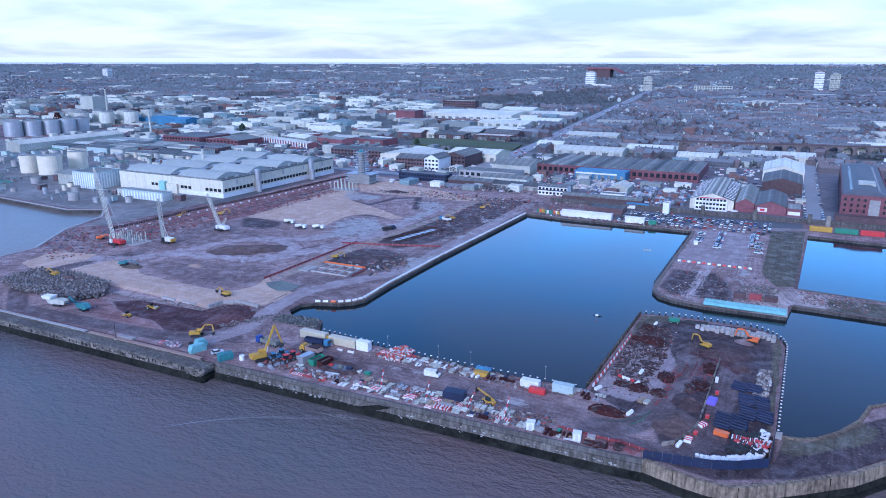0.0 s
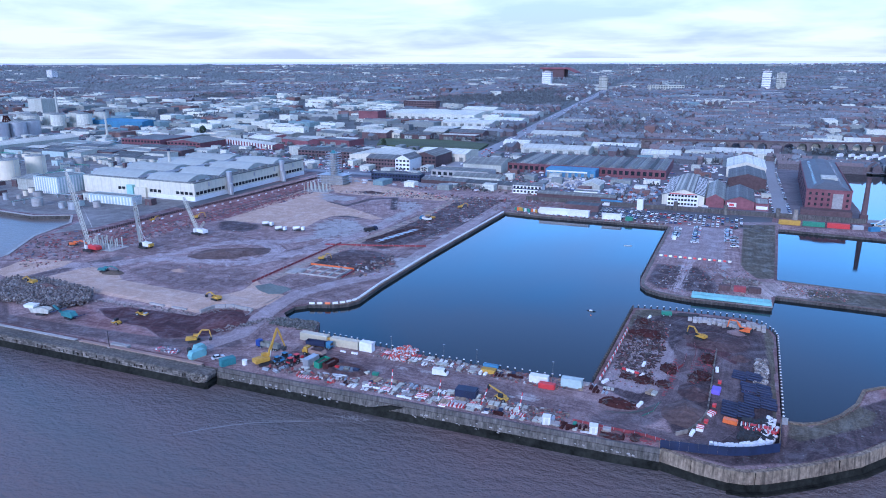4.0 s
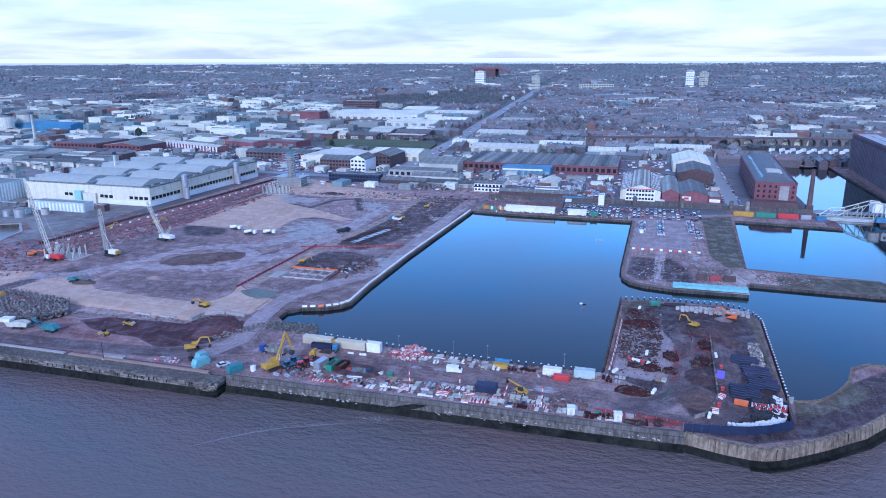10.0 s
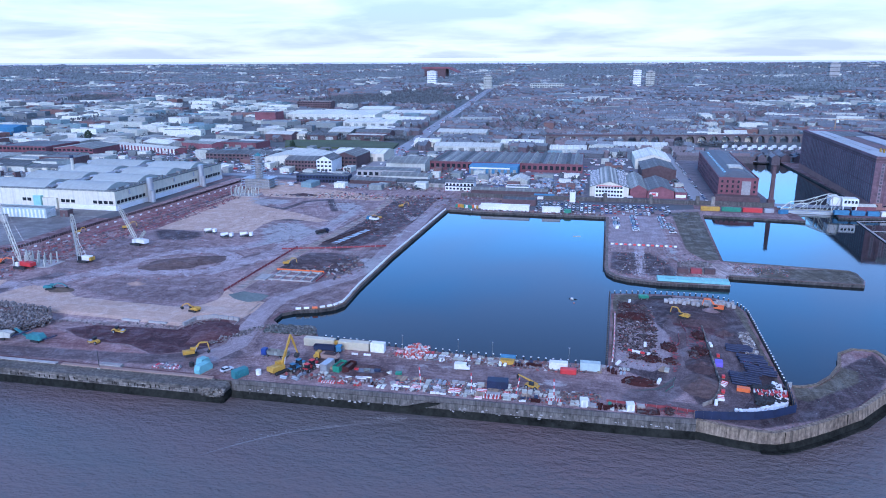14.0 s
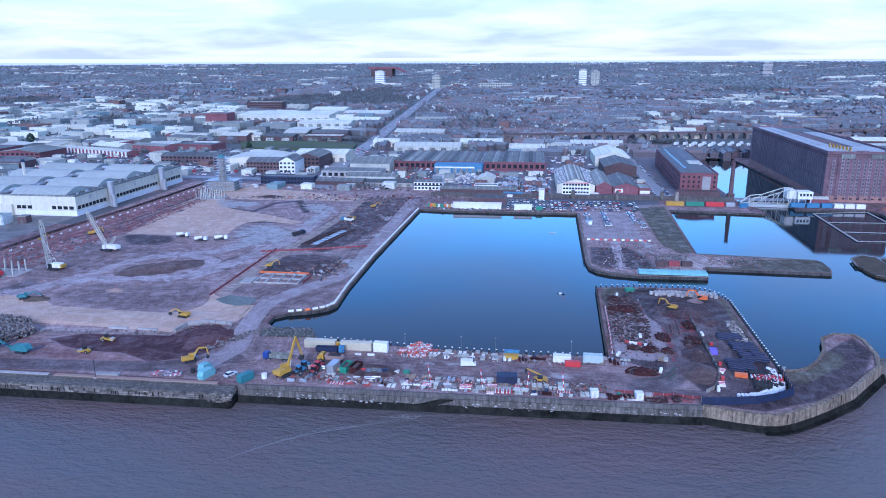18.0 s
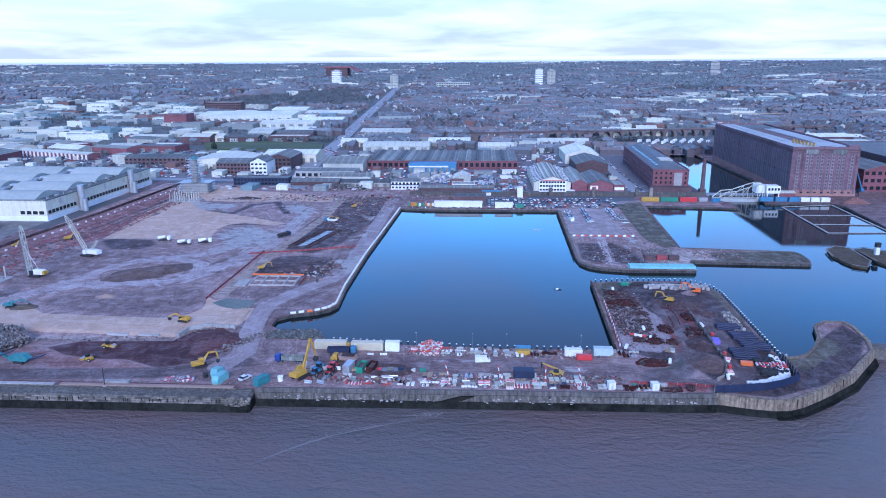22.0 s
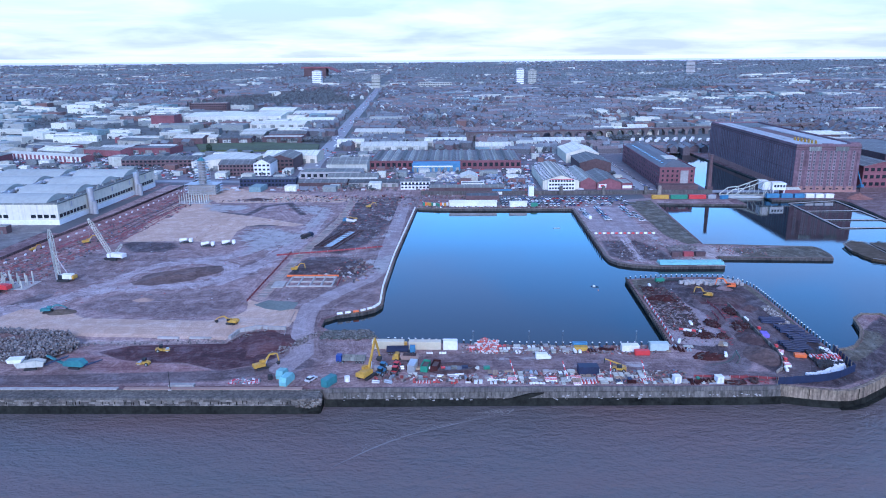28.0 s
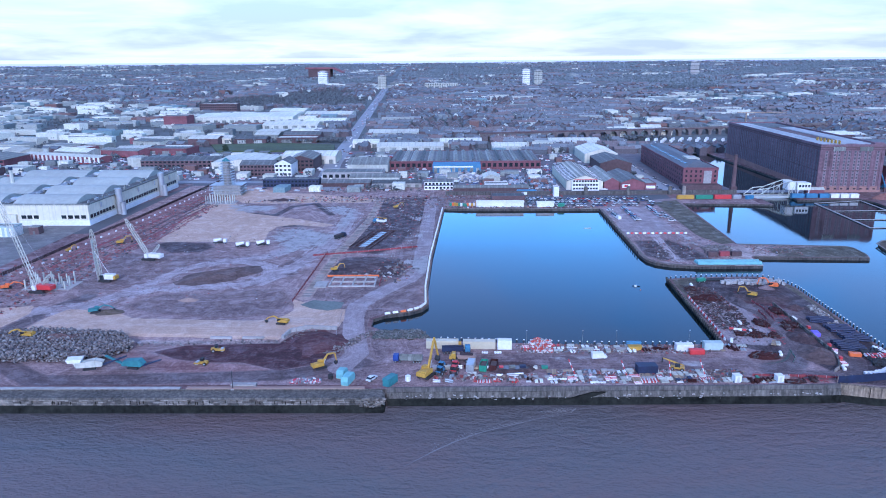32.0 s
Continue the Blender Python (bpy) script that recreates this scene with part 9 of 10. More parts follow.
# turquoise wrapped boats
for (x, y), L in (((-177.8, 167.1), 5.6), ((-180.3, 171.2), 3.8)):
    b = thing("wrapped_cabin", x, y, 0.05, 75, "turquoise shrink-wrapped cabin on the quay", "cabin", "wrapped cabins")
    part("wrap", _long([(-L / 2, 0.3), (L / 2, 0.3), (L / 2 + 0.3, 1.6), (L / 2 - 0.6, 2.9), (-L / 2 + 0.5, 3.0), (-L / 2 - 0.2, 1.6)], -1.2, 1.2), M_AQUA, b)
    part("skid", box(-L / 2, L / 2, -1.2, 1.2, 0, 0.28), M_TIMBER, b)
for (x, y) in ((-54.6, 167.7), (-41.4, 167.5)):
    c = thing("white_cabin", x, y, 0.05, 8, "small white plastic site cabin", "cabin", "white cabins")
    part("body", box(-1.1, 1.1, -1.1, 1.1, 0, 2.3, 0.08), M_WHITE, c)
    part("door", box(-0.4, 0.4, -1.15, -1.11, 0.1, 2.0), M_SHEET, c)
    part("roof", box(-1.2, 1.2, -1.2, 1.2, 2.31, 2.4), M_WHITE, c)
solid("water_butt", cyl(0.9, 0, 1.8, 0.9, 14), M_WHITE, "white plastic water tank", "tank", m=pose(-158.8, 168.4, 0.05))
solid("water_butt", cyl(0.8, 0, 1.5, 0.8, 14), M_RUBBER, "black plastic water tank", "tank", m=pose(-183.9, 170.0, 0.05))
pole = thing("navigation_post", -213.3, 162.4, 0, 0, "tall black navigation post on the wall", "post")
part("pole", cyl(0.14, 0, 6.5, 0.1, 8), M_RUBBER, pole)
part("foot", box(-0.5, 0.5, -0.5, 0.5, 0, 0.4), M_CONC, pole)
solid("bench_slabs", box(-4, 4, -0.9, 0.9, 0, 0.9, 0.05), M_CONC, "stack of pale concrete slabs by the wall", "slab stack", m=pose(-210.5, 164.8, 0.05))

# stacks of stores: each kind built once, then set out in rows
kinds = []


def stack_of_slabs(material, label):
    s = thing("slab_stack", 0, 0, -40, 0, label, "stack", "quay stores")
    for i in range(3):
        part("layer", box(-1.2, 1.2, -0.85, 0.85, 0.12 + i * 0.32, 0.4 + i * 0.32, 0.02), material, s)
    part("pallet", box(-1.0, 1.0, -0.8, 0.8, 0, 0.11), M_TIMBER, s)
    kinds.append(s)


def stack_of_pipes(material, label, L=3.0, r=0.34):
    s = thing("pipe_stack", 0, 0, -40, 0, label, "stack", "quay stores")
    for row, k in ((0, 2), (1, 1)):
        for i in range(k):
            bm = bmesh.new()
            bm_cyl(bm, r, -L / 2, L / 2, r, 8, m=pose(0, (i - (k - 1) / 2) * 2 * r, r + row * r * 1.74, 0, 90, 0))
            part("pipe", bm, material, s)
    kinds.append(s)


def stack_of_planks(label):
    s = thing("timber_stack", 0, 0, -40, 0, label, "stack", "quay stores")
    for i in range(2):
        for j in range(3):
            part("plank", box(-1.7, 1.7, -0.8 + j * 0.54, -0.3 + j * 0.54, 0.1 + i * 0.34, 0.42 + i * 0.34), M_TIMBER, s)
    kinds.append(s)


def bag_row(label):
    s = thing("bulk_bags", 0, 0, -40, 0, label, "bags", "quay stores")
    for i in range(3):
        part("bag", box(-1.6 + i * 1.1, -0.6 + i * 1.1, -0.5, 0.5, 0, 0.95, 0.18), M_BAG, s)
    kinds.append(s)


def crate(material, label, w, d, h):
    s = thing("crate", 0, 0, -40, 0, label, "crate", "quay stores")
    part("body", box(-w / 2, w / 2, -d / 2, d / 2, 0.1, h, 0.05), material, s)
    part("lid", box(-w / 2 - 0.04, w / 2 + 0.04, -d / 2 - 0.04, d / 2 + 0.04, h + 0.005, h + 0.08), material, s)
    part("pallet", box(-w / 2, w / 2, -d / 2, d / 2, 0, 0.095), M_TIMBER, s)
    kinds.append(s)


stack_of_slabs(M_CONC, "stack of grey concrete slabs on a pallet")
stack_of_slabs(M_SHEET, "stack of pale grey panels on a pallet")
stack_of_pipes(M_STEEL, "stack of grey steel pipes")
stack_of_pipes(M_RUST, "stack of rusty steel tubes")
stack_of_planks("stack of sawn timber planks")
bag_row("row of white bulk bags")
crate(M_RED, "red plastic crate on a pallet", 1.4, 1.0, 0.8)
crate(M_GREYROOF, "grey site crate on a pallet", 1.9, 1.2, 1.0)
crate(M_NAVY, "dark blue crate on a pallet", 2.0, 1.2, 1.1)
crate(M_SHEET, "pale panel crate on a pallet", 2.3, 1.4, 0.7)
crate(M_GREEN, "green tarpaulined crate on a pallet", 2.0, 1.3, 0.9)
stack_of_pipes(M_NAVY, "stack of blue drainage pipes", 4.4, 0.38)
rwb = thing("barrier_stack", 0, 0, -40, 0, "stack of red and white plastic barriers", "stack", "quay stores")
for i in range(6):
    part("barrier", profile([(-0.24, 0), (0.24, 0), (0.1, 0.75), (-0.1, 0.75)], -0.95, 0.95), M_RED if i % 2 else M_WHITE, rwb).matrix_basis = pose(-1.3 + i * 0.52, 0, 0.05)
kinds.append(rwb)
crate(M_WHITE, "white boxed panel on a pallet", 2.2, 1.1, 0.5)
yr = random.Random(44)


def rows(x0, x1, y0, y1, dx, dy, picks, fill=0.8, turn=0):
    y = y0
    while y <= y1:
        x = x0 + yr.random()
        while x <= x1:
            if yr.random() < fill:
                copy_thing(kinds[yr.choice(picks)], pose(x, y, 0.05, 0, 0, turn + yr.gauss(0, 9) + yr.choice((0, 0, 90))) @ Matrix.Scale(yr.uniform(0.65, 0.9), 4))
            x += dx * yr.uniform(0.8, 1.3)
        y += dy


def blocks(x0, x1, y0, depth, picks):
    """Stores of one kind set side by side, block by block along the quay."""
    x = x0
    while x < x1:
        y = y0 + yr.uniform(-0.4, 0.6)
        wide_ = 0
        while y < y0 + depth:
            k, lie = yr.choice(picks), yr.choice((90, 90, 0))
            sc_ = yr.uniform(0.55, 1.0)
            dx, dy = (1.8 * sc_, 2.6 * sc_) if lie else (2.6 * sc_, 1.8 * sc_)
            n_ = yr.randrange(1, 4) if sc_ < 0.8 else yr.randrange(1, 3)
            for c in range(n_):
                if yr.random() < 0.9:
                    copy_thing(kinds[k], pose(x + c * dx, y + dy / 2, 0.06, 0, 0, lie + yr.gauss(0, 4)) @ Matrix.Diagonal((sc_, sc_, sc_ * yr.uniform(0.5, 0.9), 1)))
            wide_ = max(wide_, n_ * dx)
            y += dy + yr.uniform(0, 0.3)
        x += wide_ + yr.uniform(0.1, 0.5)


blocks(-113, -60, 166.2, 8.6, (0, 1, 9, 13, 13, 2, 7, 1, 8, 12, 4, 3, 5, 9, 12, 1))
blocks(-139, -113.5, 166.6, 5.2, (2, 2, 3, 12, 13, 9, 6, 0, 7, 4))
blocks(-119, -104, 191.2, 5.0, (12, 6, 12, 13, 1, 6))
blocks(-103, -80, 190.2, 5.6, (13, 9, 5, 1, 4, 0, 4, 2, 9))
blocks(-77.5, -72, 191.8, 4.0, (4, 0, 8, 9, 3))
blocks(-50, -43, 191.5, 4.5, (4, 0, 2, 9, 3))
blocks(-58, -40, 166.4, 3.2, (0, 2, 9, 1, 7, 3))
rows(-52, -30, 167.6, 170, 4.0, 2.4, (3, 3, 0, 4, 10), 0.6)
rows(-150, -140, 167.4, 170, 5, 2.6, (2, 3, 6), 0.4)
rows(-144, -124, 190, 195, 5, 3.0, (7, 2, 8, 5), 0.4)
rows(-150, -100, 438.5, 440, 6, 2, (4, 6, 7, 5), 0.6)
for (bx, by), nx, ny in (((-1.8, 220.5), 2, 3), ((0.5, 211.3), 2, 4), ((-4.5, 195.1), 2, 5), ((1.6, 202.5), 2, 4)):
    for i in range(nx):
        for j in range(ny):
            copy_thing(kinds[11], pose(bx + (i - (nx - 1) / 2) * 4.2 + yr.uniform(-0.3, 0.3), by + (j - (ny - 1) / 2) * 1.7, 0.09, 0, 0, -14 + yr.gauss(0, 3)))
for i in range(10):
    a_, b_ = 1.0, 184.9
    copy_thing(kinds[12 if i % 2 else 6], pose(a_ - 3.4 + (i % 5) * 1.7, b_ + (i // 5) * 2.2 - 1, 0.5, 0, 0, yr.gauss(0, 8)))
BAGS = [(-8.9, 170.9), (-3.1, 172.5), (3.0, 176.6), (4.6, 183.0), (5.1, 191.8)]
for x, y, a_ in along(BAGS, 1.9):
    for o in (0, 1, 2):
        copy_thing(kinds[5], pose(x + yr.uniform(-0.5, 0.5) - o * 1.0, y + yr.uniform(-0.4, 0.4) + o * 0.8, 0.09, 0, 0, a_ + 90 + yr.gauss(0, 12)))
for (x, y), k in (((-10.9, 222.3), 5), ((-9.9, 212.8), 6), ((-11.0, 195.7), 6), ((-11.8, 190.4), 12), ((-12.9, 184.6), 6), ((-14.3, 180.3), 12), ((-16.2, 176.6), 5), ((-37.0, 264.6), 5), ((-33.8, 217.9), 5), ((-33.4, 208.4), 5), ((-31.5, 188.2), 5), ((-43.7, 200.1), 5), ((-28.3, 197.3), 9), ((-29.5, 197.8), 4)):
    copy_thing(kinds[k], pose(x, y, 0.12, 0, 0, 80 + yr.gauss(0, 10)))
container(-10.8, 205.9, 84, 3.6, M_PURPLE, "purple tarpaulined stack by the barrier", h=1.4)
container(-6.6, 187.3, -10, 3.8, M_ORANGE, "orange open site crate", h=1.2, w=1.8)
for x, y, a in ((-104.8, 170.5, 20), (-88.5, 169.3, 12), (-75.0, 168.6, -8), (-63.5, 170.0, 4)):
    sp = thing("striped_pole", x, y, 0.06, a, "red and white striped barrier pole leaning on the stores", "pole", "striped poles")
    for q in range(6):
        part("band", cyl(0.16, q * 1.1, q * 1.1 + 1.08, 0.16, 8), M_RED if q % 2 else M_WHITE, sp).matrix_basis = pose(0, 0, 0.2, -52, 0, 0)
scatter("tarp_heap", [(-196, 166.5), (-186.5, 166.5), (-187, 168.5), (-195, 169)], 260, 0.5, many("tarps_and_plastic", [(0.45, 0.03, 0.06), (0.5, 0.49, 0.5), (0.3, 0.03, 0.05), (0.25, 0.24, 0.25), (0.12, 0.14, 0.16)]), "red tarpaulin and pale plastic heaped by the wall", 0.7, 0.06, 3, 171, 0.6)
# grey concrete blocks
cb0 = solid("concrete_block", box(-0.75, 0.75, -0.75, 0.75, 0, 1.4, 0.06), M_CONC, "cubic pale grey concrete block", "block", "concrete blocks", m=pose(-22, 268, 0.1))
for i in range(30):
    copy_thing(cb0, pose(-20 + (i % 15) * 1.75, 266.8 + (i // 15) * 2.6 + yr.uniform(-1.3, 1.3), 0.1, 0, 0, yr.gauss(0, 25)))
gr = thing("green_shredder", -31, 270, 0.1, 12, "green wheeled site machine", "machine")
part("body", box(-2, 2, -1, 1, 0.5, 2, 0.15), M_GREEN, gr)
for xx in (-1.2, 1.2):
    for s in (-1, 1):
        wheel(gr, xx, s * 1.0, 0.5, 0.3)
for i in range(4):
    bm = bmesh.new()
    bm_bar(bm, (-4, 0, 0.35), (4, 0, 0.35), 0.55, sides=8)
    solid("black_pipe", bm, M_RUBBER, "thick black plastic pipe", "pipe", "black pipes", m=pose(-24 + i * 0.4, 272 + i * 0.75, 0.1, 0, 0, 3 + i))
# foundations and trench
fd = thing("foundation", -188.5, 271.0, 0, 0, "pale concrete foundation walls and slab", "foundation")
part("slab", box(-19, -13.5, -8, 1, 0, 0.6), M_CONC, fd)
for x in (-12.5, -7.5, -2, 3, 8):
    part("strip_wall", box(x, x + 0.6, -6, 7, 0, 0.9), M_CONC, fd)
for y in (-6.6, 0, 7.1):
    part("strip_wall", box(-12.5, 8.6, y, y + 0.5, 0, 0.8), M_CONC, fd)
part("shutter", box(-15.6, 9, 9.2, 9.45, 0, 1.0), M_ORANGE, fd)
part("shutter", box(10.4, 10.65, -5, 8, 0, 0.9), M_REDMESH, fd)
trn = thing("flooded_trench", -191.0, 354.0, 0, -14, "flooded trench with timber sides", "trench")
part("water", box(-0.5, 3.4, -20, 16, 0.32, 0.42), M_POOL, trn)
for x in (-5.5, -3.0, 4.2, 6.5):
    part("trench_wall", box(x, x + 0.4, -22, 20, 0, 0.75), M_PEAT, trn)
part("trench_wall", box(-5.5, 6.9, 20.1, 20.5, 0, 0.75), M_PEAT, trn)
for q in range(9):
    part("strut", box(-2.5, 4.1, -19 + q * 4.4, -18.8 + q * 4.4, 0.5, 0.7), M_RUST, trn)
part("trench_bed", box(-5, 6.4, -21.8, 20, 0, 0.3), M_PEAT, trn)
tw = thing("panel_trackway", 0, 0, 0, 0, "pale timber panel trackway across the mud", "trackway", kind="structure")
twb = mesh_of("panel", box(-1.9, 1.9, -0.42, 0.42, 0, 0.1), mat("worn_track_panel", (0.26, 0.225, 0.2), 0.9, 0.3, 1.2, 0.2, 0.2, rand=0.35))
for i, (x, y, a) in enumerate(along(PANEL_WAY, 1.5)):
    if yr.random() < 0.88:
        share("panel", twb, tw, pose(x + yr.gauss(0, 0.15), y, 0.27, yr.gauss(0, 1), yr.gauss(0, 1), a + yr.gauss(0, 3)))
ke = thing("concrete_edging", 0, 0, 0, 0, "pale concrete blocks edging the sand fill above the pit", "edging")
keb = mesh_of("block", box(-0.5, 0.5, -1.05, 1.05, 0, 1.5, 0.05), M_CONC)
for x, y, a in along([(-188.5, 212.2), (-200.1, 213.2), (-206.0, 210.0), (-207.3, 202.5)], 2.2):
    share("block", keb, ke, pose(x, y, 0.1, 0, 0, a + yr.gauss(0, 2)))
for x, y, a in along([(-214, 202.6), (-222, 202.9)], 2.2) + along([(-226, 202.8), (-234, 203.2)], 2.2):
    share("block", keb, ke, pose(x, y, -0.25, 0, 0, a + yr.gauss(0, 3)))
# white columns of the new frame
for (x, y), nx, ny, h in (((-338.5, 262.5), 6, 3, 6), ((-323.1, 457.5), 6, 3, 8)):
    fr = thing("column_grid", x, y, 0, 0, "white concrete columns of a new frame", "frame", "new frames")
    part("base_slab", box(-1.5, nx * 3.6 - 1, -1.5, ny * 4.5 - 2.5, 0, 0.4), M_CONC, fr)
    for i in range(nx):
        for j in range(ny):
            part("column", box(i * 3.6 - 0.25, i * 3.6 + 0.25, j * 4.5 - 0.25, j * 4.5 + 0.25, 0.41, h * yr.uniform(0.6, 1)), M_SHEET, fr)
# fence and retaining wall beside the works
fn = thing("sheet_pile_wall", 0, 0, 0, 0, "brown sheet-pile fence beside the works road", "fence")
me = mesh_of("sheet_pile", box(-0.18, 0.18, -0.55, 0.55, 0, 1.7), M_PEAT)
for i, (x, y, a) in enumerate(along(FENCELINE, 1.7)):
    share("sheet_pile", me, fn, pose(x, y, 0, 0, 0, a))
me = mesh_of("barrier_unit", box(-0.25, 0.25, -0.8, 0.8, 0, 0.9, 0.05), M_WHITE)
bl = thing("white_barriers", 0, 0, 0, 0, "spaced white barriers along the works road", "barrier")
for x, y, a in along([(p[0] + 7, p[1] + 1) for p in FENCELINE], 8):
    share("barrier_unit", me, bl, pose(x, y, 0.06, 0, 0, a))


def mesh_fence(name, pts, h, material, label, step=3.0):
    f = thing(name, 0, 0, 0, 0, label, "fence")
    me_p = mesh_of("post", box(-0.05, 0.05, -0.05, 0.05, 0, h + 0.1), M_STEEL)
    for x, y, a in along(pts, step):
        part("panel", box(-0.02, 0.02, -step / 2 + 0.05, step / 2 - 0.05, 0.1, h), material, f).matrix_basis = pose(x, y, 0.05, 0, 0, a)
        share("post", me_p, f, pose(x, y, 0.05, 0, 0, a) @ Matrix.Translation((0, step / 2, 0)))


mesh_fence("red_fence", [(-213, 244.4), (-211.5, 323)], 1.1, M_REDMESH, "red plastic barrier fence on the site")
mesh_fence("red_fence", [(-218.1, 316.9), (-192.6, 324.1), (-163.8, 334.0)], 1.0, M_REDMESH, "red plastic barrier fence on the site")
mesh_fence("red_fence", [(-26, 213), (-21.5, 222), (-21, 232)], 1.0, M_REDMESH, "red plastic barrier fence on the island")
mesh_fence("red_fence", [(-19, 222), (-18, 234), (-19, 243)], 1.0, M_REDMESH, "red plastic barrier fence on the island")
mesh_fence("red_fence", [(-48, 171.5), (-28, 170.5), (-20, 169)], 0.9, M_REDMESH, "red plastic barrier fence on the quay")
mesh_fence("green_fence", [(-30, 182), (-27.5, 186), (-26.4, 192)], 0.35, M_GREEN, "green mesh fence round the rebar")
mesh_fence("rail_fence", [(-189.6, 232), (-188.6, 212), (-188, 207)], 0.5, M_CONC, "pale post and rail fence beside the haul road")
# long white stores and cabins at the dock head
B("long_white_store", -128, -95, 442, 447, 3.4, M_WHITE, M_WHITE, "long low white store at the dock head", "store", 0.8, "x")
B("white_store", -86, -74, 441, 445, 3.2, M_WHITE, M_WHITE, "short white store at the dock head", "store", 0.6, "x")
container(-69, 442.5, 0, 4.5, M_GREEN, "dark green store at the dock head")
B("brick_gatehouse", -69, -65, 480, 486, 7, M_WHITE, M_GREYROOF, "slim white gate tower", "gatehouse")
B("dark_flat_shed", -116, -92, 462, 476, 3.5, M_BRICKD, M_DARKROOF, "low dark flat roofed shed", "shed")
for i in range(14):
    solid("concrete_drum", cyl(0.9, 0, 2.2, 0.8, 10), yr.choice((M_YELLOW, M_ORANGE, M_WHITE, M_GREEN)), "coloured plant drum at the dock head", "drum", "plant drums", m=pose(-146 + i * 1.5, 443 + yr.uniform(0, 7), 0.05))
# mixers and vans on the site
for (x, y), t in (((-276.0, 344.0), 0), ((-261.0, 336.0), 5), ((-250.5, 339.5), 12)):
    v = thing("concrete_mixer", x, y, 0.1, t, "white concrete mixer lorry on the mud", "lorry", "mixers")
    v.matrix_basis = v.matrix_basis @ Matrix.Scale(0.95, 4)
    part("chassis", box(-4, 3.8, -1.1, 1.1, 0.6, 1.1), M_RUBBER, v)
    bm = bmesh.new()
    bm_cyl(bm, 1.2, -2.6, 1.8, 0.7, 14, m=pose(-1, 0, 2.3, 0, 78, 0))
    part("drum", bm, M_WHITE, v)
    part("cab", box(2.0, 3.9, -1.15, 1.15, 0.9, 3.0, 0.12), M_WHITE, v)
    for xx in (-3, -1.6, 2.9):
        for s in (-1, 1):
            wheel(v, xx, s * 1.0, 0.5, 0.35)
# boats
bt = thing("workboat", -60.7, 268.4, -1.7, -20, "small grey work raft moored in the dock", "boat")
bt.matrix_basis = bt.matrix_basis @ Matrix.Scale(0.7, 4)
part("deck", box(-2.6, 2.6, -1.2, 1.2, -0.2, 0.5, 0.1), M_SHEET, bt)
part("house", box(-1.2, 0.4, -0.6, 0.6, 0.51, 1.3, 0.05), M_WHITE, bt)
by = thing("mooring_buoy", -60.0, 263.4, -1.7, 0, "small orange mooring buoy afloat in the dock", "buoy")
part("float", cyl(0.45, -0.3, 0.5, 0.3, 12), M_ORANGE, by)
bt = thing("workboat", -61.6, 383.1, -1.7, 10, "small pale rowing boat moored in the dock", "boat")
part("hull", _long([(-2, -0.1), (1.6, -0.1), (2.2, 0.5), (-2.1, 0.5)], -0.7, 0.7), M_SHEET, bt)
# lamp masts on the quay edge
for x in (-118, -98, -86, -60):
    l_ = thing("lamp_mast", x, 197.4, 0, 0, "slim grey quay lamp mast", "lamp", "lamp masts")
    part("pole", cyl(0.06, 0, 5.5, 0.04, 6), M_GREYROOF, l_)
    part("head", box(-0.25, 0.25, -0.12, 0.12, 5.5, 5.65), M_STEEL, l_)
rows(-262, -160, 474, 483, 7, 3.5, (3, 4, 6, 7, 12, 8, 9), 0.45)
scatter("head_clutter", [(-262, 470), (-150, 455), (-60, 478), (-60, 486), (-262, 487)], 900, 0.7, M_DEBRIS, "stored bits along the site head", 0.6, 0.1, 3, 151)
scatter("road_clutter", [(-262, 503), (-60, 503), (-60, 509), (-262, 520)], 420, 1.1, M_DEBRIS, "bins, skips and goods along the dock road", 0.8, 0.06, 2, 152)
# yard clutter behind the road wall
yard = [(-98, 512), (-60, 512), (-60, 560), (-98, 575)]
scatter("scrapyard_heaps", yard, 520, 1.9, many("scrapyard_mix", [(0.3, 0.31, 0.33), (0.12, 0.19, 0.28), (0.18, 0.18, 0.2), (0.42, 0.43, 0.44), (0.2, 0.06, 0.05), (0.08, 0.08, 0.09), (0.22, 0.26, 0.29), (0.1, 0.14, 0.2)]), "heaps of scrap and stored plant in a road yard", 0.9, 0, 2, 51, 1.2)
scatter("vehicle_yard", [(-160, 545), (-112, 545), (-112, 592), (-160, 592)], 160, 3.2, many("yard_mix", [(0.5, 0.45, 0.38), (0.3, 0.3, 0.32), (0.6, 0.6, 0.6), (0.15, 0.16, 0.2), (0.4, 0.36, 0.3)]), "vehicles and stock in a timber yard", 0.5, 0, 2.5, 52, 0)
scatter("street_clutter", [(-260, 540), (-170, 550), (-170, 600), (-260, 600)], 160, 2.6, M_DEBRIS, "stored goods and vehicles between sheds", 0.6, 0, 2.5, 53, 0)
for k, (x, m_, L) in enumerate(((108, M_BLUE, 9), (118, M_BLUE, 8), (127, M_BLUE, 7), (134.5, M_WHITE, 6), (141.5, M_WHITE, 6), (148.5, M_WHITE, 6))):
    container(x, 471 - k * 0.2, 0, L, m_, "blue covered store on the lock quay" if m_ is M_BLUE else "white and blue cabin beside the warehouse", 0.0, h=3, w=3)
B("lock_office", 118, 131, 478, 484, 4.5, M_BRICK, M_SHEET, "small brick lock office with pale roof", "office", 1.2, "x")
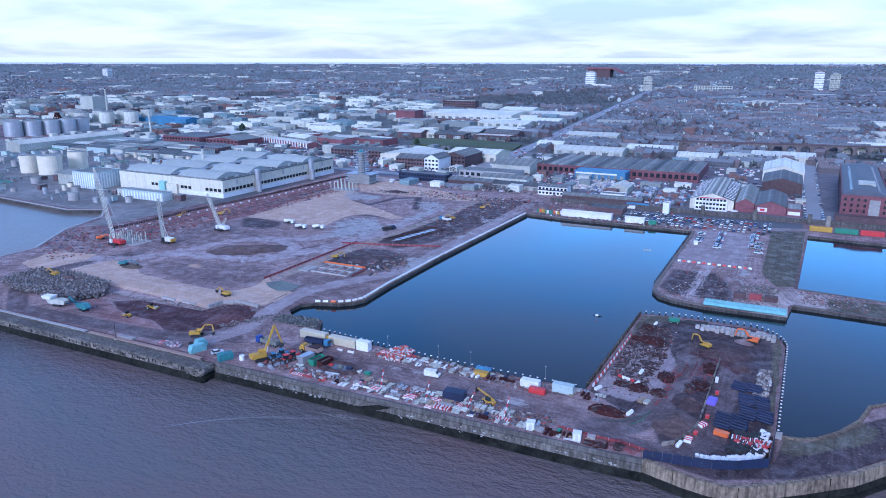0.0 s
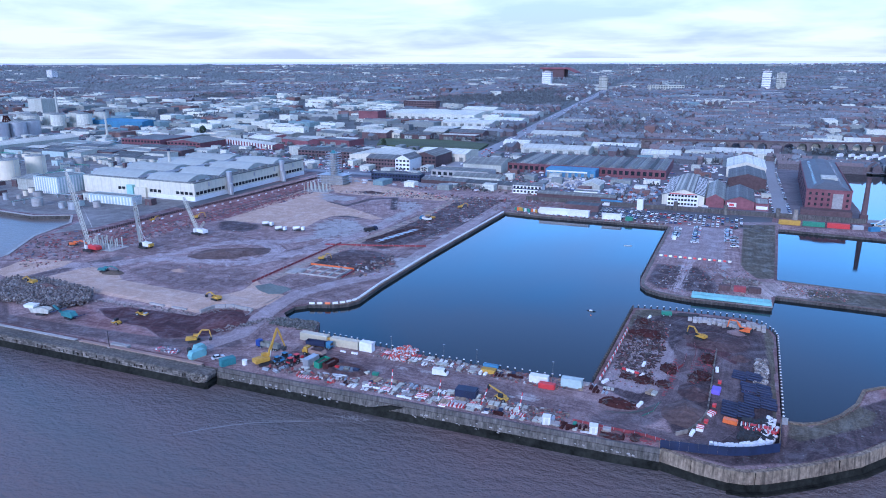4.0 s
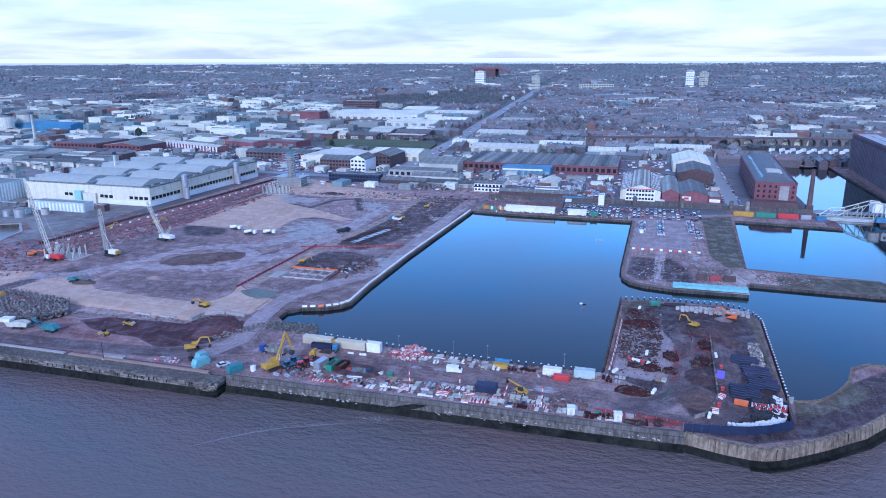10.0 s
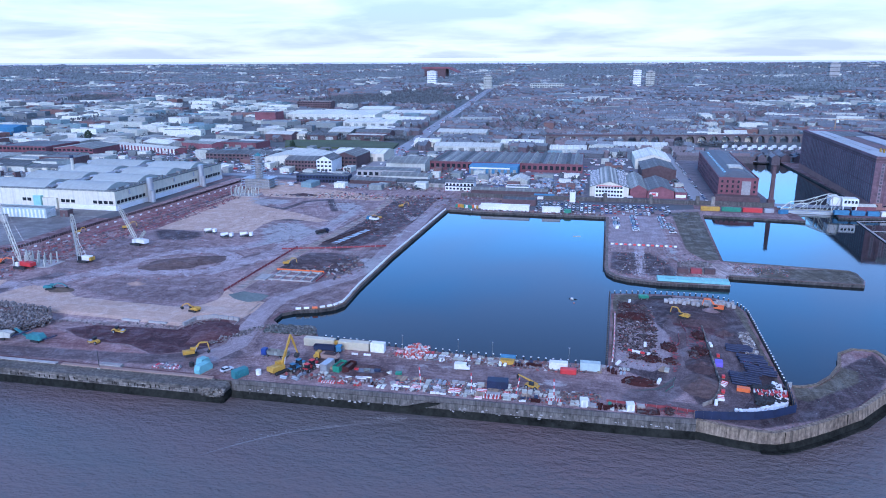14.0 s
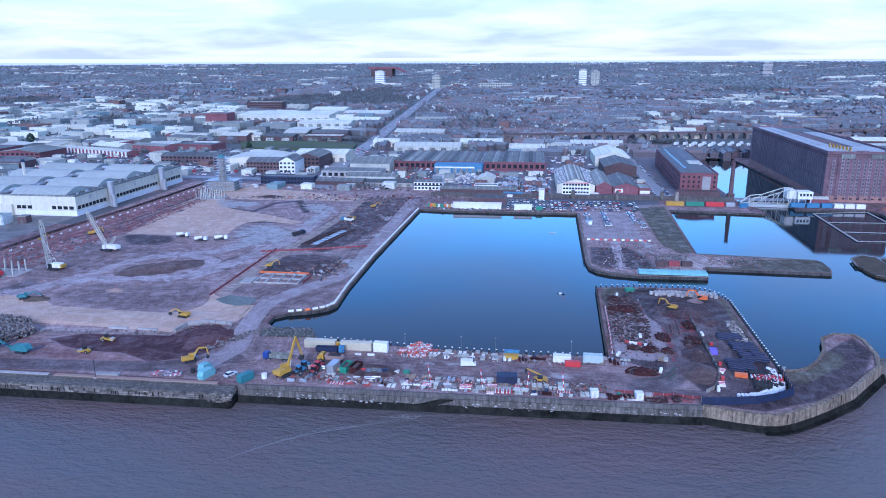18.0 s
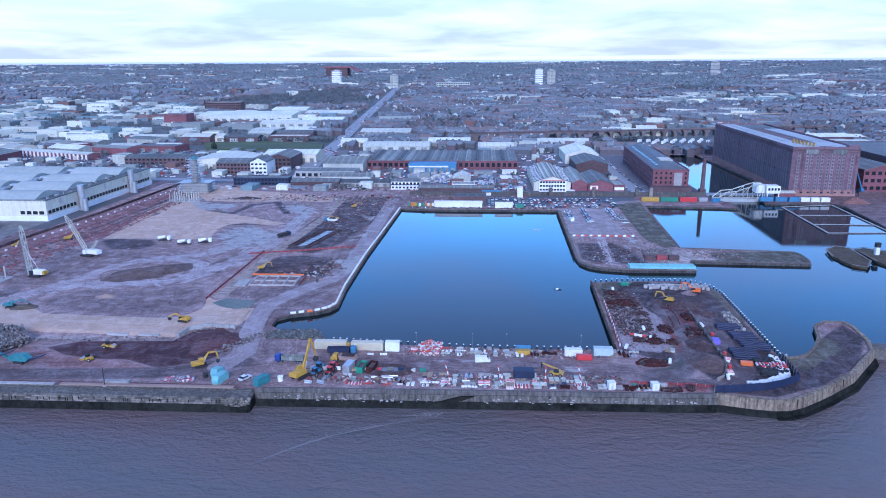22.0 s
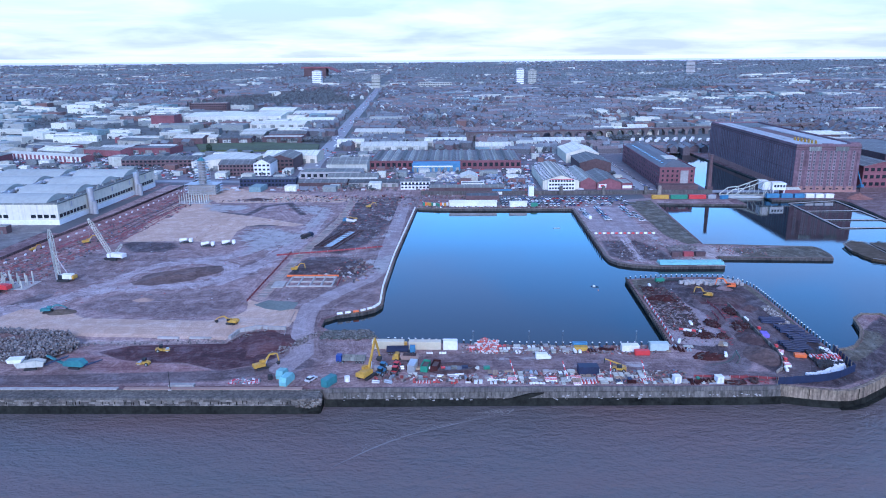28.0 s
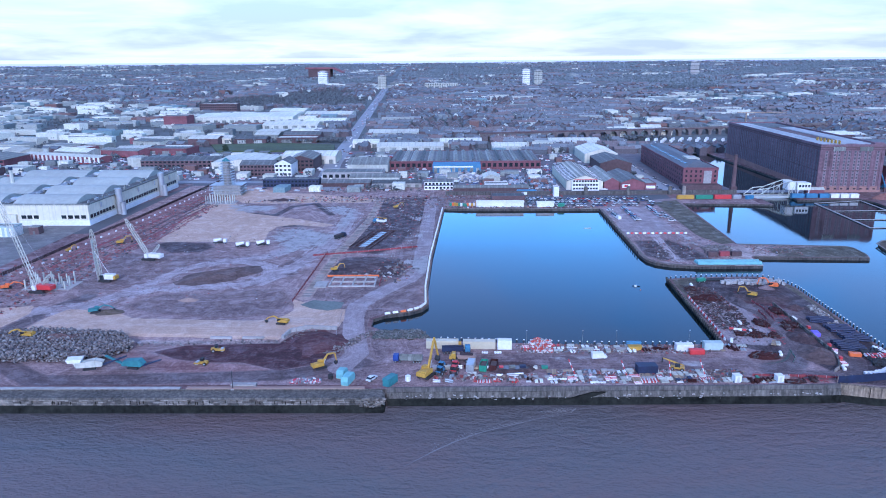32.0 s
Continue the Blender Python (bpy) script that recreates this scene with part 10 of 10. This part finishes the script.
# stores east of the tall warehouse
B("brick_store", 193, 226, 508, 600, 17, M_BRICK, M_DARKROOF, "purple-red brick store with grey hipped roof", "warehouse", 4, bays=7, rows=3)
B("dark_brick_store", 240, 300, 560, 680, 19, M_BRICKD, M_DARKROOF, "tall dark brick store", "warehouse", 0, bays=12, rows=6)
for x, y, w, d in ((290, 770, 46, 26), (345, 700, 40, 24), (236, 735, 40, 22), (300, 830, 60, 30)):
    B("quay_shed", x, x + w, y, y + d, 8, M_BRICKD, M_WHITEROOF, "brick shed with white sheeted roof", "shed", 2, "x", doors=3)
B("brick_store", 236, 300, 470, 540, 12, M_BRICK, M_DARKROOF, "purple-red brick store with grey hipped roof", "warehouse", 3, bays=10, rows=3)
B("yard_wall", 182, 330, 490, 491, 3, M_BRICKD, M_BRICKD, "long brick yard wall", "wall")
bc = thing("mobile_crane", 191, 504, 0, 100, "blue mobile crane with a raised telescopic jib", "crane")
part("carrier", box(-5, 5, -1.3, 1.3, 0.6, 1.8, 0.1), M_BLUE, bc)
part("cab", box(-1, 2, -1.2, 1.2, 1.85, 3.6, 0.15), M_BLUE, bc)
bm = bmesh.new()
bm_bar(bm, (0, 0, 3), (9, 4, 27), 0.9, 0.5)
part("jib", bm, M_BLUE, bc)
for xx in (-3.5, -1.5, 1.5, 3.5):
    for sg in (-1, 1):
        wheel(bc, xx, sg * 1.2, 0.6, 0.4)
patch("lock_quay", [(155, 455), (149, 376), (328, 368), (328, 486), (182, 488), (160, 486)], 0.05, M_QUAY, "grey cinder quay beside the berths", amp=0.5)
mound("brick_rubble_heap", 168, 466, 9, 6, 4, mat("brick_rubble", (0.2, 0.09, 0.07), 0.9, 0.4, 1.2, 0.2, 0.5), "heap of broken red brick")
patch("east_yard", [(186, 492), (420, 492), (420, 760), (186, 760)], 0.05, M_ROAD, "worn dark yard between the stores", "yard", amp=0.5)
# red and white barriers and red cabins on the apron
for i, (x, y, a_) in enumerate(along([(-43, 362.4), (-7, 362.4)], 2.4)):
    share("barrier", me_r if i % 2 else me_w, rb, pose(x, y, 0.1, 0, 0, a_))
for i in range(3):
    container(-10 + i * 6.2, 314 + i * 0.3, 0, 5, M_REDMESH if i % 2 else M_BRICKD, "dull red steel store on the apron end", 0.1, h=2.4)
# the first of each kind stands at the end of its row
for i, s in enumerate(kinds):
    s.matrix_basis = pose(-150 + i * 3.6, 177.6, 0.05, 0, 0, 4) if i < 11 else pose(-1.2, 209.5, 0.09, 0, 0, -12)
